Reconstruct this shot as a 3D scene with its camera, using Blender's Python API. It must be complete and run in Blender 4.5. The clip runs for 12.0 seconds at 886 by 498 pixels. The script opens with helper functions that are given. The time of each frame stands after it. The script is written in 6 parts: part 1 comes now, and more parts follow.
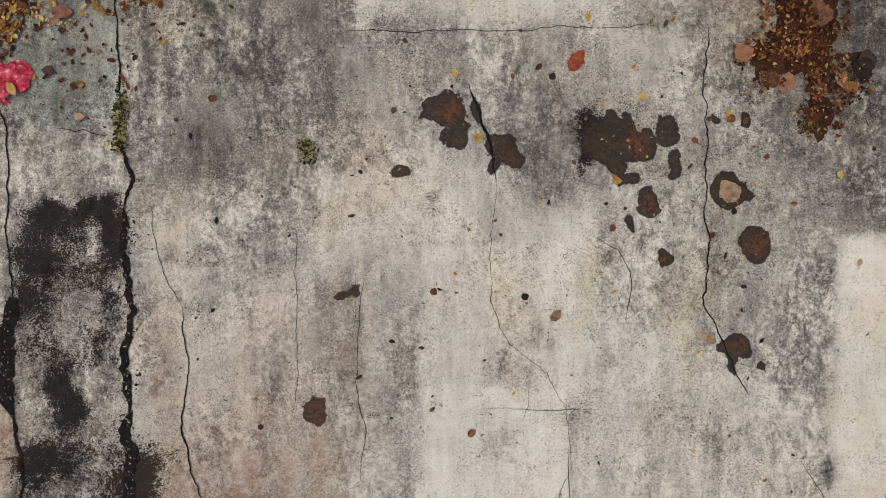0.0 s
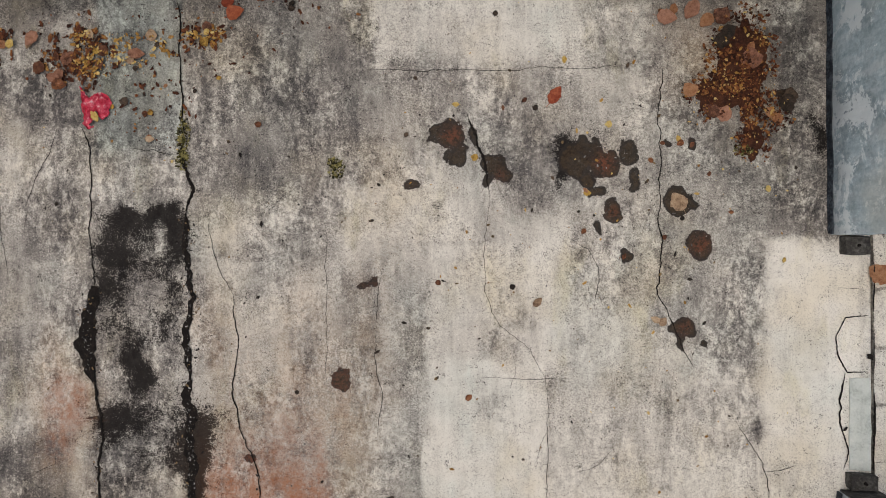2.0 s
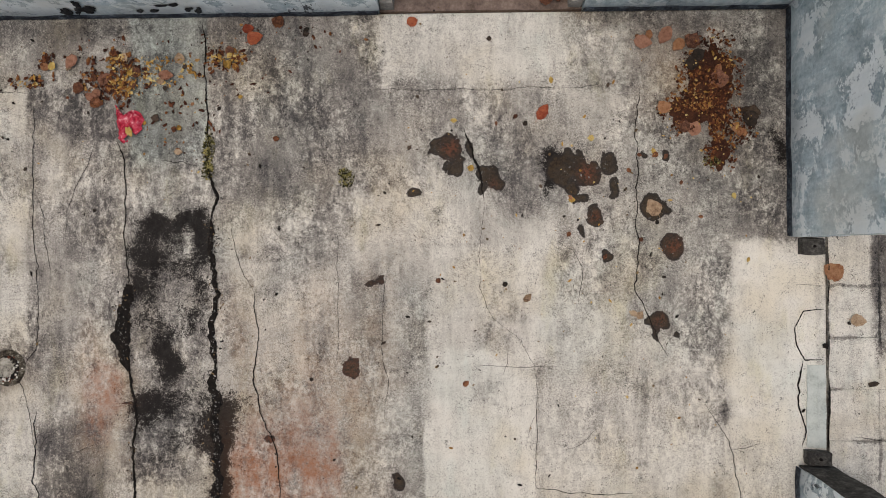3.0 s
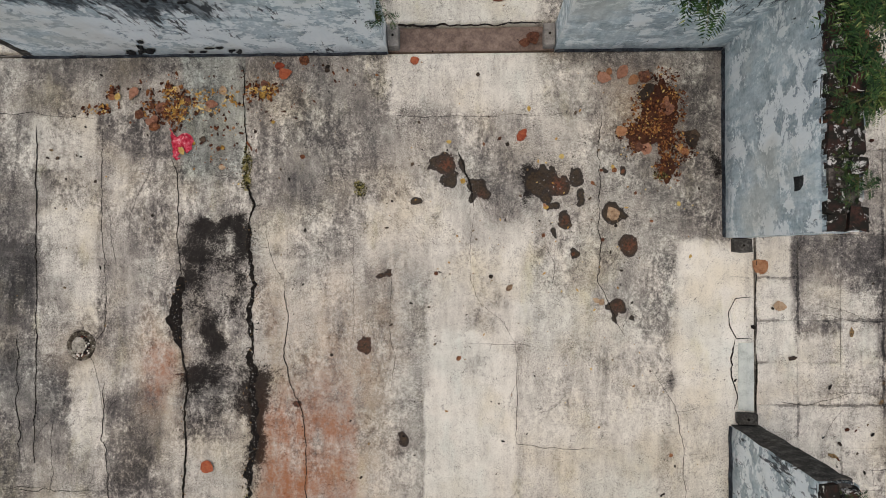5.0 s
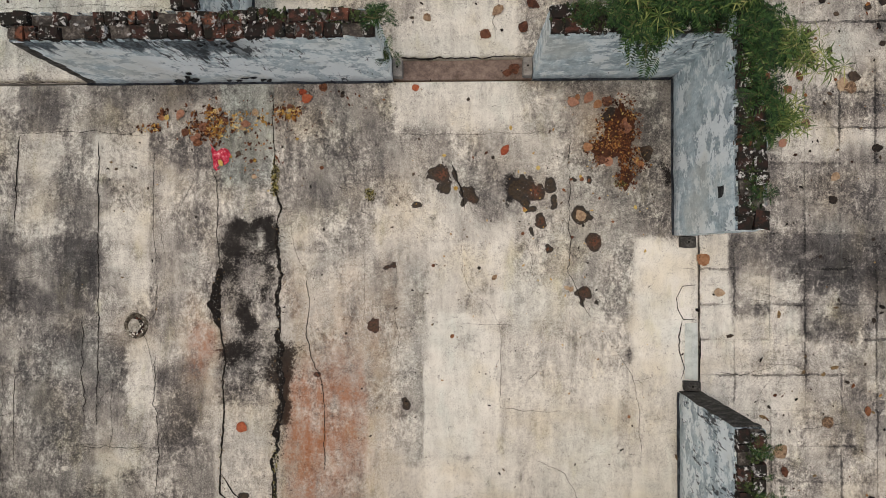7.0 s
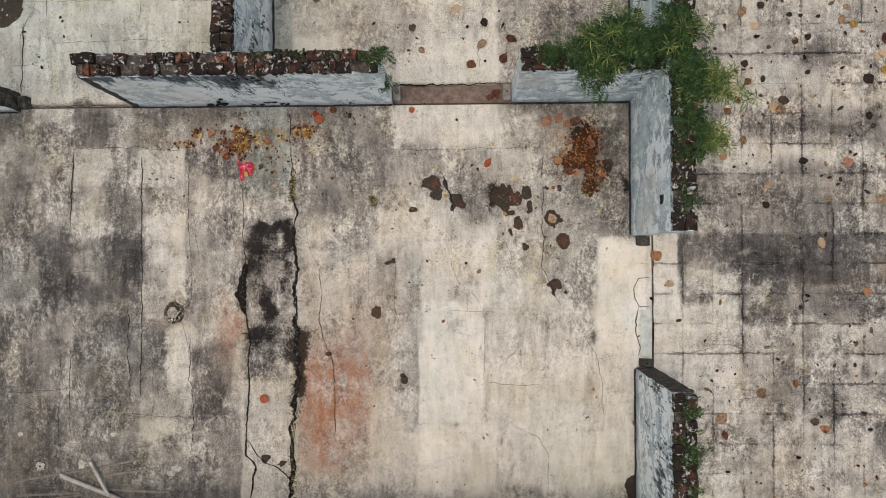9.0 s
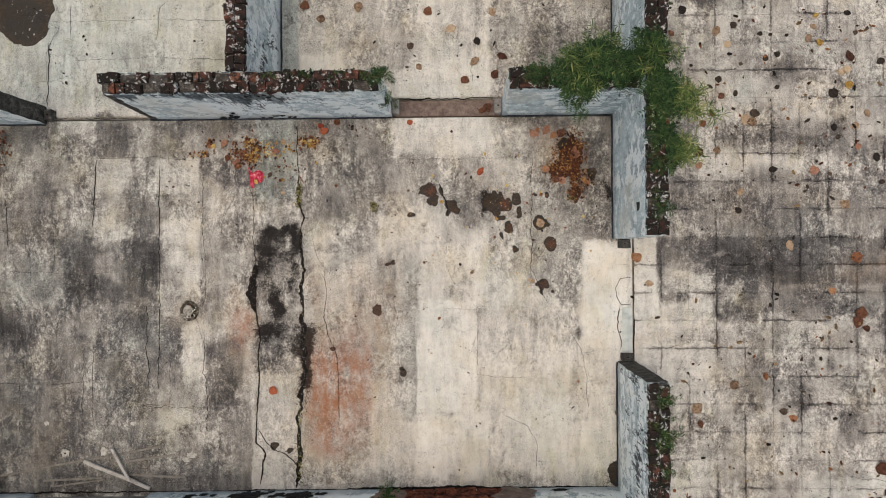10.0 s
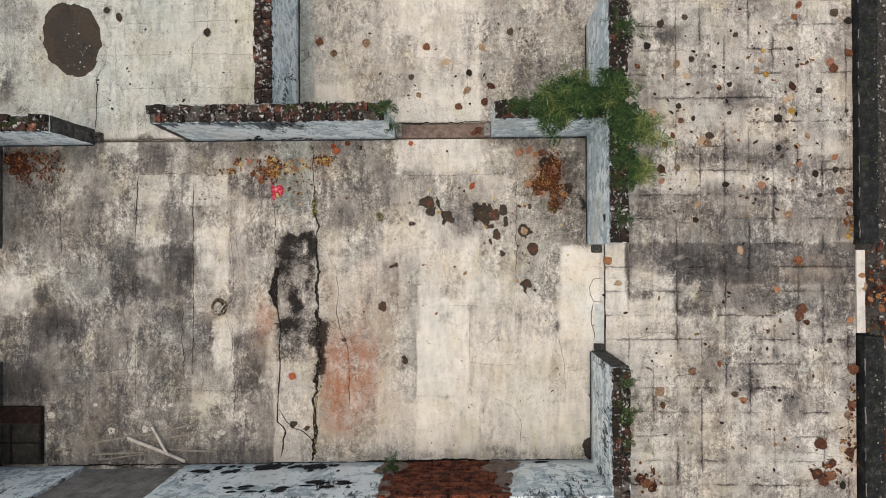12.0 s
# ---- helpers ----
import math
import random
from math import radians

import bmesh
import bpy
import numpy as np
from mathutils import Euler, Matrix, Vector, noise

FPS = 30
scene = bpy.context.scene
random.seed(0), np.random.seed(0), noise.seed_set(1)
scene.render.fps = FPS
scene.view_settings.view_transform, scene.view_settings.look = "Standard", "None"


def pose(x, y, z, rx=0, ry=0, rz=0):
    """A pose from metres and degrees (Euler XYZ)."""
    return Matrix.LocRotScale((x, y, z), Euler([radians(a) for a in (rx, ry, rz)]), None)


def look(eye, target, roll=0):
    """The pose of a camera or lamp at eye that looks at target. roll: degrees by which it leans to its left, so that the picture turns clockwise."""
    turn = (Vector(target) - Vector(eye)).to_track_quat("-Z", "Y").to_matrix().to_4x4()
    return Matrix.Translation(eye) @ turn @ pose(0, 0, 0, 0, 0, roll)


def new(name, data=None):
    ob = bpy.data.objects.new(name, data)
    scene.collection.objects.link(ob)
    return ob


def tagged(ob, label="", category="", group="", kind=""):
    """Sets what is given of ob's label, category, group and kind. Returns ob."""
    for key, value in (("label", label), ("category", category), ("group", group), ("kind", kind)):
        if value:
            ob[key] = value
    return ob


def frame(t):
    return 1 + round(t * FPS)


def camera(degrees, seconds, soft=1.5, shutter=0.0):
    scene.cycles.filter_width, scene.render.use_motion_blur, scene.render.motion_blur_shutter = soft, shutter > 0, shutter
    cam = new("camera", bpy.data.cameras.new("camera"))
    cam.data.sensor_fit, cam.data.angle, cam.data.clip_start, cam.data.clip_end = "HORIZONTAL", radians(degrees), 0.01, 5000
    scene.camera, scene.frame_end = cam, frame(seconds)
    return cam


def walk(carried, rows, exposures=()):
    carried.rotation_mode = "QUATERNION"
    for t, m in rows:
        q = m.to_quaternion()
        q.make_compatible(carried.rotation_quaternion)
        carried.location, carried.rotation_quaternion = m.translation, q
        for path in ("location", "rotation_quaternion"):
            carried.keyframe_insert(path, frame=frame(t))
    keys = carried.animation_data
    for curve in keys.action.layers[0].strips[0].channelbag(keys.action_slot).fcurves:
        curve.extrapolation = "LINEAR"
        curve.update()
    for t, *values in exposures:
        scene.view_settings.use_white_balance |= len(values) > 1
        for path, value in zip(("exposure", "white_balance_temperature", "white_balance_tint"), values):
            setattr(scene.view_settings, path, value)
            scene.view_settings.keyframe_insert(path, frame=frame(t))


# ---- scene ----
cam = camera(70.0, 12.0, soft=0.95)
# seconds, place in metres, turns about x, y and z in degrees: a camera that looks down and rises
ROWS = [
    (0.0, -0.132, -0.055, 2.712, 0.39, 1.66, -0.19),
    (0.5, -0.140, -0.055, 2.835, 0.38, 1.64, -0.12),
    (1.0, -0.137, -0.056, 2.990, 0.37, 1.64, -0.00),
    (1.5, -0.131, -0.062, 3.158, 0.35, 1.70, -0.00),
    (2.0, -0.123, -0.063, 3.333, 0.36, 1.76, 0.01),
    (2.5, -0.120, -0.059, 3.516, 0.35, 1.72, -0.02),
    (3.0, -0.112, -0.055, 3.710, 0.32, 1.71, -0.12),
    (5.0, -0.067, -0.071, 4.510, 0.33, 1.71, -0.09),
    (5.5, -0.050, -0.081, 4.713, 0.33, 1.73, -0.12),
    (6.0, -0.039, -0.095, 4.933, 0.33, 1.73, -0.10),
    (6.5, -0.032, -0.108, 5.167, 0.37, 1.68, -0.09),
    (7.0, -0.013, -0.116, 5.401, 0.39, 1.65, -0.08),
    (9.0, 0.093, -0.141, 6.349, 0.38, 1.67, -0.17),
    (9.5, 0.126, -0.132, 6.599, 0.38, 1.71, -0.23),
    (10.0, 0.160, -0.117, 6.841, 0.36, 1.74, -0.21),
    (10.5, 0.187, -0.100, 7.089, 0.36, 1.78, -0.21),
    (11.0, 0.208, -0.085, 7.345, 0.36, 1.82, -0.22),
    (11.5, 0.228, -0.074, 7.609, 0.36, 1.84, -0.25),
    (12.0, 0.250, -0.068, 7.878, 0.35, 1.86, -0.21),
]
walk(cam, [(t, pose(x, y, z, rx, ry, rz)) for t, x, y, z, rx, ry, rz in ROWS],
     exposures=[(0.0, -0.24, 7080, 9), (3.0, -0.22, 7120, 9), (6.0, -0.11, 7220, 9), (7.0, -0.08, 7420, 9), (9.0, 0.0, 7340, 9), (10.5, 0.035, 7345, 9), (12.0, 0.15, 7350, 9)])

# ---- world and sun: a bright overcast sky ----
world = bpy.data.worlds.new("overcast_sky")
scene.world = world
world.use_nodes = True
wn = world.node_tree.nodes
sky = wn.new("ShaderNodeTexSky")
sky.sky_type = "NISHITA"
sky.sun_disc = False
sky.sun_elevation, sky.sun_rotation = radians(81), radians(240)
sky.dust_density, sky.ozone_density = 4.0, 1.0
wn["Background"].inputs["Strength"].default_value = 0.15
world.node_tree.links.new(sky.outputs["Color"], wn["Background"].inputs["Color"])
sun = new("sun", bpy.data.lights.new("sun", "SUN"))
sun.data.energy, sun.data.angle, sun.data.color = 0.8, radians(90), (1.0, 0.96, 0.90)
sun.matrix_world = look((-1.2, -0.7, 9.0), (0, 0, 0))

# ---- materials ----


class Nodes:
    """A short way to write a node material."""

    def __init__(self, name, rough=0.85):
        self.mat = bpy.data.materials.new(name)
        self.mat.use_nodes = True
        self.t = self.mat.node_tree
        self.bsdf = self.t.nodes["Principled BSDF"]
        self.bsdf.inputs["Roughness"].default_value = rough
        self.bsdf.inputs["Specular IOR Level"].default_value = 0.16

    def node(self, kind, **inputs):
        n = self.t.nodes.new(kind)
        for key, value in inputs.items():
            self.put(n.inputs[key.replace("_", " ")], value)
        return n

    def put(self, socket, value):
        if isinstance(value, bpy.types.NodeSocket):
            self.t.links.new(value, socket)
        else:
            socket.default_value = value

    def place(self, scale=(1, 1, 1)):
        geo = self.node("ShaderNodeNewGeometry")
        m = self.node("ShaderNodeMapping", Vector=geo.outputs["Position"])
        m.inputs["Scale"].default_value = scale
        return m.outputs["Vector"]

    def noise(self, scale, detail=4.0, rough=0.55, vec=None, distort=0.0):
        n = self.node("ShaderNodeTexNoise", Scale=scale, Detail=detail, Roughness=rough, Distortion=distort)
        self.put(n.inputs["Vector"], vec if vec is not None else self.place())
        return n.outputs["Fac"]

    def math(self, op, a, b=0.0, c=0.0, clamp=False):
        n = self.t.nodes.new("ShaderNodeMath")
        n.operation, n.use_clamp = op, clamp
        for socket, value in zip(n.inputs, (a, b, c)):
            self.put(socket, value)
        return n.outputs[0]

    def span(self, value, lo, hi, a=0.0, b=1.0):
        n = self.node("ShaderNodeMapRange")
        n.interpolation_type = "SMOOTHSTEP"
        for key, v in (("Value", value), ("From Min", lo), ("From Max", hi), ("To Min", a), ("To Max", b)):
            self.put(n.inputs[key], v)
        return n.outputs["Result"]

    def ramp(self, value, stops):
        n = self.node("ShaderNodeValToRGB", Fac=value)
        e = n.color_ramp.elements
        while len(e) < len(stops):
            e.new(0.5)
        for el, (pos, col) in zip(e, stops):
            el.position, el.color = pos, (*col, 1)
        return n.outputs["Color"]

    def mix(self, fac, a, b, mode="MIX"):
        n = self.t.nodes.new("ShaderNodeMix")
        n.data_type, n.blend_type = "RGBA", mode
        self.put(n.inputs[0], fac)
        for socket, value in ((n.inputs[6], a), (n.inputs[7], b)):
            self.put(socket, (*value, 1) if isinstance(value, tuple) else value)
        return n.outputs[2]

    def finish(self, color, height=None, bump=0.3, dist=0.004, rough=None):
        self.put(self.bsdf.inputs["Base Color"], color)
        if rough is not None:
            self.put(self.bsdf.inputs["Roughness"], rough)
        if height is not None:
            b = self.node("ShaderNodeBump", Strength=bump, Distance=dist, Height=height)
            self.put(self.bsdf.inputs["Normal"], b.outputs["Normal"])
        return self.mat


def floor_material(name="worn_cement", joints=False):
    """Worn cement: the mesh carries where it is bleached, rusty, overgrown, stained and shaded at wall feet; the nodes
    give the grain.
    """
    m = Nodes(name, 0.88)
    m.bsdf.inputs["Specular IOR Level"].default_value = 0.12
    a = m.node("ShaderNodeAttribute")
    a.attribute_name = "wear"
    sep = m.node("ShaderNodeSeparateColor", Color=a.outputs["Color"])
    tone, rust, algae, stain = sep.outputs[0], sep.outputs[1], sep.outputs[2], a.outputs["Alpha"]
    cloud = m.noise(5.0, 8.0, 0.68)
    fine = m.noise(46.0, 6.0, 0.75)
    clot = m.noise(9.0, 7.0, 0.62)
    speck = m.noise(150.0, 3.0, 0.62)
    along = m.noise(1.0, 5.0, 0.62, m.place((13, 2.6, 1)))
    across = m.noise(1.0, 6.0, 0.7, m.place((2.5, 17, 1)))
    broom = m.noise(1.0, 5.0, 0.68, m.place((46, 3.4, 1)))
    d = tone
    for part_noise, amount in ((cloud, 0.20), (along, 0.42), (across, 0.16), (broom, 0.17)):
        d = m.math("MULTIPLY_ADD", m.math("SUBTRACT", part_noise, 0.5), amount, d)
    # pale, well-worn cement is more even than the dark
    pale = m.span(tone, 0.50, 0.82)
    body = m.math("MULTIPLY_ADD", pale, -0.66, 1.0)
    # the dark skin has worn off in ragged patches of several sizes; more of it is left where the tone is low
    # and in places the weather has scrubbed it even
    body = m.math("MULTIPLY", body, m.span(m.noise(2.1, 3.0, 0.6), 0.38, 0.62, 0.35, 1.3))
    bias = m.math("SUBTRACT", tone, 0.55)
    for vec, scale, detail, distort, shift, amount, wide in (((1.7, 0.7, 1), 2.6, 13.0, 0.6, 0.25, 0.13, 0.075), ((1.25, 0.8, 1), 8.0, 11.0, 0.5, 0.20, 0.14, 0.065), ((1.12, 0.88, 1), 20.0, 7.0, 0.3, 0.18, 0.155, 0.05), ((1.1, 0.9, 1), 42.0, 4.0, 0.2, 0.18, 0.125, 0.04)):
        n = m.math("MULTIPLY_ADD", bias, shift, m.noise(scale, detail, 0.70, m.place(vec), distort))
        left = m.math("SUBTRACT", m.span(n, 0.5 - wide, 0.5 + wide), m.math("MULTIPLY_ADD", bias, 0.95, 0.5))
        d = m.math("MULTIPLY_ADD", m.math("MULTIPLY", left, body), amount, d)
    if joints:
        # grime that follows the joints of the tiles, here and there
        at = m.node("ShaderNodeSeparateXYZ", Vector=m.node("ShaderNodeNewGeometry").outputs["Position"])
        wob = m.math("MULTIPLY", m.math("SUBTRACT", m.noise(9.0, 3.0, 0.6), 0.5), 0.05)
        for axis, origin, half, vec in (("X", 2.285, 0.147, (3.0, 1.4, 1)), ("Y", 0.045, 0.1485, (1.4, 3.0, 1))):
            off = m.math("PINGPONG", m.math("ADD", m.math("SUBTRACT", at.outputs[axis], origin), wob), half)
            gate = m.span(m.noise(1.0, 4.0, 0.6, m.place(vec)), 0.48, 0.60)
            width = m.math("MULTIPLY_ADD", m.noise(30.0, 4.0, 0.7), 0.025, -0.003)
            line = m.math("MULTIPLY", m.math("GREATER_THAN", width, off), gate)
            halo = m.math("MULTIPLY", m.span(off, 0.05, 0.0), m.math("MULTIPLY", gate, m.span(m.noise(45.0, 6.0, 0.75), 0.45, 0.55)))
            d = m.math("SUBTRACT", d, m.math("MULTIPLY_ADD", line, 0.26, m.math("MULTIPLY", halo, 0.15)))
    # what is left of the skin is stippled: the darker, the denser the specks
    patch = m.span(m.noise(3.1, 4.0, 0.6), 0.40, 0.60)
    lean = m.math("SUBTRACT", d, 0.58)
    for scale, weak, strong in ((80.0, 0.06, 0.14), (140.0, 0.08, 0.17)):
        g = m.math("MULTIPLY_ADD", lean, 0.26, m.noise(scale, 2.5, 0.65))
        dots = m.math("SUBTRACT", m.span(g, 0.46, 0.54), m.math("MULTIPLY_ADD", lean, 1.0, 0.5, clamp=True))
        d = m.math("MULTIPLY_ADD", dots, m.math("MULTIPLY", m.span(patch, 0.0, 1.0, weak, strong), m.math("MULTIPLY_ADD", pale, -0.25, 1.0)), d)
    d = m.math("ADD", d, m.span(m.noise(115.0, 2.0, 0.5), 0.66, 0.69, 0.0, 0.22))
    pepper = m.span(m.noise(3.7, 5.0, 0.65), 0.38, 0.62, 0.05, 0.22)
    d = m.math("ADD", m.math("SUBTRACT", d, m.math("MULTIPLY", m.span(m.noise(135.0, 1.0, 0.5), 0.60, 0.64), pepper)), 0.025)
    d = m.math("SUBTRACT", d, m.span(m.noise(70.0, 2.0, 0.5), 0.67, 0.70, 0.0, 0.30))
    col = m.ramp(d, [(0.0, (0.028, 0.027, 0.027)), (0.22, (0.110, 0.102, 0.097)), (0.42, (0.252, 0.232, 0.208)),
                     (0.62, (0.435, 0.408, 0.362)), (0.85, (0.678, 0.648, 0.576)), (1.0, (0.80, 0.77, 0.69))])
    hue = m.noise(1.7, 3.0, 0.6)
    col = m.mix(m.span(hue, 0.46, 0.70, 0.0, 0.45), col, (0.84, 0.76, 0.60), "MULTIPLY")
    col = m.mix(m.span(hue, 0.46, 0.26, 0.0, 0.35), col, (0.86, 0.92, 0.92), "MULTIPLY")
    # a faint yellow-green film of algae here and there, and paler bluish lime
    film = m.noise(1.0, 5.0, 0.65, m.place((3.4, 1.5, 1)))
    col = m.mix(m.span(film, 0.56, 0.70, 0.0, 0.45), col, (0.90, 0.88, 0.68), "MULTIPLY")
    col = m.mix(m.span(film, 0.44, 0.32, 0.0, 0.45), col, (0.88, 0.95, 0.96), "MULTIPLY")
    tint = m.node("ShaderNodeAttribute")
    tint.attribute_name = "tint"
    col = m.mix(tint.outputs["Fac"], col, (0.66, 0.80, 0.84), "MULTIPLY")
    r = m.math("MULTIPLY", rust, m.span(m.math("MULTIPLY_ADD", along, 0.55, m.math("MULTIPLY_ADD", fine, 0.5, m.math("MULTIPLY", cloud, 0.7))), 0.62, 1.08))
    ochre = m.mix(fine, (0.24, 0.13, 0.055), (0.50, 0.32, 0.16))
    col = m.mix(m.math("MINIMUM", r, 0.92), col, m.mix(m.span(rust, 0.30, 0.62), ochre, m.mix(fine, (0.18, 0.060, 0.024), (0.42, 0.160, 0.066))))
    g = m.math("ADD", algae, m.math("ADD", m.math("MULTIPLY", m.math("SUBTRACT", speck, 0.5), 1.9),
                                    m.math("MULTIPLY_ADD", m.math("SUBTRACT", clot, 0.5), 1.6, m.math("MULTIPLY", m.math("SUBTRACT", fine, 0.5), 1.6))))
    col = m.mix(m.span(g, 0.24, 0.62, 0.0, 0.96), col, m.mix(m.math("MULTIPLY", rust, 0.8), m.mix(fine, (0.006, 0.005, 0.005), (0.016, 0.013, 0.012)), m.mix(fine, (0.018, 0.009, 0.005), (0.06, 0.030, 0.017))))
    # damp stains: dark at the rim, browner and thinner inside
    s = m.math("MULTIPLY_ADD", m.math("SUBTRACT", fine, 0.5), 0.55, m.math("MULTIPLY_ADD", m.math("SUBTRACT", speck, 0.5), 0.35, stain))
    smask = m.span(s, 0.42, 0.58)
    inner = m.math("MULTIPLY", m.span(s, 0.75, 1.25), m.math("MULTIPLY", m.span(clot, 0.36, 0.58, 0.45, 1.0), m.span(s, 1.65, 2.0, 1.0, 0.22)))
    scol = m.mix(inner, m.mix(fine, (0.012, 0.010, 0.009), (0.036, 0.028, 0.023)), m.mix(m.span(fine, 0.35, 0.65), (0.022, 0.0145, 0.0085), (0.062, 0.041, 0.024)))
    scol = m.mix(m.math("MULTIPLY", rust, m.span(fine, 0.38, 0.6)), scol, (0.15, 0.050, 0.026))
    col = m.mix(m.math("MULTIPLY", smask, m.span(speck, 0.60, 0.68, 0.97, 0.75)), col, scol)
    h = m.math("MULTIPLY_ADD", fine, 0.7, m.math("MULTIPLY", speck, 0.5))
    return m.finish(col, h, 0.35, 0.004, m.span(smask, 0.0, 1.0, 0.9, 0.6))


def plaster_material(name="pale_blue_limewash", decay=0.0, white=0.0, soot=0.0, east_end=None):
    """Pale blue limewash, scrubbed by rain, flaking to black and sooty under its broken top."""
    m = Nodes(name, 0.85)
    big = m.noise(1.1, 4.0, 0.6)
    streak = m.noise(1.0, 7.0, 0.7, m.place((17, 17, 3.2)))
    fine = m.noise(40.0, 5.0, 0.7)
    wash = m.noise(3.2, 5.0, 0.6)
    up = m.node("ShaderNodeSeparateXYZ", Vector=m.node("ShaderNodeNewGeometry").outputs["Position"]).outputs["Z"]
    col = m.ramp(m.math("MULTIPLY_ADD", m.math("SUBTRACT", fine, 0.5), 0.5, streak),
                 [(0.20, (0.23, 0.315, 0.345)), (0.34, (0.37, 0.475, 0.51)), (0.47, (0.52, 0.63, 0.655)), (0.62, (0.70, 0.775, 0.78))])
    # old grey-blue coat where the white has washed away
    scrub = m.noise(1.0, 10.0, 0.74, m.place((6.5, 6.5, 8.0)), 0.4)
    worn = m.math("MULTIPLY", m.span(scrub, 0.53, 0.47), m.span(wash, 0.40, 0.56, 0.30, 0.95))
    col = m.mix(worn, col, m.mix(m.span(fine, 0.3, 0.7), (0.235, 0.30, 0.325), (0.43, 0.505, 0.525)))
    # bright flecks of the newest coat, with crisp edges
    fleck = m.math("MULTIPLY_ADD", m.math("SUBTRACT", wash, 0.5), 0.55, m.math("MULTIPLY_ADD", m.math("SUBTRACT", fine, 0.5), 0.20, scrub))
    col = m.mix(m.span(fleck, 0.525 - white, 0.55 - white, 0.0, 0.9), col, m.mix(streak, (0.72, 0.80, 0.81), (0.93, 0.96, 0.94)))
    # yellowed patches, and a darker grey low down
    col = m.mix(m.span(big, 0.52, 0.66, 0.0, 0.40), col, (0.62, 0.61, 0.52))
    low = m.span(m.math("MULTIPLY_ADD", wash, -0.35, up), 0.02, -0.16, 0.0, 0.6)
    col = m.mix(low, col, m.mix(fine, (0.12, 0.14, 0.15), (0.30, 0.34, 0.35)))
    # soot and rain under the broken top, running down in strokes
    run = m.math("MULTIPLY_ADD", m.math("SUBTRACT", m.noise(1.0, 6.0, 0.68, m.place((9, 9, 1.6))), 0.5), 1.25, up)
    run = m.math("MULTIPLY_ADD", m.math("SUBTRACT", big, 0.5), -0.9, run)
    drip = m.math("MULTIPLY", m.span(run, 1.16 - 0.16 * soot, 1.30 - 0.16 * soot), 0.75 + 0.2 * min(1.0, soot))
    if east_end is not None:
        along = m.node("ShaderNodeSeparateXYZ", Vector=m.node("ShaderNodeNewGeometry").outputs["Position"]).outputs["X"]
        drip = m.math("MULTIPLY", drip, m.span(m.math("MULTIPLY_ADD", wash, 0.5, along), east_end + 0.55, east_end - 0.05))
    col = m.mix(drip, col, m.mix(m.span(fine, 0.35, 0.7), (0.030, 0.038, 0.046), (0.15, 0.19, 0.21)))
    # chips and strokes of black
    nick = m.noise(1.0, 6.0, 0.7, m.place((24, 24, 6)), 0.25)
    flake = m.noise(1.0, 8.0, 0.74, m.place((6.5, 6.5, 2.6)), 0.4)
    lim = m.math("MULTIPLY_ADD", m.math("SUBTRACT", big, 0.5), -0.75, m.math("MULTIPLY_ADD", up, 0.10, nick))
    mask = m.span(lim, 0.71 - 0.11 * decay, 0.73 - 0.11 * decay)
    mask = m.math("MAXIMUM", mask, m.span(m.math("MULTIPLY_ADD", big, -0.95, flake), 0.255 - 0.20 * decay, 0.27 - 0.20 * decay))
    col = m.mix(m.math("MULTIPLY", mask, 0.92), col, m.mix(fine, (0.010, 0.012, 0.014), (0.07, 0.077, 0.082)))
    return m.finish(col, m.math("MULTIPLY_ADD", mask, -0.8, m.math("MULTIPLY_ADD", m.span(fleck, 0.525 - white, 0.55 - white), 0.5, fine)), 0.5, 0.005)


def mottled(name, stops, scale=12.0, fine_scale=70.0, rough=0.85, bump=0.4, dist=0.004, by=""):
    """A rough natural surface; by: 'object' or 'island' shifts its colour from piece to piece."""
    m = Nodes(name, rough)
    n = m.noise(scale, 6.0, 0.65)
    f = m.noise(fine_scale, 4.0, 0.65)
    v = m.math("MULTIPLY_ADD", m.math("SUBTRACT", f, 0.5), 0.6, n)
    if by == "object":
        v = m.math("MULTIPLY_ADD", m.math("SUBTRACT", m.node("ShaderNodeObjectInfo").outputs["Random"], 0.5), 0.45, v)
    if by == "island":
        v = m.math("MULTIPLY_ADD", m.math("SUBTRACT", m.node("ShaderNodeNewGeometry").outputs["Random Per Island"], 0.5), 0.8, v)
    return m.finish(m.ramp(v, stops), f, bump, dist)


def brick_material(name="weathered_brick", grime=0.0):
    m = Nodes(name, 0.9)
    rnd = m.node("ShaderNodeObjectInfo").outputs["Random"]
    base = m.ramp(rnd, [(0.0, (0.022, 0.015, 0.013)), (0.45, (0.050, 0.024, 0.019)), (0.75, (0.095, 0.038, 0.028)), (0.93, (0.15, 0.055, 0.033)), (1.0, (0.27, 0.12, 0.07))])
    f = m.noise(60.0, 5.0, 0.7)
    n = m.noise(14.0, 5.0, 0.65)
    col = m.mix(m.span(n, 0.36 - grime, 0.58 - grime), base, (0.016, 0.015, 0.012))
    lich = m.noise(15.0, 7.0, 0.75, None, 0.5)
    col = m.mix(m.span(lich, 0.56, 0.595, 0.0, 0.95), col, m.mix(f, (0.28, 0.27, 0.25), (0.74, 0.73, 0.70)))
    return m.finish(col, f, 0.6, 0.006)


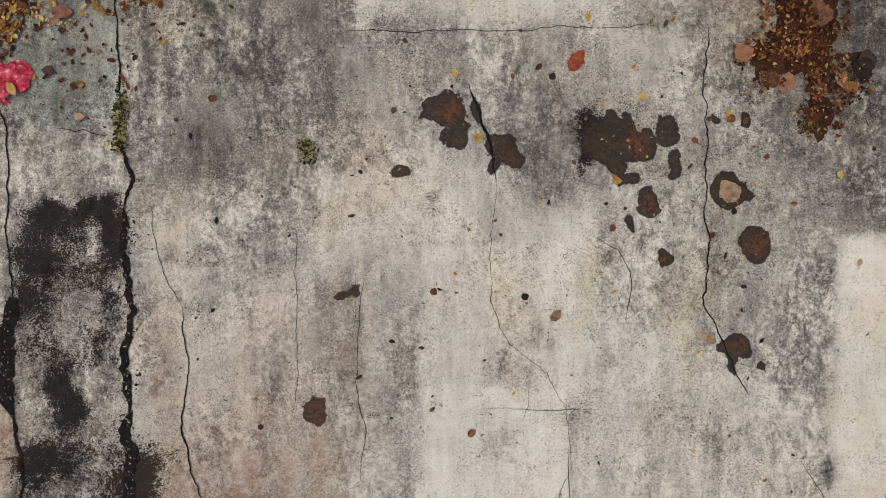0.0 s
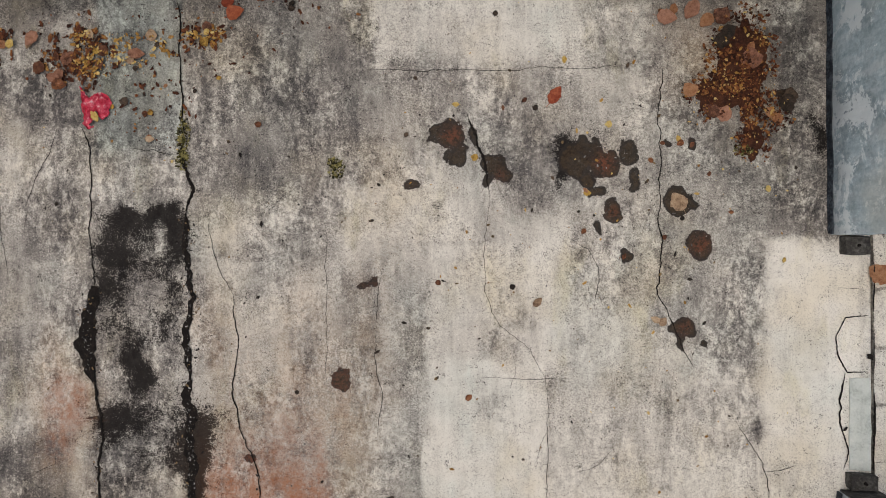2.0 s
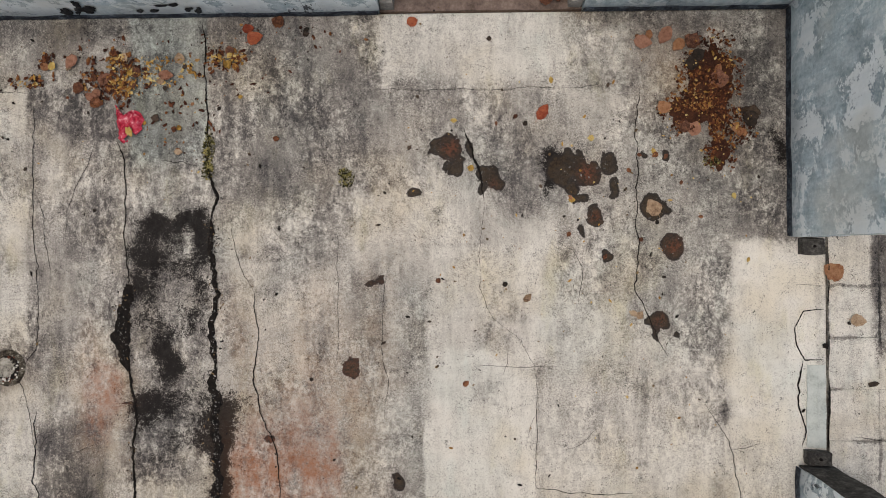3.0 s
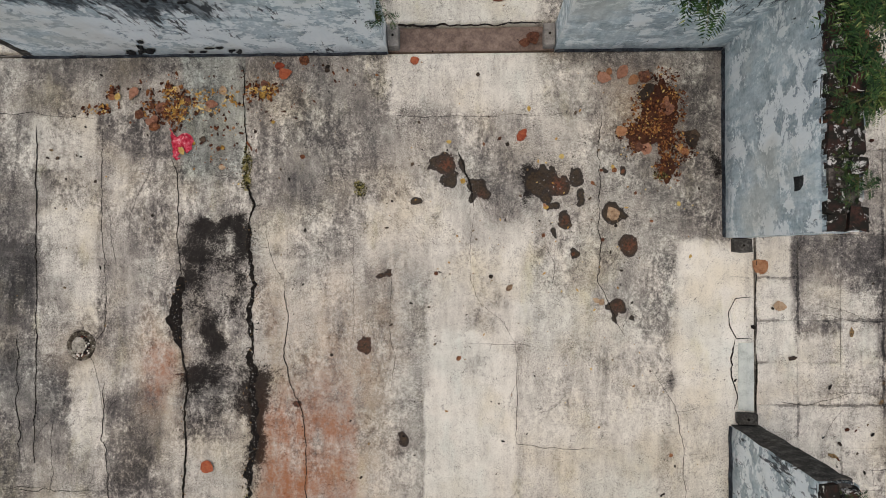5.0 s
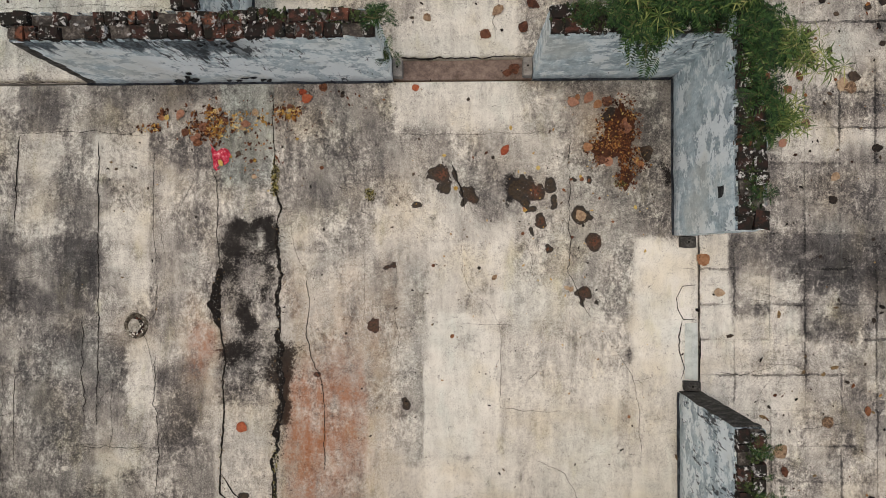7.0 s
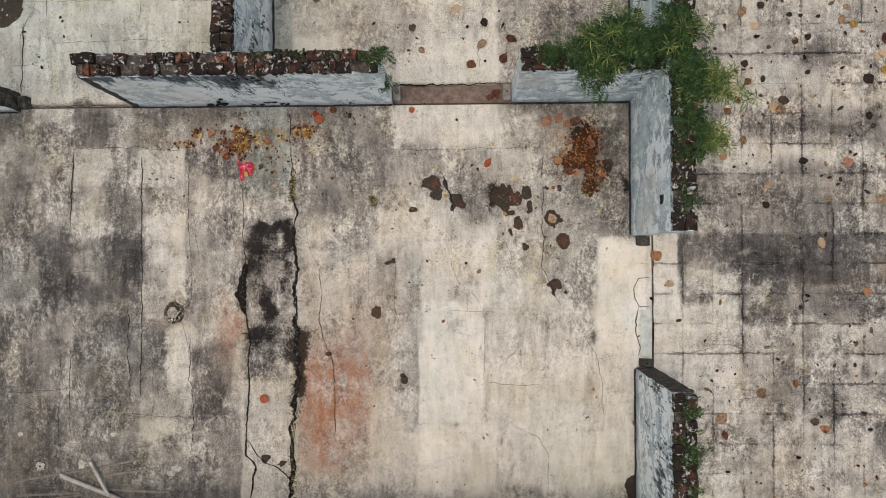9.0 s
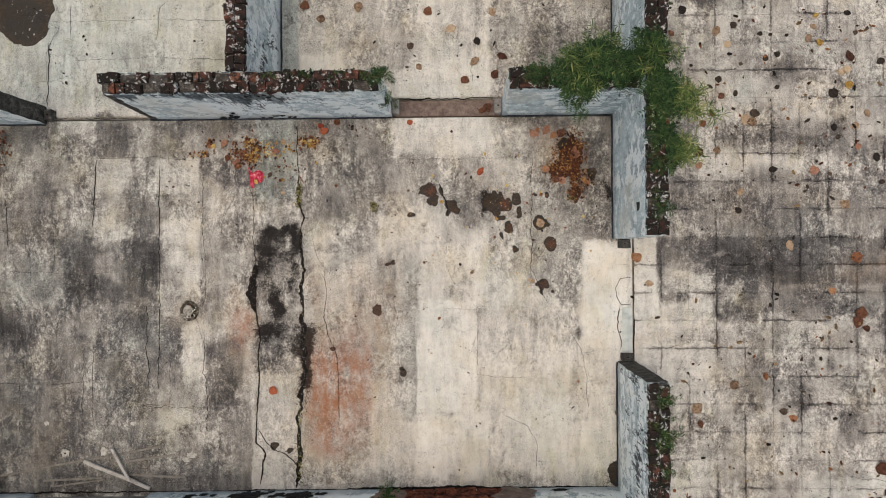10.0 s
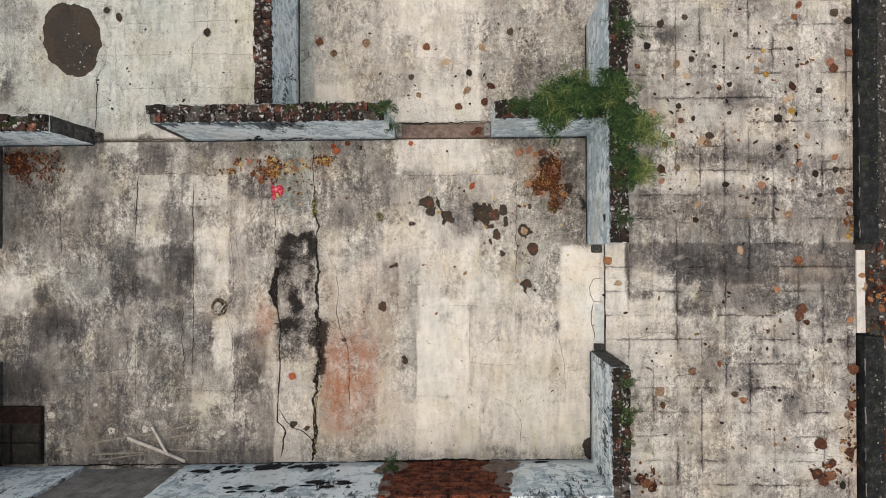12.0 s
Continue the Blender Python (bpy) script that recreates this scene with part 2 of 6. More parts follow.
CEMENT = floor_material()
TILE_CEMENT = floor_material("worn_cement_tile", True)
PLASTER = plaster_material(white=-0.01)
FLAKING = plaster_material("flaking_blue_limewash", 0.66, 0.04, 0.3)
STREAKED = plaster_material("streaked_blue_limewash", 0.36, 0.05, 0.6)
SOUTH_PLASTER = plaster_material("rain_washed_pale_limewash", 0.10, 0.06, 0.1)
WHITER = plaster_material("fresher_pale_limewash", 0.18, 0.07, 1.9, -1.5)
EAST_PLASTER = plaster_material("scrubbed_blue_limewash", -0.5, 0.012, -0.7)
BRICK = brick_material()
BLACK_BRICK = brick_material("blackened_brick", 0.02)
RED_BRICK = mottled("bare_red_brick", [(0.28, (0.012, 0.009, 0.008)), (0.43, (0.060, 0.021, 0.014)), (0.56, (0.165, 0.050, 0.027)), (0.72, (0.25, 0.095, 0.055)), (0.86, (0.40, 0.33, 0.29))], 8, 50, 0.9, 0.8, 0.010)
MORTAR = mottled("dirty_mortar", [(0.25, (0.02, 0.018, 0.016)), (0.5, (0.06, 0.052, 0.045)), (0.75, (0.20, 0.18, 0.16))], 16)
BLACK_PLASTER = mottled("blackened_plaster", [(0.3, (0.008, 0.008, 0.009)), (0.55, (0.022, 0.023, 0.023)), (0.8, (0.075, 0.076, 0.072))], 9)
GREY_RENDER = mottled("grey_cement_render", [(0.25, (0.10, 0.095, 0.085)), (0.5, (0.22, 0.205, 0.185)), (0.8, (0.36, 0.34, 0.31))], 7)
GROUT = mottled("grimy_grout", [(0.3, (0.03, 0.028, 0.026)), (0.46, (0.17, 0.16, 0.145)), (0.60, (0.42, 0.40, 0.35))], 2.2, 40)
CRACK_DIRT = mottled("black_crack_dirt", [(0.3, (0.004, 0.0035, 0.003)), (0.6, (0.014, 0.011, 0.009)), (0.85, (0.06, 0.045, 0.032))], 30, 160)
BROWN_SILL = mottled("brown_bare_cement", [(0.25, (0.09, 0.065, 0.052)), (0.55, (0.19, 0.14, 0.115)), (0.8, (0.30, 0.23, 0.19))], 14)
WHITE_SILL = mottled("white_painted_sill", [(0.2, (0.36, 0.33, 0.28)), (0.45, (0.62, 0.59, 0.53)), (0.8, (0.74, 0.72, 0.67))], 6)
DARK_RENDER = mottled("dark_mossy_render", [(0.25, (0.016, 0.016, 0.015)), (0.5, (0.06, 0.056, 0.050)), (0.72, (0.15, 0.145, 0.13)), (0.9, (0.30, 0.31, 0.30))], 14, 70)
SOIL = mottled("dark_gravel_soil", [(0.25, (0.018, 0.017, 0.015)), (0.5, (0.055, 0.05, 0.044)), (0.75, (0.12, 0.11, 0.10))], 8, 60, 0.9, 0.8, 0.02)
PEBBLE = mottled("mixed_pebbles", [(0.1, (0.03, 0.028, 0.025)), (0.5, (0.10, 0.095, 0.09)), (0.9, (0.42, 0.41, 0.39))], 10, 60, by="island")
GOLD = mottled("golden_leaf_bits", [(0.1, (0.20, 0.09, 0.02)), (0.5, (0.42, 0.24, 0.06)), (0.9, (0.62, 0.48, 0.20))], 14, 80, 0.6, by="island")
LITTER = mottled("leaf_litter", [(0.1, (0.025, 0.010, 0.006)), (0.45, (0.075, 0.024, 0.012)), (0.7, (0.16, 0.055, 0.022)), (0.9, (0.32, 0.15, 0.045)), (1.0, (0.50, 0.33, 0.12))], 14, 80, 0.7, by="island")
WET_LITTER = mottled("rotted_leaf_mat", [(0.25, (0.02, 0.008, 0.006)), (0.5, (0.06, 0.022, 0.013)), (0.8, (0.13, 0.05, 0.022))], 24, 120, 0.65, 0.8, 0.01)
CHIP = mottled("dark_crumbs", [(0.2, (0.012, 0.01, 0.009)), (0.6, (0.05, 0.038, 0.03)), (0.95, (0.26, 0.17, 0.08))], 10, 80, by="island")
MOSS = mottled("yellow_green_moss", [(0.15, (0.014, 0.013, 0.006)), (0.5, (0.060, 0.056, 0.018)), (0.9, (0.30, 0.26, 0.10))], 20, 120, by="island")
LEAVES = mottled("green_leaves", [(0.1, (0.006, 0.017, 0.006)), (0.45, (0.018, 0.050, 0.014)), (0.75, (0.036, 0.084, 0.022)), (0.93, (0.09, 0.145, 0.04)), (1.0, (0.26, 0.29, 0.11))], 6, 40, 0.55, by="island")
PALE_LEAVES = mottled("yellow_green_leaves", [(0.1, (0.04, 0.08, 0.02)), (0.45, (0.09, 0.14, 0.036)), (0.75, (0.18, 0.22, 0.065)), (1.0, (0.38, 0.38, 0.16))], 6, 40, 0.55, by="island")
STEM = mottled("green_brown_stem", [(0.2, (0.05, 0.05, 0.02)), (0.8, (0.14, 0.13, 0.06))], 10)
LATH = mottled("weathered_white_wood", [(0.2, (0.24, 0.22, 0.19)), (0.5, (0.50, 0.47, 0.43)), (0.85, (0.68, 0.66, 0.62))], 9, 60)
DULL_LATH = mottled("dusty_grey_wood", [(0.2, (0.12, 0.105, 0.09)), (0.5, (0.24, 0.22, 0.19)), (0.85, (0.36, 0.34, 0.30))], 9, 60)
PINK = mottled("pink_plastic", [(0.30, (0.20, 0.006, 0.018)), (0.46, (0.48, 0.022, 0.055)), (0.60, (0.62, 0.08, 0.13)), (0.72, (0.82, 0.48, 0.50))], 22, 60, 0.4, 0.6, 0.01)
WALL_MOSS = mottled("dark_wall_moss", [(0.1, (0.012, 0.018, 0.008)), (0.5, (0.026, 0.038, 0.014)), (0.9, (0.06, 0.08, 0.028))], 20, 120,by="island")
LEAF_TONES = {
    "orange": [(0.22, (0.060, 0.022, 0.012)), (0.48, (0.215, 0.085, 0.038)), (0.78, (0.36, 0.19, 0.10))],
    "brown": [(0.22, (0.022, 0.011, 0.008)), (0.48, (0.095, 0.036, 0.020)), (0.78, (0.20, 0.090, 0.046))],
    "tan": [(0.22, (0.085, 0.050, 0.030)), (0.46, (0.30, 0.20, 0.125)), (0.78, (0.50, 0.38, 0.25))],
    "dark": [(0.22, (0.012, 0.010, 0.008)), (0.50, (0.040, 0.028, 0.021)), (0.80, (0.10, 0.070, 0.048))],
    "yellow": [(0.22, (0.15, 0.075, 0.018)), (0.48, (0.42, 0.26, 0.060)), (0.78, (0.56, 0.44, 0.17))],
    "red": [(0.22, (0.070, 0.014, 0.008)), (0.48, (0.23, 0.045, 0.022)), (0.78, (0.40, 0.12, 0.055))],
    "pink_brown": [(0.22, (0.065, 0.028, 0.018)), (0.48, (0.23, 0.105, 0.065)), (0.78, (0.38, 0.20, 0.135))],
}
LEAF_MATS = {k: mottled(k + "_dead_leaf", v, 42, 190, 0.65, 0.7, 0.003, by="object") for k, v in LEAF_TONES.items()}

# ---- small tools ----


def smooth(e0, e1, x):
    t = np.clip((x - e0) / (e1 - e0), 0, 1)
    return t * t * (3 - 2 * t)


def value_noise(x, y, seed):
    xi, yi = np.floor(x), np.floor(y)
    fx, fy = x - xi, y - yi
    fx, fy = fx * fx * (3 - 2 * fx), fy * fy * (3 - 2 * fy)

    def h(a, b):
        v = np.sin(a * 127.1 + b * 311.7 + seed * 74.7) * 43758.5453
        return v - np.floor(v)

    return (h(xi, yi) * (1 - fx) + h(xi + 1, yi) * fx) * (1 - fy) + (h(xi, yi + 1) * (1 - fx) + h(xi + 1, yi + 1) * fx) * fy


def fbm(x, y, scale, seed, octaves=4):
    out, amp, total = 0.0, 1.0, 0.0
    for k in range(octaves):
        out = out + amp * value_noise(x * scale * 2 ** k, y * scale * 2 ** k, seed + 13 * k)
        total += amp
        amp *= 0.55
    return out / total


def mesh_of(name, verts, faces, material, smooth_shade=False):
    me = bpy.data.meshes.new(name)
    me.from_pydata(verts, [], faces)
    me.materials.append(material)
    if smooth_shade:
        me.polygons.foreach_set("use_smooth", [True] * len(me.polygons))
    me.update()
    return me


def thing(name, me, label, category, group="", kind="", at=None):
    ob = new(name, me)
    if at is not None:
        ob.matrix_basis = at
    return tagged(ob, label, category, group, kind)


def part(name, me, parent, label="", at=None):
    ob = new(name, me)
    ob.parent = parent
    if at is not None:
        ob.matrix_basis = at
    return tagged(ob, label) if label else ob


def bm_mesh(name, bm, material):
    me = bpy.data.meshes.new(name)
    bm.to_mesh(me)
    bm.free()
    me.materials.append(material)
    return me


def box_bm(x0, x1, y0, y1, z0, z1, bevel=0.0, seg=1):
    bm = bmesh.new()
    bmesh.ops.create_cube(bm, size=1.0)
    for v in bm.verts:
        v.co = Vector((x0 + (v.co.x + 0.5) * (x1 - x0), y0 + (v.co.y + 0.5) * (y1 - y0), z0 + (v.co.z + 0.5) * (z1 - z0)))
    if bevel:
        bmesh.ops.bevel(bm, geom=bm.edges[:], offset=bevel, segments=seg, affect="EDGES")
    return bm


def rough_box(name, x0, x1, y0, y1, z0, z1, material, cell=0.06, jit=0.004, bevel=0.01):
    """A box whose faces are cut fine and pushed about, so that its edges are worn."""
    bm = box_bm(x0, x1, y0, y1, z0, z1)
    for axis, (a, b) in enumerate(((x0, x1), (y0, y1), (z0, z1))):
        for k in range(1, max(1, round((b - a) / cell))):
            co, no = [0, 0, 0], [0, 0, 0]
            co[axis], no[axis] = a + (b - a) * k / round((b - a) / cell), 1
            bmesh.ops.bisect_plane(bm, geom=bm.verts[:] + bm.edges[:] + bm.faces[:], plane_co=co, plane_no=no)
    for v in bm.verts:
        near = sum(1 for c, (a, b) in zip(v.co, ((x0, x1), (y0, y1), (z0, z1))) if min(c - a, b - c) < 1e-4)
        n = noise.noise_vector(v.co * 9)
        v.co += n * jit * (2.2 if near > 1 else 1.0)
        if near > 1:
            mid = Vector(((x0 + x1) / 2, (y0 + y1) / 2, (z0 + z1) / 2))
            for axis, (a, b) in enumerate(((x0, x1), (y0, y1), (z0, z1))):
                if b - a < 0.5 or axis == 2:
                    v.co[axis] += (bevel * 0.6 if v.co[axis] < mid[axis] else -bevel * 0.6)
    return bm_mesh(name, bm, material)


# ---- what the floors have been through ----
# panels of the cement, cast and worn apart; strips at wall feet hold dirt and painted shade: x0, x1, y0, y1, soft edge,
# tone
PANELS_WEST_NORTH = [
    (-5.66, -2.13, 0.3, 1.35, 0.16, 0.51), (-5.66, -4.52, 0.95, 1.37, 0.16, 0.349), (-3.86, -3.45, 0.96, 1.36, 0.04, 0.349), (-3.14, -2.13, 1.17, 1.36, 0.04, 0.326), (-3.14, -2.13, 0.93, 1.16, 0.04, 0.51),
    (-5.66, -4.92, -0.03, 0.94, 0.16, 0.349), (-4.92, -4.26, 0.01, 0.94, 0.16, 0.406), (-4.26, -3.89, 0.15, 0.95, 0.04, 0.556), (-3.89, -3.46, 0.56, 0.94, 0.012, 0.648), (-3.89, -3.46, 0.3, 0.56, 0.04, 0.556),
    (-3.89, -3.46, -0.08, 0.3, 0.04, 0.671), (-3.46, -3.21, 0.11, 0.94, 0.04, 0.429), (-3.21, -2.72, 0.53, 0.93, 0.012, 0.682), (-3.21, -2.71, 0.27, 0.53, 0.04, 0.556), (-2.71, -2.13, 0.63, 0.93, 0.012, 0.418),
    (-2.71, -2.13, 0.28, 0.62, 0.04, 0.556),
]
PANELS_WEST_MIDDLE = [
    (-5.66, -3.17, -0.85, 0.0, 0.16, 0.441), (-5.66, -5.21, -0.57, 0.01, 0.16, 0.648), (-5.23, -5.05, -0.8, -0.39, 0.04, 0.257), (-4.23, -3.17, -0.85, 0.0, 0.16, 0.28), (-3.46, -3.17, -0.44, 0.11, 0.04, 0.303),
    (-3.9, -3.46, -0.43, -0.11, 0.04, 0.464), (-4.19, -3.46, -0.64, -0.44, 0.16, 0.234), (-3.17, -2.7, -0.85, 0.27, 0.012, 0.717), (-2.71, -2.12, -0.75, 0.28, 0.012, 0.521), (-4.96, -4.48, -0.71, -0.21, 0.16, 0.51),
    (-4.56, -4.19, -0.85, -0.57, 0.16, 0.372), (-3.46, -3.17, -0.85, -0.44, 0.012, 0.441), (-2.71, -2.45, -1.14, -0.71, 0.012, 0.556),
]
PANELS_WEST_SOUTH = [
    (-5.65, -3.17, -2.79, -0.85, 0.04, 0.347), (-5.21, -4.59, -1.18, -0.77, 0.16, 0.221), (-4.56, -4.19, -1.43, -0.85, 0.16, 0.416), (-5.65, -4.99, -1.9, -1.43, 0.16, 0.163), (-4.08, -3.46, -1.78, -1.42, 0.16, 0.393),
    (-4.77, -3.9, -2.29, -1.85, 0.16, 0.301), (-3.76, -3.17, -2.17, -1.85, 0.16, 0.393), (-3.17, -2.91, -1.14, -0.85, 0.04, 0.37), (-3.17, -2.91, -1.51, -1.14, 0.04, 0.439), (-2.91, -2.66, -1.78, -0.86, 0.04, 0.703),
    (-2.66, -2.51, -1.6, -1.14, 0.04, 0.531), (-2.59, -2.18, -2.01, -1.07, 0.16, 0.278), (-2.23, -2.12, -1.78, -0.86, 0.04, 0.508),
]
PANELS_WEST_FOOT = [
    (-3.17, -2.73, -2.22, -1.53, 0.012, 0.508), (-2.73, -2.51, -2.1, -1.78, 0.04, 0.462), (-2.51, -2.12, -2.27, -1.78, 0.04, 0.416), (-3.17, -2.12, -2.77, -2.2, 0.04, 0.404), (-5.07, -2.12, -2.79, -2.47, 0.04, 0.301),
    (-2.13, -1.61, 0.28, 1.36, 0.012, 0.531), (-2.13, -1.61, -0.86, 0.28, 0.012, 0.474), (-2.13, -1.62, -1.42, -0.86, 0.04, 0.451), (-2.14, -1.62, -2.77, -1.42, 0.012, 0.6),
]
PANELS_HALL_NORTH = [
    # the narrow dark strips below the northern wall mix dirt with painted shade
    (-1.61, -0.98, 0.95, 1.37, 0.04, 0.436), (-1.61, -0.58, 1.2, 1.4, 0.04, 0.355), (-0.99, -0.58, 0.95, 1.37, 0.04, 0.482), (-0.58, 0.48, 0.98, 1.39, 0.04, 0.735), (0.48, 0.85, 0.97, 1.39, 0.04, 0.597),
    (0.85, 1.83, 0.93, 1.38, 0.09, 0.459), (0.6, 1.83, 1.24, 1.38, 0.04, 0.367), (-1.61, -1.31, 0.26, 0.96, 0.012, 0.482), (-1.31, -0.91, 0.28, 0.96, 0.09, 0.413), (-0.91, -0.6, 0.27, 0.96, 0.04, 0.482),
    (-0.6, -0.3, 0.27, 0.96, 0.04, 0.551), (-0.3, 0.11, 0.34, 0.95, 0.04, 0.597), (0.11, 0.55, 0.27, 0.95, 0.09, 0.505), (0.54, 0.87, 0.27, 0.97, 0.012, 0.528), (0.86, 1.41, 0.05, 0.94, 0.04, 0.528),
    # shade at the eastern wall's foot, put into the tone
    (1.4, 1.86, 0.05, 1.17, 0.09, 0.344),
]
PANELS_HALL_MIDDLE = [
    (-1.62, -1.44, -0.64, 0.26, 0.04, 0.573), (-1.44, -1.01, -0.57, 0.27, 0.04, 0.665), (-1.01, -0.85, -0.86, 0.34, 0.012, 0.504), (-0.85, -0.58, -0.57, 0.27, 0.04, 0.596), (-0.59, -0.3, -0.15, 0.27, 0.04, 0.688),
    (-0.59, -0.3, -1.14, -0.15, 0.012, 0.619), (-0.3, 0.04, -0.15, 0.34, 0.04, 0.711), (0.03, 0.47, -0.57, 0.27, 0.04, 0.734), (0.47, 1.42, -0.58, 0.26, 0.04, 0.596), (1.41, 2.03, -1.31, 0.01, 0.012, 0.9),
    (-1.62, -1.05, -1.14, -0.57, 0.04, 0.631), (-1.06, -0.85, -1.14, -0.57, 0.04, 0.504), (-0.85, -0.34, -1.14, -0.57, 0.04, 0.561), (-0.34, 0.05, -0.75, -0.15, 0.012, 0.757),
]
PANELS_HALL_SOUTH = [
    (0.05, 1.41, -1.14, -0.58, 0.04, 0.668), (-1.62, -1.13, -2.48, -1.14, 0.04, 0.599), (-1.13, -0.84, -2.48, -1.14, 0.04, 0.576), (-0.84, -0.34, -1.53, -1.07, 0.04, 0.53), (-0.84, -0.34, -2.48, -1.52, 0.04, 0.668),
    (-0.34, 0.32, -1.84, -0.75, 0.012, 0.84), (0.31, 1.43, -1.84, -1.14, 0.09, 0.714), (-0.35, 0.45, -2.58, -1.84, 0.04, 0.84), (0.45, 1.43, -2.54, -1.76, 0.09, 0.737), (1.42, 1.81, -2.53, -1.14, 0.012, 0.78),
    (-1.62, -0.35, -2.76, -2.45, 0.04, 0.553), (0.45, 1.81, -2.75, -2.46, 0.04, 0.599), (-0.35, 0.45, -2.75, -2.54, 0.04, 0.645),
]
PANELS_HALL_SPOTS_UPPER = [
    (-1.55, -0.9, 0.2, 0.9, 0.09, 0.413), (-0.9, -0.63, 0.53, 1.04, 0.09, 0.39), (-1.42, -0.95, -0.13, 0.16, 0.04, 0.574), (-1.05, -0.83, -0.29, 0.11, 0.04, 0.482), (-0.83, -0.43, -0.23, 0.21, 0.012, 0.586),
    (-0.63, -0.09, 0.43, 0.91, 0.04, 0.516), (-0.0, 0.31, 0.4, 0.76, 0.09, 0.448), (0.12, 0.46, 0.19, 0.61, 0.09, 0.436), (0.5, 0.89, 0.59, 0.89, 0.012, 0.574), (-0.37, 0.02, -0.28, 0.26, 0.04, 0.654),
    (0.19, 0.38, -0.66, 0.01, 0.04, 0.775), (0.43, 0.88, -0.32, 0.18, 0.04, 0.574), (0.91, 1.44, -0.52, 0.53, 0.04, 0.505), (1.21, 1.83, 0.06, 0.86, 0.09, 0.39), (1.18, 1.43, -0.71, -0.52, 0.09, 0.528),
    (-0.83, -0.56, -0.66, -0.32, 0.04, 0.505),
]
PANELS_HALL_SPOTS_LOWER = [
    (-0.31, -0.0, -0.42, -0.03, 0.012, 0.757), (-0.31, 0.31, -1.1, -0.64, 0.012, 0.82), (-0.56, -0.31, -1.1, -0.28, 0.04, 0.596), (0.4, 0.88, -0.66, -0.32, 0.04, 0.711), (0.85, 1.43, -1.09, -0.71, 0.04, 0.642),
    (-0.0, 0.19, -0.64, -0.28, 0.04, 0.665), (-1.52, -0.83, -0.67, -0.13, 0.04, 0.573), (-1.35, -1.05, -0.81, -0.18, 0.04, 0.631),
]
PANELS_PASSAGE_NORTH = [
    (2.26, 5.06, 0.71, 3.01, 0.04, 0.579), (2.63, 2.94, 2.5, 2.68, 0.09, 0.326), (3.41, 3.83, 1.61, 1.99, 0.09, 0.441), (2.9, 4.33, 0.98, 1.27, 0.09, 0.395), (2.26, 2.62, 0.71, 1.02, 0.09, 0.441),
    (4.26, 5.05, 0.73, 1.14, 0.09, 0.487), (2.26, 3.2, 0.29, 0.74, 0.09, 0.453), (3.2, 3.82, 0.05, 0.74, 0.09, 0.418), (3.81, 5.04, 0.04, 0.73, 0.04, 0.441), (2.26, 3.2, 0.04, 0.29, 0.09, 0.406),
]
PANELS_PASSAGE_MIDDLE = [
    (2.24, 5.04, -0.47, 0.04, 0.012, 0.263), (2.82, 3.78, -0.44, -0.06, 0.09, 0.159), (2.25, 2.82, -0.65, -0.29, 0.09, 0.47), (2.82, 4.86, -0.82, -0.48, 0.04, 0.321), (4.52, 5.03, -1.27, -0.48, 0.09, 0.355),
    (2.23, 2.83, -1.83, -0.63, 0.04, 0.72), (2.82, 3.47, -1.83, -0.82, 0.04, 0.608), (3.47, 4.86, -1.2, -0.86, 0.04, 0.516), (3.46, 4.86, -1.83, -1.2, 0.04, 0.585), (3.5, 3.91, -1.83, -0.86, 0.09, 0.47),
    (3.16, 3.44, -0.86, -0.51, 0.04, 0.286),
]
PANELS_PASSAGE_SOUTH = [
    (2.23, 5.02, -2.74, -1.82, 0.04, 0.624), (3.15, 3.64, -1.83, -1.34, 0.09, 0.463), (4.21, 4.45, -2.1, -1.75, 0.09, 0.44), (3.63, 4.17, -2.45, -2.31, 0.09, 0.417), (2.74, 3.49, -2.94, -2.52, 0.09, 0.509),
    (2.22, 5.02, -3.22, -2.78, 0.09, 0.486), (4.44, 5.03, -2.51, -1.27, 0.09, 0.589), (1.92, 2.25, -1.34, 0.05, 0.012, 0.75), (2.53, 3.56, -2.32, -1.83, 0.09, 0.555),
]
PANELS_NORTH_ROOMS = [
    (-7.14, -2.37, 1.36, 5.28, 0.04, 0.694), (-7.15, -5.22, 2.78, 4.63, 0.09, 0.51), (-7.14, -5.4, 1.83, 2.32, 0.09, 0.349), (-4.88, -4.37, 1.77, 2.17, 0.04, 0.625), (-5.66, -4.88, 2.17, 2.74, 0.09, 0.648),
    (-3.61, -3.1, 1.9, 2.21, 0.09, 0.602), (-1.77, -1.15, 1.45, 5.25, 0.04, 0.579), (-1.16, -0.57, 1.44, 5.23, 0.09, 0.625), (-0.58, 0.49, 1.44, 5.21, 0.04, 0.76), (-0.13, 0.41, 2.0, 2.95, 0.09, 0.648),
    (0.48, 1.81, 1.43, 5.17, 0.04, 0.533), (-0.59, -0.34, 1.9, 2.67, 0.09, 0.579), (0.85, 1.24, 1.95, 2.3, 0.09, 0.372), (-1.59, -1.12, 1.84, 2.06, 0.04, 0.76),
]
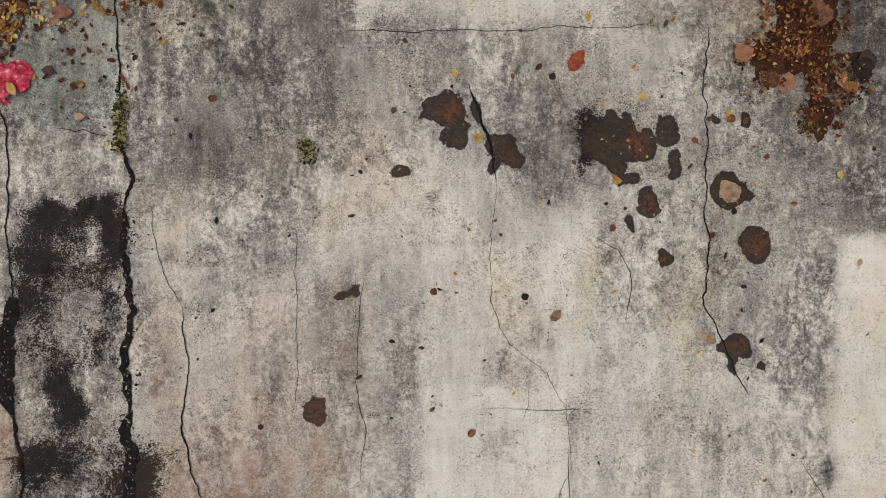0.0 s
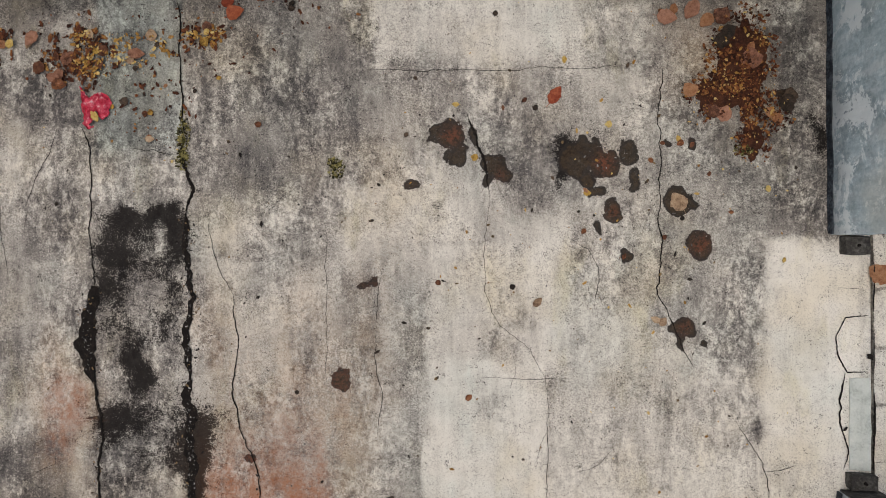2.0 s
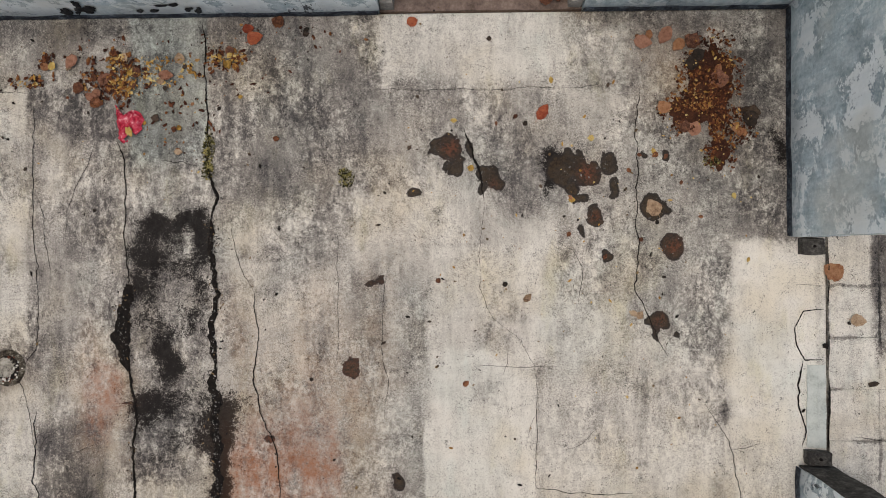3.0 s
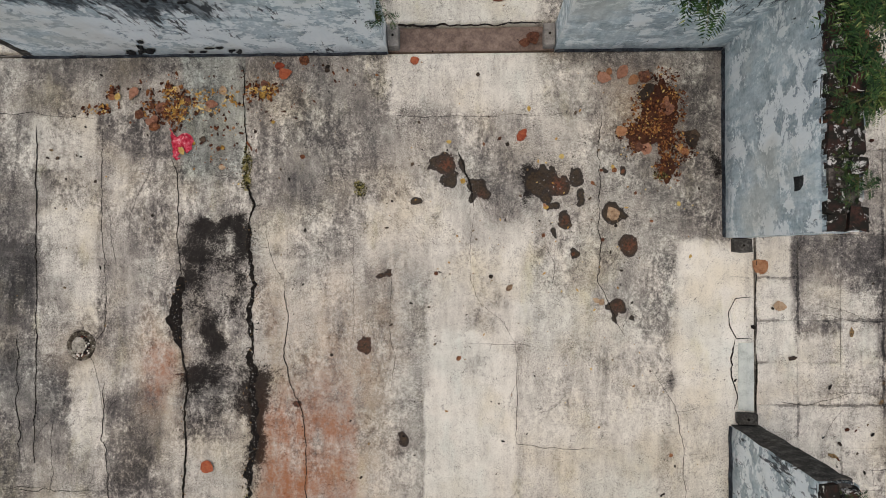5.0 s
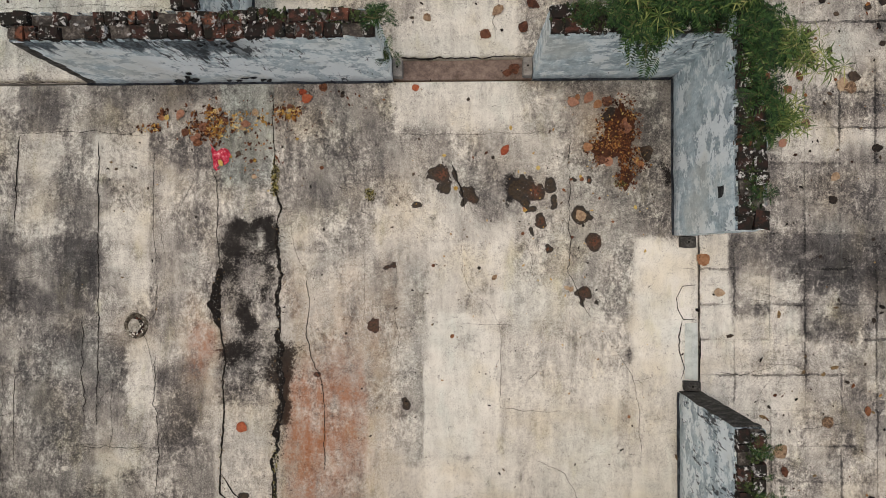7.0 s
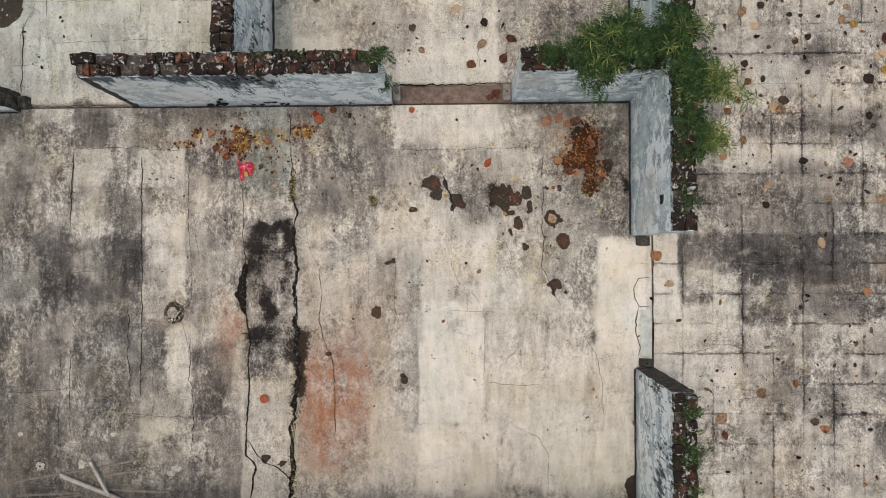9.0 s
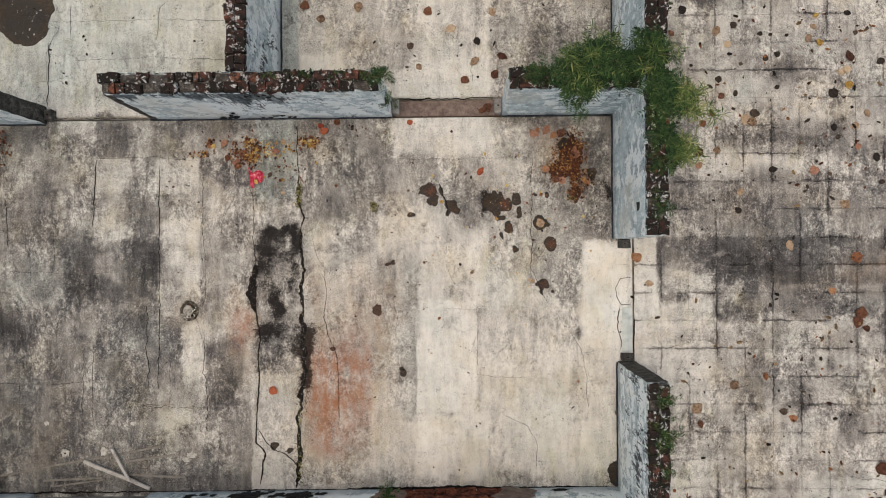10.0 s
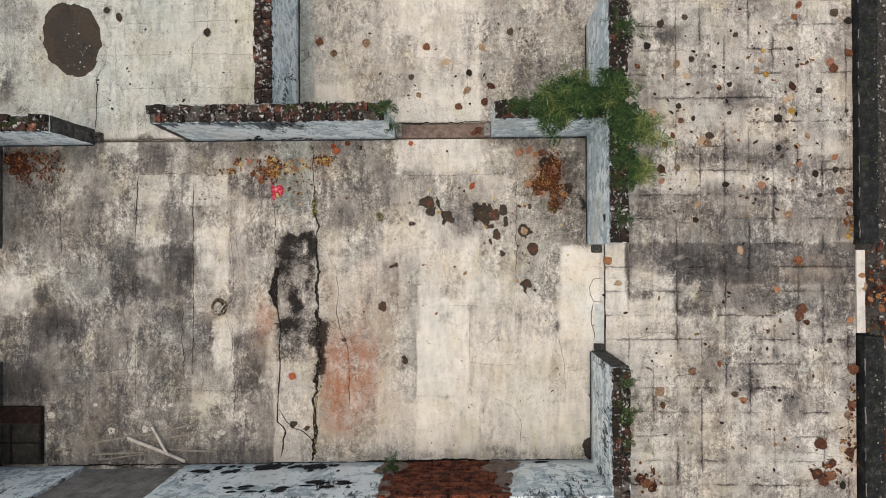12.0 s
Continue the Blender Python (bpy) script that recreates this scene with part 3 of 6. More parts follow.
PANELS_WEST_NEAR = [
    (-3.57, -3.16, -0.04, 0.56, 0.15, 0.31), (-3.57, -3.16, -0.64, -0.04, 0.15, 0.21), (-3.16, -2.95, -0.56, -0.17, 0.15, 0.45), (-3.13, -2.69, -0.9, -0.56, 0.15, 0.48), (-3.88, -3.29, -1.05, -0.66, 0.15, 0.33),
    (-3.88, -3.16, -1.64, -1.05, 0.15, 0.39), (-3.87, -3.16, -2.24, -1.64, 0.15, 0.39), (-3.16, -2.92, -1.51, -0.99, 0.15, 0.32), (-2.92, -2.64, -1.51, -0.91, 0.04, 0.7), (-2.64, -2.23, -1.8, -1.09, 0.04, 0.31),
    (-3.16, -2.71, -2.03, -1.81, 0.04, 0.66), (-3.13, -2.68, -1.81, -1.51, 0.15, 0.51), (-3.53, -3.38, -1.78, -1.54, 0.15, 0.29), (-3.47, -3.35, -2.23, -2.03, 0.15, 0.29),
]
PANELS = PANELS_WEST_NORTH + PANELS_WEST_MIDDLE + PANELS_WEST_SOUTH + PANELS_WEST_FOOT + PANELS_HALL_NORTH + PANELS_HALL_MIDDLE + PANELS_HALL_SOUTH + PANELS_HALL_SPOTS_UPPER + PANELS_HALL_SPOTS_LOWER + PANELS_PASSAGE_NORTH + PANELS_PASSAGE_MIDDLE + PANELS_PASSAGE_SOUTH + PANELS_NORTH_ROOMS + PANELS_WEST_NEAR

# dark and bleached clouds: x, y, half widths, change of tone
CLOUDS_WEST = [
    (-4.008, -0.282, 0.204, 0.327, -0.12), (-3.319, -0.213, 0.145, 0.217, -0.1), (-3.681, -0.533, 0.254, 0.102, -0.1), (-4.848, -0.962, 0.256, 0.146, -0.1), (-5.104, -0.639, 0.073, 0.161, -0.12),
    (-4.409, -0.962, 0.102, 0.102, 0.14), (-5.031, -0.28, 0.117, 0.103, 0.12), (-4.081, -1.497, 0.145, 0.145, 0.08), (-3.537, -1.069, 0.159, 0.145, 0.08), (-4.701, -1.714, 0.183, 0.161, -0.06),
    (-3.68, 1.183, 0.16, 0.116, -0.08), (-4.774, 1.156, 0.22, 0.147, -0.1), (-5.215, 0.512, 0.294, 0.257, -0.05), (-4.555, 0.652, 0.219, 0.146, -0.05), (-3.03, -0.321, 0.087, 0.101, -0.12),
    (-2.42, -1.494, 0.1, 0.23, -0.1), (-2.778, -1.068, 0.065, 0.144, 0.06), (-5.509, -0.422, 0.184, 0.103, 0.08),
]
CLOUDS_PASSAGE = [
    (3.369, -0.233, 0.274, 0.11, -0.1), (2.578, -0.37, 0.241, 0.062, 0.14), (2.542, -0.523, 0.207, 0.069, 0.14), (2.923, -0.197, 0.055, 0.034, 0.3), (3.092, -0.58, 0.082, 0.069, 0.2),
    (4.255, -0.305, 0.204, 0.068, 0.1), (3.641, -0.407, 0.273, 0.055, -0.08), (3.226, -1.135, 0.062, 0.171, -0.14), (4.044, -1.307, 0.061, 0.082, -0.2), (4.278, -1.962, 0.122, 0.095, -0.14),
    (3.837, -1.757, 0.204, 0.082, -0.06), (2.836, 2.627, 0.152, 0.083, -0.14), (3.621, 1.814, 0.123, 0.123, -0.14), (3.514, 1.086, 0.342, 0.068, -0.1), (3.379, 1.469, 0.096, 0.11, -0.1),
    (4.264, 0.941, 0.204, 0.082, -0.08), (3.098, 0.428, 0.172, 0.151, -0.08), (3.776, -0.719, 0.15, 0.082, -0.1),
]
CLOUDS_HALL = [
    (-1.225, 0.436, 0.174, 0.149, -0.08), (-1.001, 0.826, 0.124, 0.099, -0.06), (-1.374, 0.486, 0.075, 0.1, 0.08), (0.673, 0.805, 0.119, 0.072, 0.08), (-0.659, 0.016, 0.147, 0.122, 0.06),
    (0.216, 0.327, 0.12, 0.096, -0.06), (-0.053, -0.518, 0.072, 0.048, -0.14), (0.018, -0.879, 0.072, 0.084, -0.14), (0.271, -0.806, 0.096, 0.072, -0.12), (-0.053, -0.638, 0.145, 0.029, 0.06),
    (0.428, -0.517, 0.096, 0.072, -0.1), (1.302, -0.634, 0.117, 0.07, -0.05), (1.347, -0.967, 0.058, 0.094, -0.12), (1.043, -0.802, 0.165, 0.094, -0.05), (-0.659, -0.251, 0.073, 0.064, -0.12),
    (-1.324, 0.093, 0.099, 0.074, 0.08), (-1.799, 0.527, 0.126, 0.1, -0.05), (-2.0, 0.591, 0.101, 0.063, -0.05), (0.188, -0.433, 0.048, 0.043, -0.1),
]
CLOUDS = CLOUDS_WEST + CLOUDS_HALL + CLOUDS_PASSAGE

# rust: x, y, half widths, strength
RUSTS_WEST = [
    (-2.22, -0.95, 0.13, 0.32, 0.8), (-2.16, -0.82, 0.05, 0.08, 0.3), (-2.3, -0.75, 0.1, 0.2, 0.35), (-2.9, -0.75, 0.2, 0.2, 0.15),
]
RUSTS_HALL = [
    (-1.3, -1.3, 0.22, 0.35, 0.45), (-1.29, -1.74, 0.10, 0.25, 1.6), (-0.98, -1.4, 0.22, 0.5, 0.42), (-1.25, -2.2, 0.36, 0.24, 0.55), (-1.05, -1.75, 0.40, 0.55, 0.32), (-0.95, -0.45, 0.15, 0.3, 0.32), (-0.6, -0.5, 0.12, 0.5, 0.26),
    (-0.45, 0.2, 0.12, 0.4, 0.16), (-1.4, -0.6, 0.12, 0.4, 0.38), (-0.75, -0.9, 0.15, 0.3, 0.34), (-1.1, -0.85, 0.2, 0.25, 0.3), (0.45, 1.43, 0.12, 0.1, 0.5), (1.15, 0.95, 0.3, 0.3, 0.25),
    (-0.18, 0.56, 0.05, 0.05, 0.9), (0.61, 0.41, 0.05, 0.05, 1.0), (0.655, 0.145, 0.035, 0.035, 0.9), (1.11, -0.02, 0.05, 0.05, 0.9), (1.03, -0.46, 0.035, 0.04, 0.6), (0.08, 0.34, 0.03, 0.03, 0.6),
]
RUSTS_PASSAGE = [
    (4.5, -0.35, 0.3, 0.2, 0.3), (5.0, -2.6, 0.15, 0.5, 0.4),
]
RUSTS = RUSTS_WEST + RUSTS_HALL + RUSTS_PASSAGE

# black algae: x, y, half widths, strength
ALGAE_WEST = [
    (-5.3, -2.2, 0.3, 0.4, 0.12),
]
ALGAE_SLAB = [
    (-1.924, 0.101, 0.101, 0.07, 0.9), (-1.748, 0.144, 0.138, 0.055, 0.9), (-1.648, 0.045, 0.045, 0.15, 0.85), (-1.974, -0.126, 0.113, 0.126, 0.62), (-2.037, -0.274, 0.076, 0.088, 0.55),
    (-1.773, -0.078, 0.15, 0.125, 0.42), (-1.999, -0.422, 0.101, 0.075, 0.4), (-1.886, -0.619, 0.08, 0.115, 0.85), (-1.823, -0.754, 0.065, 0.07, 0.75), (-1.986, -0.976, 0.095, 0.08, 1.3),
    (0.42, 0.475, 0.053, 0.081, 0.85), (0.408, 0.321, 0.034, 0.053, 0.7), (0.5, 0.506, 0.072, 0.048, 0.7), (-1.723, -0.422, 0.1, 0.15, 0.28), (-1.823, -0.889, 0.15, 0.1, 0.3),
    (-2.05, -0.027, 0.076, 0.076, 0.4), (-1.673, -0.225, 0.062, 0.1, 0.35),
]
ALGAE_HALL = [
    (-1.5, -0.98, 0.11, 0.10, 0.85), (-1.52, -1.15, 0.09, 0.16, 0.7), (-1.53, -1.38, 0.05, 0.22, 0.55), (1.72, 0.55, 0.05, 0.1, 0.8), (1.73, 0.72, 0.04, 0.05, 0.5),
    (-1.58, -1.5, 0.07, 0.45, 0.45), (-1.72, -1.1, 0.14, 0.2, 0.2), (-1.9, -1.2, 0.2, 0.2, 0.14),
]
ALGAE_PASSAGE = [
    (3.4, -0.16, 1.0, 0.14, 0.2),
]
ALGAE_NORTH = [
    (-3.5, 1.65, 0.2, 0.1, 0.3),
]
ALGAE = ALGAE_WEST + ALGAE_SLAB + ALGAE_HALL + ALGAE_PASSAGE + ALGAE_NORTH

# damp brown rings left by rotting leaves: x, y, half widths
SPOTS_UPPER = [
    (-0.194, 0.561, 0.097, 0.073), (-0.151, 0.446, 0.063, 0.058), (-0.23, 0.573, 0.061, 0.053), (0.043, 0.396, 0.058, 0.058), (0.083, 0.345, 0.043, 0.043), (0.018, 0.309, 0.019, 0.043),
    (-0.053, 0.552, 0.022, 0.063), (0.547, 0.503, 0.067, 0.043), (0.618, 0.415, 0.081, 0.067), (0.738, 0.462, 0.043, 0.062), (0.777, 0.323, 0.029, 0.067), (0.57, 0.257, 0.052, 0.036),
    (0.653, 0.15, 0.048, 0.062), (0.583, 0.064, 0.021, 0.038), (0.564, 0.445, 0.072, 0.053), (0.461, 0.421, 0.079, 0.096), (0.523, 0.474, 0.072, 0.072), (0.532, 0.329, 0.043, 0.048),
]
SPOTS_LOWER = [
    (0.997, 0.206, 0.099, 0.071), (1.091, 0.189, 0.028, 0.024), (1.111, -0.027, 0.075, 0.082), (0.72, -0.078, 0.033, 0.045), (1.028, -0.449, 0.068, 0.061), (1.016, -0.528, 0.017, 0.04),
    (1.143, -0.544, 0.021, 0.024), (-0.394, 0.312, 0.039, 0.037), (-0.763, -0.718, 0.042, 0.066), (-0.63, -0.246, 0.027, 0.022), (-0.591, -0.208, 0.02, 0.039), (1.547, 0.758, 0.037, 0.035),
    (0.921, 0.518, 0.021, 0.019), (1.056, 0.507, 0.026, 0.031), (-2.074, -0.959, 0.065, 0.015),
]
SPOTS_FAR = [
    (-0.49, -1.391, 0.035, 0.057), (-1.248, -1.159, 0.036, 0.028), (-1.899, -2.207, 0.057, 0.05), (-1.735, -2.256, 0.043, 0.036), (1.793, -2.488, 0.083, 0.139), (-4.716, 2.682, 0.381, 0.425),
    (-4.664, 2.465, 0.279, 0.264), (-4.863, 2.871, 0.22, 0.264), (-4.628, 2.248, 0.095, 0.073),
]
SPOTS = SPOTS_UPPER + SPOTS_LOWER + SPOTS_FAR


def paint(x, y):
    """Tone, rust, algae and damp stain of the floor at x, y."""
    wx = x + 0.05 * (fbm(x, y, 5.0, 1) - 0.5) + 0.02 * (fbm(x, y, 22.0, 2) - 0.5)
    wy = y + 0.05 * (fbm(x, y, 5.0, 3) - 0.5) + 0.02 * (fbm(x, y, 22.0, 4) - 0.5)
    tone = 0.60 + 0.0 * x
    bend = 1.0 + 1.2 * smooth(-2.6, -3.2, x)
    vx = x + 0.20 * bend * (fbm(x, y, 4.0, 61, 6) - 0.5)
    vy = y + 0.24 * bend * (fbm(x, y, 4.0, 62, 6) - 0.5)
    for x0, x1, y0, y1, soft, v in PANELS:
        px, py = (wx, wy) if soft < 0.02 else (0.35 * x + 0.65 * vx, vy) if soft < 0.05 else (vx, vy)
        mask = smooth(x0 - soft, x0 + soft, px) * smooth(x1 + soft, x1 - soft, px) * smooth(y0 - soft - 0.01, y0 + soft + 0.01, py) * smooth(y1 + soft + 0.01, y1 - soft - 0.01, py)
        tone = tone + (v - tone) * mask
    bx = x + 0.30 * (fbm(x, y, 2.6, 5, 6) - 0.5)
    by = y + 0.34 * (fbm(x, y, 2.6, 6, 6) - 0.5)
    ragged = 1.3 * (fbm(x, y, 6.5, 14, 6) - 0.5)
    for cx, cy, rx, ry, v in CLOUDS:
        tone = tone + 1.05 * v * smooth(1.55, 0.55, np.sqrt(((bx - cx) / rx) ** 2 + ((by - cy) / ry) ** 2) + ragged)
    tone = tone + 0.10 * (fbm(x, y, 1.3, 7) - 0.5)
    # the western end and the passage lie open to the weather and are blotched
    tone = tone + 0.34 * (fbm(x * 1.3, y, 3.4, 17, 6) - 0.5) * (smooth(-2.9, -3.4, x) + 0.8 * smooth(2.2, 2.5, x)) * smooth(1.5, 1.3, y - 3 * (x > 2))
    # cast in bays: each bay took the weather a little differently
    cell = np.floor((wx + 0.07) / 0.345) * 7.0 + np.floor((wy + 0.1) / 0.61) * 3.0
    bay = np.sin(cell * 91.7) * 4375.85
    tone = tone + 0.09 * ((bay - np.floor(bay)) - 0.5)
    # rain has washed the passage crosswise
    tone = tone + 0.24 * (fbm(x * 0.5, y * 2.2, 3.0, 51) - 0.5) * smooth(2.25, 2.30, x)
    rust, algae, stain = 0.0 * x, 0.0 * x, 0.0 * x
    for cx, cy, rx, ry, v in RUSTS:
        px, py = (bx, by) if rx > 0.06 else (wx, wy)
        rust = rust + v * np.exp(-(((px - cx) / rx) ** 2 + ((py - cy) / ry) ** 2))
    panel = smooth(-1.62, -1.45, wx) * smooth(-1.165, -1.19, wx) * smooth(-2.35, -1.75, by) * smooth(-0.95, -1.55, by)
    rust = rust + 0.52 * panel * (0.3 + 1.3 * fbm(x, y, 5.0, 19)) + 0.25 * smooth(-1.2, -1.1, wx) * smooth(-0.80, -0.85, wx) * smooth(-2.2, -1.8, wy) * smooth(-0.9, -1.3, wy)
    ax = x + 0.16 * (fbm(x, y, 6.0, 8) - 0.5)
    ay = y + 0.16 * (fbm(x, y, 6.0, 9) - 0.5)
    for cx, cy, rx, ry, v in ALGAE:
        algae = algae + v * np.exp(-(((ax - cx) / rx) ** 2 + ((ay - cy) / ry) ** 2))
    # the slab between the two long breaks is the blackest
    algae = algae + 0.125 * smooth(-2.12, -2.06, wx) * smooth(-1.57, -1.62, wx) * smooth(0.3, 0.1, wy) * smooth(-1.5, -1.1, wy)
    sx = x + 0.085 * (fbm(x, y, 12.0, 15) - 0.5)
    sy = y + 0.085 * (fbm(x, y, 12.0, 16) - 0.5)
    for cx, cy, rx, ry in SPOTS:
        r = np.sqrt(((sx - cx) / rx) ** 2 + ((sy - cy) / ry) ** 2)
        stain = stain + np.clip(0.5 + (1 - r) * min(rx, ry) / 0.03, 0, 1.6) ** 3
    stain = np.cbrt(stain)
    return np.stack([np.clip(tone, 0, 1), np.clip(rust, 0, 1), np.clip(algae, 0, 1), stain], -1)


def set_wear(me, co):
    """Lay the floor's history onto a mesh; the strip of newer cement and the spots with algae film are bluish."""
    x, y = co[:, 0], co[:, 1]
    wear = me.attributes.new("wear", "FLOAT_COLOR", "POINT")
    wear.data.foreach_set("color", paint(x, y).astype(np.float32).ravel())
    w = x + 0.015 * (fbm(x, y, 9.0, 41) - 0.5)
    blue = 0.55 * smooth(-2.11, -2.07, w) * smooth(-1.61, -1.63, w) * smooth(0.40, 0.55, y)
    blue = blue + 0.30 * smooth(1.40, 1.60, y) * smooth(-1.9, -2.1, x)
    blue = blue + 0.20 * smooth(0.5, 0.72, fbm(x, y, 1.9, 42)) + 0.16 * smooth(-2.6, -3.3, x)
    film = me.attributes.new("tint", "FLOAT", "POINT")
    film.data.foreach_set("value", np.clip(blue, 0, 1).astype(np.float32))


def grid_lines(a, b, step, dense):
    """Even lines from a to b, closer together within the stretch of dense: its start, end and step."""
    if not dense:
        return np.linspace(a, b, int((b - a) / step) + 1)
    c, d, f = dense
    return np.concatenate([np.linspace(p, q, max(2, int((q - p) / w)), endpoint=q == b) for p, q, w in ((a, c, step), (c, d, f), (d, b, step))])


def floor_sheet(name, x0, x1, y0, y1, step, z, label, dense_x=None, dense_y=None):
    """A cement floor as a fine sheet with edges that turn down."""
    lx, ly = grid_lines(x0, x1, step, dense_x), grid_lines(y0, y1, step, dense_y)
    nx, ny = len(lx), len(ly)
    gx, gy = np.meshgrid(lx, ly)
    gz = z + 0.006 * (fbm(gx, gy, 3.0, 21) - 0.5) + 0.002 * (fbm(gx, gy, 30.0, 22) - 0.5)
    edge = (gx <= x0 + 1e-6) | (gx >= x1 - 1e-6) | (gy <= y0 + 1e-6) | (gy >= y1 - 1e-6)
    gz = np.where(edge, z - 0.15, gz)
    co = np.stack([gx, gy, gz], -1).reshape(-1, 3)
    i = (np.arange(ny - 1)[:, None] * nx + np.arange(nx - 1)[None, :]).reshape(-1)
    quads = np.stack([i, i + 1, i + nx + 1, i + nx], -1)
    me = bpy.data.meshes.new(name)
    me.vertices.add(len(co))
    me.vertices.foreach_set("co", co.ravel())
    me.loops.add(quads.size)
    me.loops.foreach_set("vertex_index", quads.ravel().astype(np.int32))
    me.polygons.add(len(quads))
    me.polygons.foreach_set("loop_start", np.arange(0, quads.size, 4, dtype=np.int32))
    me.polygons.foreach_set("use_smooth", np.ones(len(quads), dtype=bool))
    me.update(calc_edges=True)
    set_wear(me, co)
    me.materials.append(CEMENT)
    return thing(name, me, label, "floor", kind="structure")


# ---- the large structure ----
H = 1.15  # height of the broken walls
HE = 1.28  # the eastern wall stands a little higher
G = 0.195  # their thickness


def ground():
    bm = bmesh.new()
    bmesh.ops.create_grid(bm, x_segments=60, y_segments=60, size=1.0)
    for v in bm.verts:
        v.co = Vector((math.copysign(abs(v.co.x) ** 3, v.co.x) * 400, math.copysign(abs(v.co.y) ** 3, v.co.y) * 400, 0))
        r = v.co.length
        v.co.z = -0.17 + 0.02 * noise.noise(v.co * 3) + (0.3 * noise.noise(v.co * 0.05) if r > 12 else 0)
    return thing("ground", bm_mesh("ground", bm, SOIL), "dark earth and gravel round the ruin", "ground", kind="structure")


ground()
floor_sheet("floor_main_room", -5.8, 1.995, -2.95, 1.365, 0.012, 0.0, "stained and cracked grey cement floor of a roofless room", (-2.2, 1.6, 0.006), (-1.2, 1.2, 0.006))
floor_sheet("floor_north_room", -1.95, 1.96, 1.545, 5.2, 0.025, 0.004, "mottled cream cement floor behind the broken wall")
floor_sheet("floor_west_room", -7.5, -1.95, 1.375, 5.2, 0.025, 0.002, "pale worn cement floor of the next room")
floor_sheet("floor_south_room", -7.5, 1.995, -5.5, -2.96, 0.06, 0.0, "grey cement floor beyond the southern wall")
floor_sheet("floor_far_west", -8.5, -5.81, -2.95, 1.365, 0.06, 0.0, "grey cement floor beyond the western wall")

# bare sill in the northern doorway, a little lower than the floors
thing("door_sill", rough_box("door_sill", -0.60, 0.60, 1.366, 1.544, -0.15, -0.008, BROWN_SILL, 0.05, 0.003), "bare brown cement sill in the doorway between the rooms", "sill", kind="structure")
thing("door_sill", rough_box("door_sill", -4.42, -3.24, 1.366, 1.374, -0.15, 0.0, GREY_RENDER, 0.2, 0.001, 0.0), "thin cement joint in the wide doorway", "sill", kind="structure")

BRICK_MESHES, RED_BRICKS, BLACK_BRICKS = [], [], []
for k in range(6):
    bm = box_bm(-0.5, 0.5, -0.5, 0.5, -0.5, 0.5, 0.0)
    bmesh.ops.subdivide_edges(bm, edges=bm.edges[:], cuts=1)
    for v in bm.verts:
        v.co = v.co * (1 - 0.10 * max(0, v.co.length - 0.6)) + noise.noise_vector(v.co * 3 + Vector((k * 7, 0, 0))) * 0.12
    BRICK_MESHES.append(bm_mesh("brick", bm, BRICK))
    RED_BRICKS.append(BRICK_MESHES[-1].copy())
    RED_BRICKS[-1].materials[0] = RED_BRICK
    BLACK_BRICKS.append(BRICK_MESHES[-1].copy())
    BLACK_BRICKS[-1].materials[0] = BLACK_BRICK


def brick_row(wall, x, y, dx, dy, length, cross, z, rng, kind, piece=0.105, keep=0.90, tall=0.07):
    """Bricks on end along a wall's top; dx, dy: the way it runs; cross: width of each."""
    s = 0.0
    while s < length - 0.04:
        l = min(piece * rng.uniform(0.55, 1.6), length - s)
        if rng.random() < keep:
            c = s + l / 2
            sx, sy = (l - 0.012, cross - 0.010) if dx else (cross - 0.010, l - 0.012)
            m = Matrix.Translation((x + dx * c, y + dy * c, z + rng.uniform(-0.032, 0.016))) @ Euler((rng.uniform(-.15, .15), rng.uniform(-.15, .15), rng.uniform(-.14, .14))).to_matrix().to_4x4() @ Matrix.Diagonal((sx, sy, tall, 1))
            part("brick", kind[rng.randrange(6)], wall, at=m)
        s += l


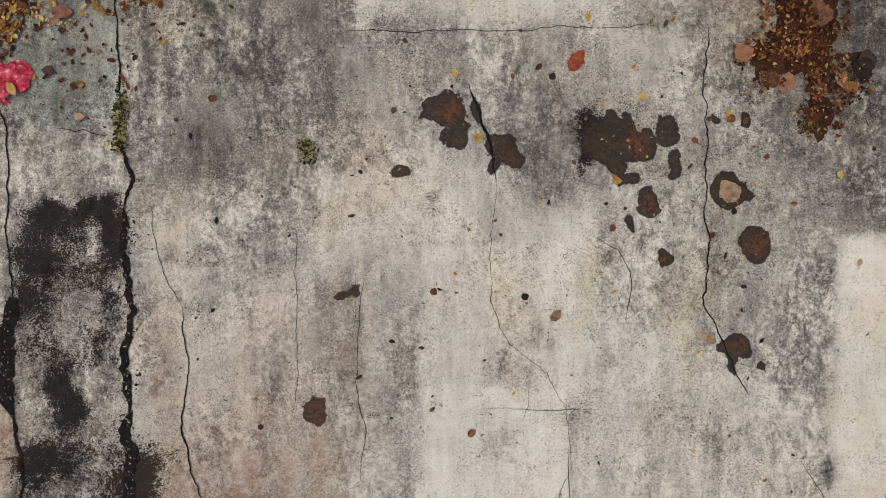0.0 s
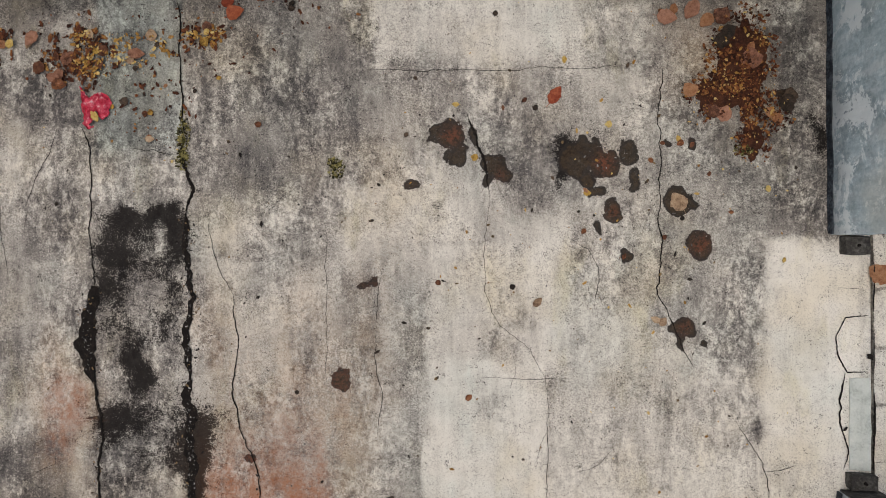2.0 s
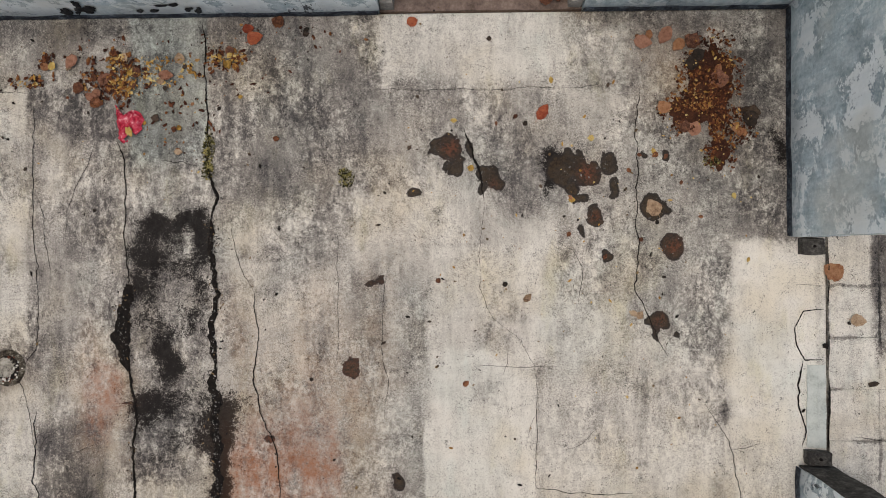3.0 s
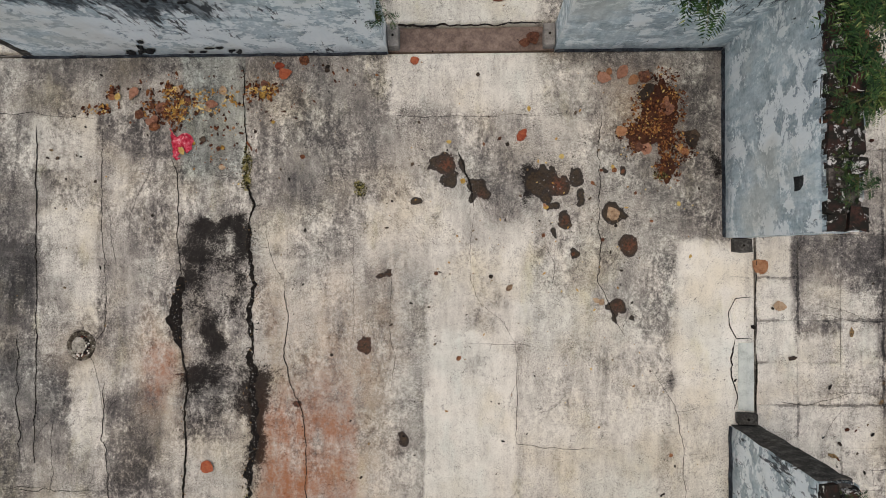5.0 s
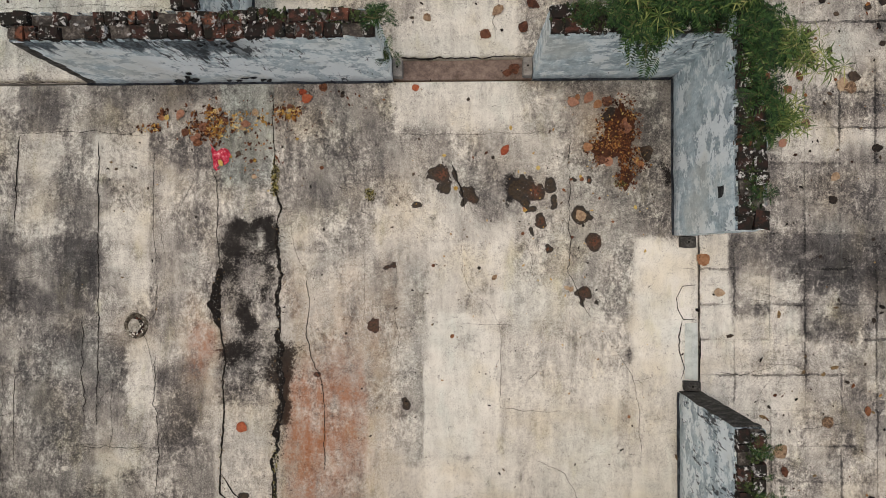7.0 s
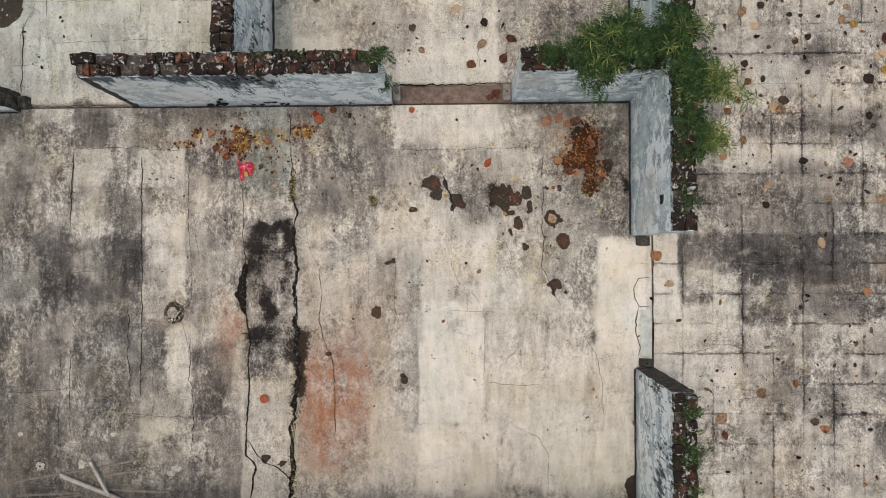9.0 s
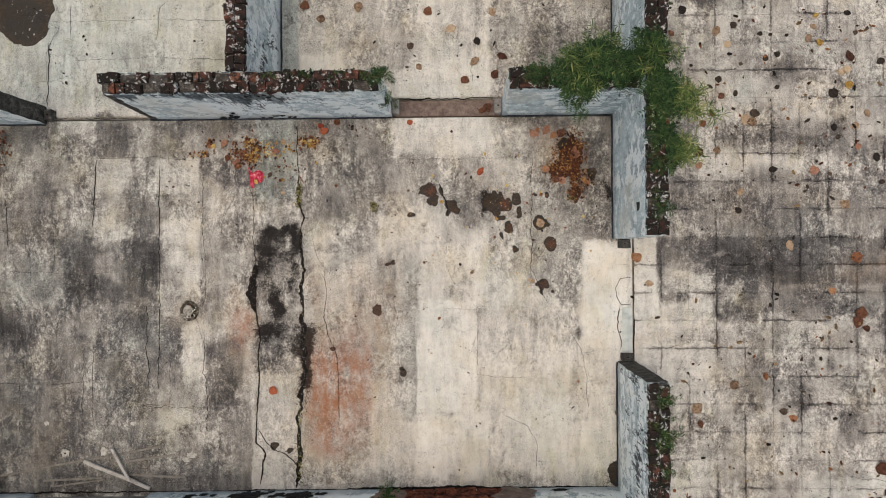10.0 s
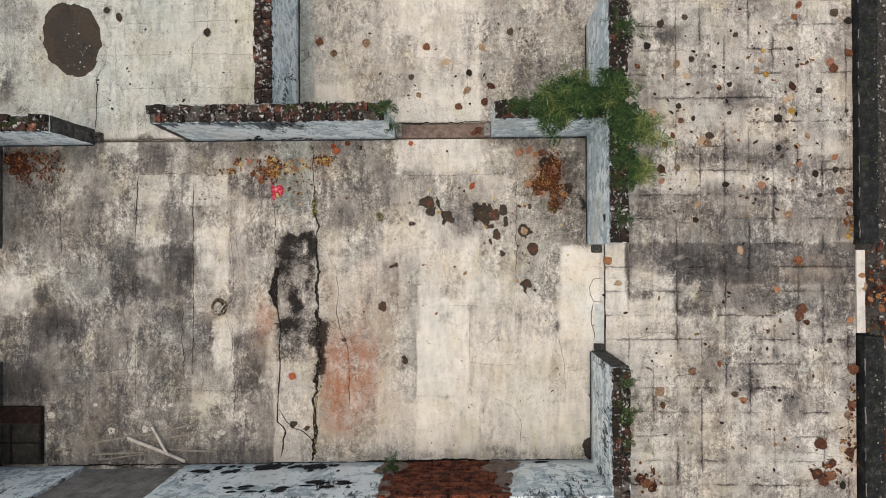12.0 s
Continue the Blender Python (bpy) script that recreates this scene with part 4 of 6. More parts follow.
def wall(name, x0, x1, y0, y1, label, along="x", h=H, seed=1, material=None, kind=None):
    w = thing(name, rough_box(name, x0, x1, y0, y1, -0.12, h - 0.055, material or PLASTER), label, "wall", kind="structure")
    rng = random.Random(seed)
    inset = 0.012
    part("mortar_bed", rough_box("mortar_bed", x0 + inset, x1 - inset, y0 + inset, y1 - inset, h - 0.06, h - 0.03, MORTAR, 0.05, 0.012), w, "black mossy mortar")
    kind = kind or BRICK_MESHES
    if along == "x":
        c = (y1 - y0) / 2
        brick_row(w, x0, y0 + c * 0.5, 1, 0, x1 - x0, c, h - 0.022, rng, kind)
        brick_row(w, x0, y0 + c * 1.5, 1, 0, x1 - x0, c, h - 0.022, rng, kind)
    else:
        c = (x1 - x0) / 2
        brick_row(w, x0 + c * 0.5, y0, 0, 1, y1 - y0, c, h - 0.022, rng, kind)
        brick_row(w, x0 + c * 1.5, y0, 0, 1, y1 - y0, c, h - 0.022, rng, kind)
    # the broken rim of the limewash stands up beside the bricks
    for side in (0, 1):
        s, verts, faces = 0.0, [], []
        length = (x1 - x0) if along == "x" else (y1 - y0)
        while s < length - 0.02:
            l = min(rng.uniform(0.012, 0.07), length - s)
            if rng.random() < 0.62:
                c, t, top = (y0, y1)[side] if along == "x" else (x0, x1)[side], rng.uniform(0.002, 0.0055), h + rng.uniform(-0.055, -0.012)
                d = t if side == 0 else -t
                k = len(verts)
                for u, v, z in ((s, 0, h - 0.06), (s + l, 0, h - 0.06), (s + l, d, h - 0.06), (s, d, h - 0.06), (s + 0.004, 0, top), (s + l - 0.003, 0, top - rng.uniform(0, 0.01)), (s + l - 0.003, d * rng.uniform(0.5, 1.4), top), (s + 0.004, d, top)):
                    verts.append((x0 + u, c + v, z) if along == "x" else (c + v, y0 + u, z))
                faces += [(k, k + 1, k + 5, k + 4), (k + 1, k + 2, k + 6, k + 5), (k + 2, k + 3, k + 7, k + 6), (k + 3, k, k + 4, k + 7), (k + 4, k + 5, k + 6, k + 7)]
            s += l
        part("plaster_rim", mesh_of("plaster_rim", verts, faces, PLASTER), w, "broken rim of white limewash")
    return w


PALE = "broken limewashed wall, pale blue, with bare bricks along its top"
wall_n = wall("wall_north", -3.235, -0.595, 1.355, 1.355 + G, PALE, seed=2, material=WHITER)
wall("wall_north_east", 0.592, 1.772, 1.362, 1.362 + G, "broken pale blue wall overgrown with shrubs", seed=3)
wall_e = wall("wall_east", 1.772, 1.772 + G, 0.03, 2.75, "pale blue wall with mossy bricks and shrubs on its top", "y", h=HE, seed=4, material=EAST_PLASTER, kind=BLACK_BRICKS)
wall_e2 = wall("wall_south_east", 1.812, 1.812 + G, -5.4, -1.29, "pale blue flaking wall with mossy bricks on its top", "y", seed=5, material=FLAKING, kind=BLACK_BRICKS)
wall("wall_between_rooms", -2.0, -1.805, 1.356 + G, 5.2, "pale wall streaked with black between the northern rooms", "y", seed=6, material=STREAKED)
wall_nw = wall("wall_north_west", -7.4, -4.42, 1.315, 1.315 + G, "broken wall with a blackened end and bricks on top", h=0.95, seed=7, material=WHITER)
wall("wall_west", -5.62 - G, -5.62, 0.01, 1.314, "dark weathered wall at the western doorway", "y", seed=8, material=DARK_RENDER)
wall("wall_south_west", -5.61 - G, -5.61, -2.74, -1.43, "dark weathered wall at the western doorway", "y", seed=9, material=DARK_RENDER)


# thin dark strips added at the wall feet: contact shade and dirt as geometry
FOOT_SHADE_DIRT = mottled("black_foot_shade_and_dirt", [(0.3, (0.010, 0.012, 0.015)), (0.5, (0.030, 0.036, 0.044)), (0.75, (0.11, 0.13, 0.15)), (0.9, (0.3, 0.34, 0.36))], 16, 80)
FOOT_LINE = "narrow black strip added for the shadowy, dirty line at the wall's foot"
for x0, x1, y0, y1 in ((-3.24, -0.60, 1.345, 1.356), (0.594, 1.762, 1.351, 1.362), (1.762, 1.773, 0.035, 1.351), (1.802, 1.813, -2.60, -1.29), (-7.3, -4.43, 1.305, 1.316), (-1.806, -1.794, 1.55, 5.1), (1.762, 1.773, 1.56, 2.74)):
    thing("baseboard", rough_box("baseboard", x0, x1, y0, y1, -0.02, 0.042, FOOT_SHADE_DIRT, 0.04, 0.004, 0.003), FOOT_LINE, "baseboard", kind="structure")


def black_end(parent, x0, x1, y0, y1, h=H):
    part("blackened_end", rough_box("blackened_end", x0, x1, y0, y1, 0.0, h - 0.06, DARK_RENDER, 0.06, 0.006), parent, "blackened bare render")


def bare_patch(parent, a, b, z0, z1, face, seed, flip=1.0, mat=None, label="black bare patch"):
    """A ragged patch where the limewash has come off, on a face that looks along y."""
    verts, faces = [], []
    n, cx, cz = 64, (a + b) / 2, (z0 + z1) / 2
    for ring, s in enumerate((0.0, 0.6, 1.0)):
        for k in range(n):
            t = 6.283 * k / n
            r = s * (1 + 0.45 * noise.noise(Vector((math.cos(t) * 1.8, math.sin(t) * 1.8, seed * 3.3))) + 0.30 * noise.noise(Vector((math.cos(t) * 4, math.sin(t) * 4, seed * 1.7))) + 0.18 * noise.noise(Vector((math.cos(t) * 13, math.sin(t) * 13, seed))))
            p, q = math.cos(t), math.sin(t)
            verts.append((cx + (b - a) / 2 * (r * p + 0.3 * r * q), face - flip * (0.012 if ring < 2 else 0.003), cz + (z1 - z0) / 2 * r * q))
            if ring:
                i, j = ring * n + k, ring * n + (k + 1) % n
                faces.append((i - n, j - n, j, i))
    part("bare_patch", mesh_of("bare_patch", verts, faces, mat or BLACK_PLASTER, True), parent, label)


def flakes(parent, a, b, z0, z1, face, seed, count=8):
    """A drift of small black scars where the limewash has peeled, lying mostly level."""
    rng = random.Random(seed)
    for k in range(count):
        w, h = (b - a) * rng.uniform(0.03, 0.11), (z1 - z0) * rng.uniform(0.05, 0.16)
        x, z = rng.uniform(a + w, b - w), rng.uniform(z0 + h, z1 - h)
        bare_patch(parent, x - w, x + w, z - h, z + h, face, seed * 10 + k, label="small black scar")


flakes(wall_n, -2.0, -1.58, 0.06, 0.24, 1.352, 1)
flakes(wall_n, -2.46, -2.12, 0.04, 0.36, 1.352, 2)
flakes(wall_n, -1.88, -1.60, 0.96, 1.07, 1.352, 5, 5)
black_end(wall_n, -3.239, -3.13, 1.351, 1.355 + G + 0.004)
# its western end has crumbled back towards the top
for piece in (wall_n, *wall_n.children):
    if piece.data in BRICK_MESHES:
        if piece.matrix_basis.translation.x < -3.12:
            piece.matrix_basis = Matrix.Translation((0.055, 0, 0)) @ piece.matrix_basis
        continue
    for v in piece.data.vertices:
        if v.co.x < -3.05:
            v.co.x += 0.075 * max(0.0, v.co.z) / H * min(1.0, (-3.05 - v.co.x) / 0.1)
black_end(wall_nw, -4.423, -4.405, 1.312, 1.315 + G + 0.004, 0.95)
black_end(wall_e2, 1.809, 1.812 + G + 0.004, -1.293, -1.275)


def jagged(rng, length, knot, low, high):
    """A broken line of random heights along a length, as a function of the distance."""
    at, ups = [0.0], [rng.uniform(low, high)]
    while at[-1] < length:
        at.append(at[-1] + knot * rng.uniform(0.45, 1.6))
        ups.append(rng.uniform(low, high))
    return lambda d: float(np.interp(d, at, ups))


def crack(points, width, label="dirt-filled crack in the cement floor", z=0.004, wander=0.010, seed=0, taper=9.0):
    """A crack as a jagged line of dirt through a few turning points; it breaks off at angles and its lips are chipped."""
    rng = random.Random(seed + int(points[0][0] * 1000))
    legs = [math.hypot(bx - ax, by - ay) for (ax, ay), (bx, by) in zip(points, points[1:])]
    total = sum(legs)
    sway, twitch = jagged(rng, total, 0.075, -wander, wander), jagged(rng, total, 0.022, -0.4 * wander, 0.4 * wander)
    swell = jagged(rng, total, 0.13, 0.65, 1.30)
    rough = 0.45 if width < 0.03 else 0.18
    lips = [jagged(rng, total, min(0.014, max(0.007, 0.40 * width)), 1 - rough, 1 + rough) for _ in (0, 1)]
    bites = [jagged(rng, total, 0.045, 0.72, 1.28) for _ in (0, 1)] if width > 0.03 else [lambda d: 1.0] * 2
    verts, faces, done = [], [], 0.0
    for (ax, ay), (bx, by), leg in zip(points, points[1:], legs):
        n = max(2, int(leg / 0.008))
        nx, ny = (ay - by) / leg, (bx - ax) / leg
        for k in range(n + (done + leg >= total - 1e-9)):
            f = k / n
            d = done + f * leg
            j = (sway(d) + twitch(d)) * min(1.0, 12 * d, 12 * (total - d))
            x, y = ax + (bx - ax) * f + nx * j, ay + (by - ay) * f + ny * j
            w = width / 2 * swell(d) * min(1.0, 0.25 + taper * d, 0.20 + taper * (total - d))
            l, r = w * lips[0](d) * bites[0](d), w * lips[1](d) * bites[1](d)
            verts += [(x + nx * l, y + ny * l, z), (x, y, z + 0.001), (x - nx * r, y - ny * r, z)]
            i = len(verts) - 3
            if i:
                faces += [(i - 3, i, i + 1, i - 2), (i - 2, i + 1, i + 2, i - 1)]
        done += leg
    return thing("crack", mesh_of("crack", verts, faces, CRACK_DIRT), label, "crack", kind="structure")


part("notch", rough_box("notch", 1.764, 1.80, 0.258, 0.348, 0.955, 1.05, BLACK_PLASTER, 0.03, 0.006), wall_e, "small black notch in the plaster")


def south_wall():
    """The southern wall: render, a filled doorway and a patch where the bricks lie bare."""
    w = tagged(new("wall_south"), "limewashed southern wall with a patch of bare red brick", "wall", kind="structure")
    w.matrix_basis = pose(1.81, -2.622, 0, 0, 0, 180 + 1.1)
    t = 0.20
    for name, a, b, mat, back, label in (("render", 0.0, 1.08, SOUTH_PLASTER, 0.0, ""), ("brick_core", 1.08, 2.50, RED_BRICK, 0.03, "dark mortar core"), ("render", 2.50, 5.06, SOUTH_PLASTER, 0.0, ""),
                                         ("doorway_fill", 5.06, 6.37, GREY_RENDER, 0.045, "grey cement fill of an old doorway"), ("render", 6.37, 7.6, STREAKED, 0.0, "rain-streaked render")):
        part(name, rough_box(name, a, b, back, t, -0.12, H, mat, 0.08, 0.005), w, label)
    rng = random.Random(11)
    for row in range(15):
        z, s = 0.035 + row * 0.075, 1.06 + (0.11 if row % 2 else 0.0)
        while s < 2.46:
            l = min(0.215, 2.50 - s)
            if l > 0.05:
                m = Matrix.Translation((s + l / 2, 0.035 + rng.uniform(-0.014, 0.010), z + rng.uniform(-0.006, 0.006))) @ Euler((rng.uniform(-.05, .05), rng.uniform(-.03, .03), rng.uniform(-.05, .05))).to_matrix().to_4x4() @ Matrix.Diagonal((l * rng.uniform(0.94, 1.03), 0.07, 0.072 * rng.uniform(0.92, 1.06), 1))
                part("brick", RED_BRICKS[rng.randrange(6)], w, at=m)
            s += 0.225
    part("ragged_edge", rough_box("ragged_edge", 1.05, 1.16, -0.006, 0.05, 0.0, 1.10, GREY_RENDER, 0.04, 0.022), w, "ragged grey render")
    part("ragged_edge", rough_box("ragged_edge", 2.38, 2.53, -0.006, 0.05, 0.0, 1.10, BROWN_SILL, 0.04, 0.022), w, "ragged grey render")
    for a, b, z0, z1, k in ((3.5, 4.2, 0.02, 0.34, 11), (3.05, 3.5, 0.04, 0.36, 18), (4.2, 4.9, 0.05, 0.40, 13), (2.7, 3.5, 0.60, 0.9, 15), (3.5, 4.3, 0.75, 1.0, 17)):
        flakes(w, a, b, z0, z1, -0.003, k, 11)
    for a, b, z0, z1, k in ((0.55, 0.72, 0.06, 0.12, 16), (3.76, 4.12, 0.04, 0.22, 24), (3.26, 3.56, 0.05, 0.24, 12)):
        bare_patch(w, a, b, z0, z1, -0.003, k)
    for a, b, z0, z1, k in ((0.95, 1.32, 0.0, 0.5, 21), (2.30, 2.62, 0.02, 0.5, 22), (1.02, 1.2, 0.4, 0.9, 23)):
        bare_patch(w, a, b, z0, z1, -0.010, k, 1.0, BROWN_SILL, "brown bare render")
    return w


south_wall()
# ragged dark line where the southern wall meets the floor
for k, (a, b, w) in enumerate(((-5.0, -3.3, 0.018), (-3.4, -0.9, 0.014), (-1.0, 0.75, 0.034), (0.6, 1.75, 0.016))):
    foot = [(a + (b - a) * q / 4, -2.616 + 0.0192 * (a + (b - a) * q / 4 - 1.81)) for q in range(5)]
    crack(foot, w, "ragged dark line along the foot of the southern wall", 0.006, 0.008, 70 + k)

# low mossy kerb along the open side, with a white sill in its gap
KERB = "low blackened kerb wall, damp and mossy"
for y0, y1, x0 in ((0.02, 5.2, 5.005), (-5.4, -1.09, 5.055)):
    k = thing("kerb_wall", rough_box("kerb_wall", x0, x0 + 0.24, y0, y1, -0.15, 0.12, BLACK_PLASTER, 0.07, 0.010), KERB, "kerb", kind="structure")
    y, rng = y0 + 0.08, random.Random(int(10 * y1))
    while y < y1 - 0.3:
        l = rng.uniform(0.03, 0.22)
        part("plaster_edge", rough_box("plaster_edge", x0 + 0.004, x0 + 0.010 + rng.uniform(0.0, 0.006), y, y + l, 0.10, 0.1215, GREY_RENDER, 0.03, 0.006, 0.002), k, "thin white plaster edge")
        y += l + rng.uniform(0.05, 0.35)
thing("door_sill", rough_box("door_sill", 5.03, 5.145, -1.06, -0.05, -0.15, 0.012, WHITE_SILL, 0.06, 0.002), "white painted sill at the gap in the kerb", "sill", kind="structure")

# ---- cracks in the floors ----
WIDE = "wide black crack filled with soil and grit"
crack([(-1.65, 1.30), (-1.63, 1.05), (-1.62, 0.70), (-1.61, 0.56)], 0.0080)
crack([(-1.61, 0.56), (-1.62, 0.44), (-1.56, 0.27), (-1.60, 0.14)], 0.016, seed=1)
crack([(-1.60, 0.14), (-1.60, -0.03), (-1.58, -0.19), (-1.55, -0.30), (-1.59, -0.41), (-1.59, -0.60), (-1.57, -0.75)], 0.036, WIDE, wander=0.022, seed=2)
crack([(-1.57, -0.73), (-1.57, -0.98), (-1.55, -1.18), (-1.56, -1.42), (-1.60, -1.75)], 0.055, WIDE, wander=0.020, seed=3)
crack([(-1.60, -1.72), (-1.63, -1.99), (-1.60, -2.34), (-1.65, -2.66)], 0.042, WIDE, wander=0.022, seed=54)
crack([(-2.17, 0.62), (-2.12, 0.51), (-2.11, 0.27), (-2.12, -0.00), (-2.09, -0.27)], 0.0065, seed=4)
crack([(-2.09, -0.24), (-2.125, -0.44), (-2.135, -0.56), (-2.09, -0.76)], 0.105, WIDE, wander=0.008, seed=5, taper=5.0)
crack([(-2.10, -0.72), (-2.07, -0.86), (-2.05, -1.05), (-2.06, -1.18), (-2.06, -1.42), (-2.08, -1.78), (-2.09, -2.17), (-1.99, -2.29), (-2.05, -2.64)], 0.016, seed=6)
crack([(-1.48, 0.17), (-1.45, -0.07), (-1.34, -0.29)], 0.0028, seed=53)
crack([(-1.34, -0.29), (-1.32, -0.51), (-1.34, -0.82), (-1.30, -1.01), (-1.22, -1.17), (-1.19, -1.40), (-1.19, -1.99)], 0.0062, seed=7)
crack([(-0.097, 0.669), (-0.066, 0.559), (-0.02, 0.469), (0.009, 0.365), (0.018, 0.256)], 0.012, wander=0.014, seed=8)
crack([(0.02, 0.26), (0.00, 0.03), (-0.01, -0.27), (0.07, -0.44), (0.23, -0.57), (0.31, -0.72), (0.33, -0.97), (0.26, -1.16)], 0.0019, seed=9)
crack([(0.92, 0.90), (0.90, 0.62), (0.91, 0.31), (0.91, 0.03), (0.89, -0.28), (0.96, -0.41), (1.02, -0.55), (1.08, -0.66)], 0.0062, wander=0.014, seed=10)
crack([(-0.63, 0.91), (-0.43, 0.90), (-0.02, 0.90), (0.33, 0.91), (0.71, 0.91)], 0.0028, seed=11)
crack([(-0.05, -0.72), (0.45, -0.72)], 0.0019, seed=12)
crack([(-0.55, -0.16), (-0.58, -0.41), (-0.59, -0.60), (-0.55, -0.79), (-0.57, -1.04)], 0.0025, seed=13)
crack([(1.29, -0.93), (1.43, -1.15), (1.48, -1.40), (1.50, -1.83)], 0.0037, seed=14)
crack([(1.97, -0.385), (1.85, -0.395), (1.80, -0.49), (1.815, -0.59), (1.86, -0.675), (1.965, -0.675)], 0.0070, wander=0.006, seed=15)
crack([(1.82, -0.24), (1.96, -0.25)], 0.0043, seed=16)
crack([(1.85, -0.68), (1.82, -0.88), (1.86, -1.09), (1.84, -1.18)], 0.0090, seed=17)
crack([(0.32, -0.89), (0.32, -1.42), (0.56, -1.46), (0.90, -1.45)], 0.0028, seed=18)
crack([(0.61, -1.87), (0.87, -1.98), (0.96, -2.18), (0.95, -2.46)], 0.0037, seed=19)
crack([(-2.67, 0.84), (-2.67, 0.10), (-2.64, -0.25), (-2.66, -0.63), (-2.74, -0.74)], 0.0037, seed=20)
crack([(-1.91, 0.50), (-1.80, 0.49), (-1.66, 0.46)], 0.0037, seed=21)
crack([(2.14, -1.12), (2.34, -1.14), (2.61, -1.07), (2.77, -1.05)], 0.0031, seed=22)
crack([(-2.95, 3.14), (-2.98, 2.75), (-3.16, 2.57), (-3.19, 2.21)], 0.0037, seed=23, z=0.006)
crack([(-4.15, 2.62), (-4.15, 2.26)], 0.0043, seed=24, z=0.006)
crack([(-4.39, 2.23), (-4.41, 1.51)], 0.010, seed=25, z=0.006)
crack([(-2.07, -2.02), (-2.00, -2.16), (-1.89, -2.25), (-1.77, -2.29), (-1.66, -2.40), (-1.63, -2.46)], 0.010, seed=41)
crack([(-3.86, 0.93), (-3.90, 0.14)], 0.010, seed=26)
crack([(-2.65, -1.00), (-2.67, -1.34), (-2.63, -1.75), (-2.65, -2.20)], 0.0050, seed=61, wander=0.016)
crack([(-3.29, -0.62), (-3.30, -1.10), (-3.28, -1.55)], 0.0065, seed=62, wander=0.016)
crack([(-3.34, -1.79), (-3.0, -1.78), (-2.68, -1.80)], 0.0042, seed=63, wander=0.016)
crack([(-3.9, -1.10), (-3.9, -1.98)], 0.0050, seed=64)
crack([(-3.16, 0.86), (-3.16, 0.14), (-3.16, -0.75), (-3.17, -1.6)], 0.0080, seed=27)
crack([(-4.88, 0.51), (-4.85, -0.07)], 0.0080, seed=28)
crack([(-4.9, -0.3), (-4.0, -0.33), (-3.6, -0.32)], 0.0031, seed=29)
crack([(-5.0, -1.53), (-4.3, -1.55), (-3.9, -1.50)], 0.0037, seed=30)
crack([(-4.0, -1.1), (-4.02, -1.9), (-3.98, -2.2)], 0.0037, seed=31)
crack([(-4.72, -1.5), (-4.72, -2.1)], 0.0037, seed=32)
crack([(-0.60, 1.545), (-0.10, 1.555), (0.11, 1.55), (0.52, 1.56)], 0.014, z=0.009, seed=33)
for ya, yb, w in ((-0.06, -0.42, 0.007), (-0.46, -0.72, 0.004), (-0.78, -1.18, 0.011)):
    crack([(1.995, ya), (1.992, yb)], w, "open joint at the edge of the doorway slab", z=0.006, wander=0.005, seed=34)
crack([(-4.4, 1.37), (-3.3, 1.37)], 0.0040, seed=35)
crack([(-4.6, 2.45), (-3.0, 2.46), (-2.05, 2.42)], 0.0025, seed=36, z=0.006)
crack([(-4.1, 2.02), (-3.2, 2.04), (-2.1, 2.0)], 0.0025, seed=37, z=0.006)
crack([(-4.1, 2.85), (-2.1, 2.88)], 0.0025, seed=38, z=0.006)
crack([(-3.9, 0.93), (-3.2, 0.95), (-2.7, 0.90)], 0.0037, seed=39)
crack([(-0.85, 0.10), (-0.84, -0.75)], 0.0019, seed=40)


def hairlines(x0, x1, y0, y1, count, seed, z):
    """Fine cracks that wander along the bays of the cement."""
    rng = random.Random(seed)
    for k in range(count):
        x, y, l = rng.uniform(x0, x1), rng.uniform(y0, y1), rng.uniform(0.15, 0.65)
        a = rng.choice((0, 1.571, 1.571, 1.571)) + rng.gauss(0, 0.12)
        pts = [(x, y)]
        for _ in range(4):
            a += rng.gauss(0, 0.22)
            x, y = x + l / 4 * math.cos(a), y + l / 4 * math.sin(a)
            pts.append((min(max(x, x0), x1), min(max(y, y0), y1)))
        crack(pts, rng.uniform(0.0016, 0.0034), "fine hairline crack in worn cement", z, 0.008, seed + k)


hairlines(-5.4, -2.3, -2.4, 1.0, 26, 500, 0.004)
hairlines(-1.4, 1.6, -2.4, 1.1, 4, 600, 0.004)
hairlines(-4.9, -2.1, 1.7, 3.2, 12, 700, 0.007)
hairlines(-1.6, 1.6, 1.7, 3.2, 10, 800, 0.009)
hairlines(2.35, 4.9, -2.9, 2.9, 30, 900, 0.005)

# ---- the open passage to the east: square tiles on a dirty bed ----
floor_east = thing("floor_east", rough_box("floor_east", 1.996, 5.03, -5.4, 5.2, -0.16, -0.010, GROUT, 0.4, 0.0, 0.0), "tiled cement floor of the open passage, stained and strewn with dead leaves", "floor", kind="structure")


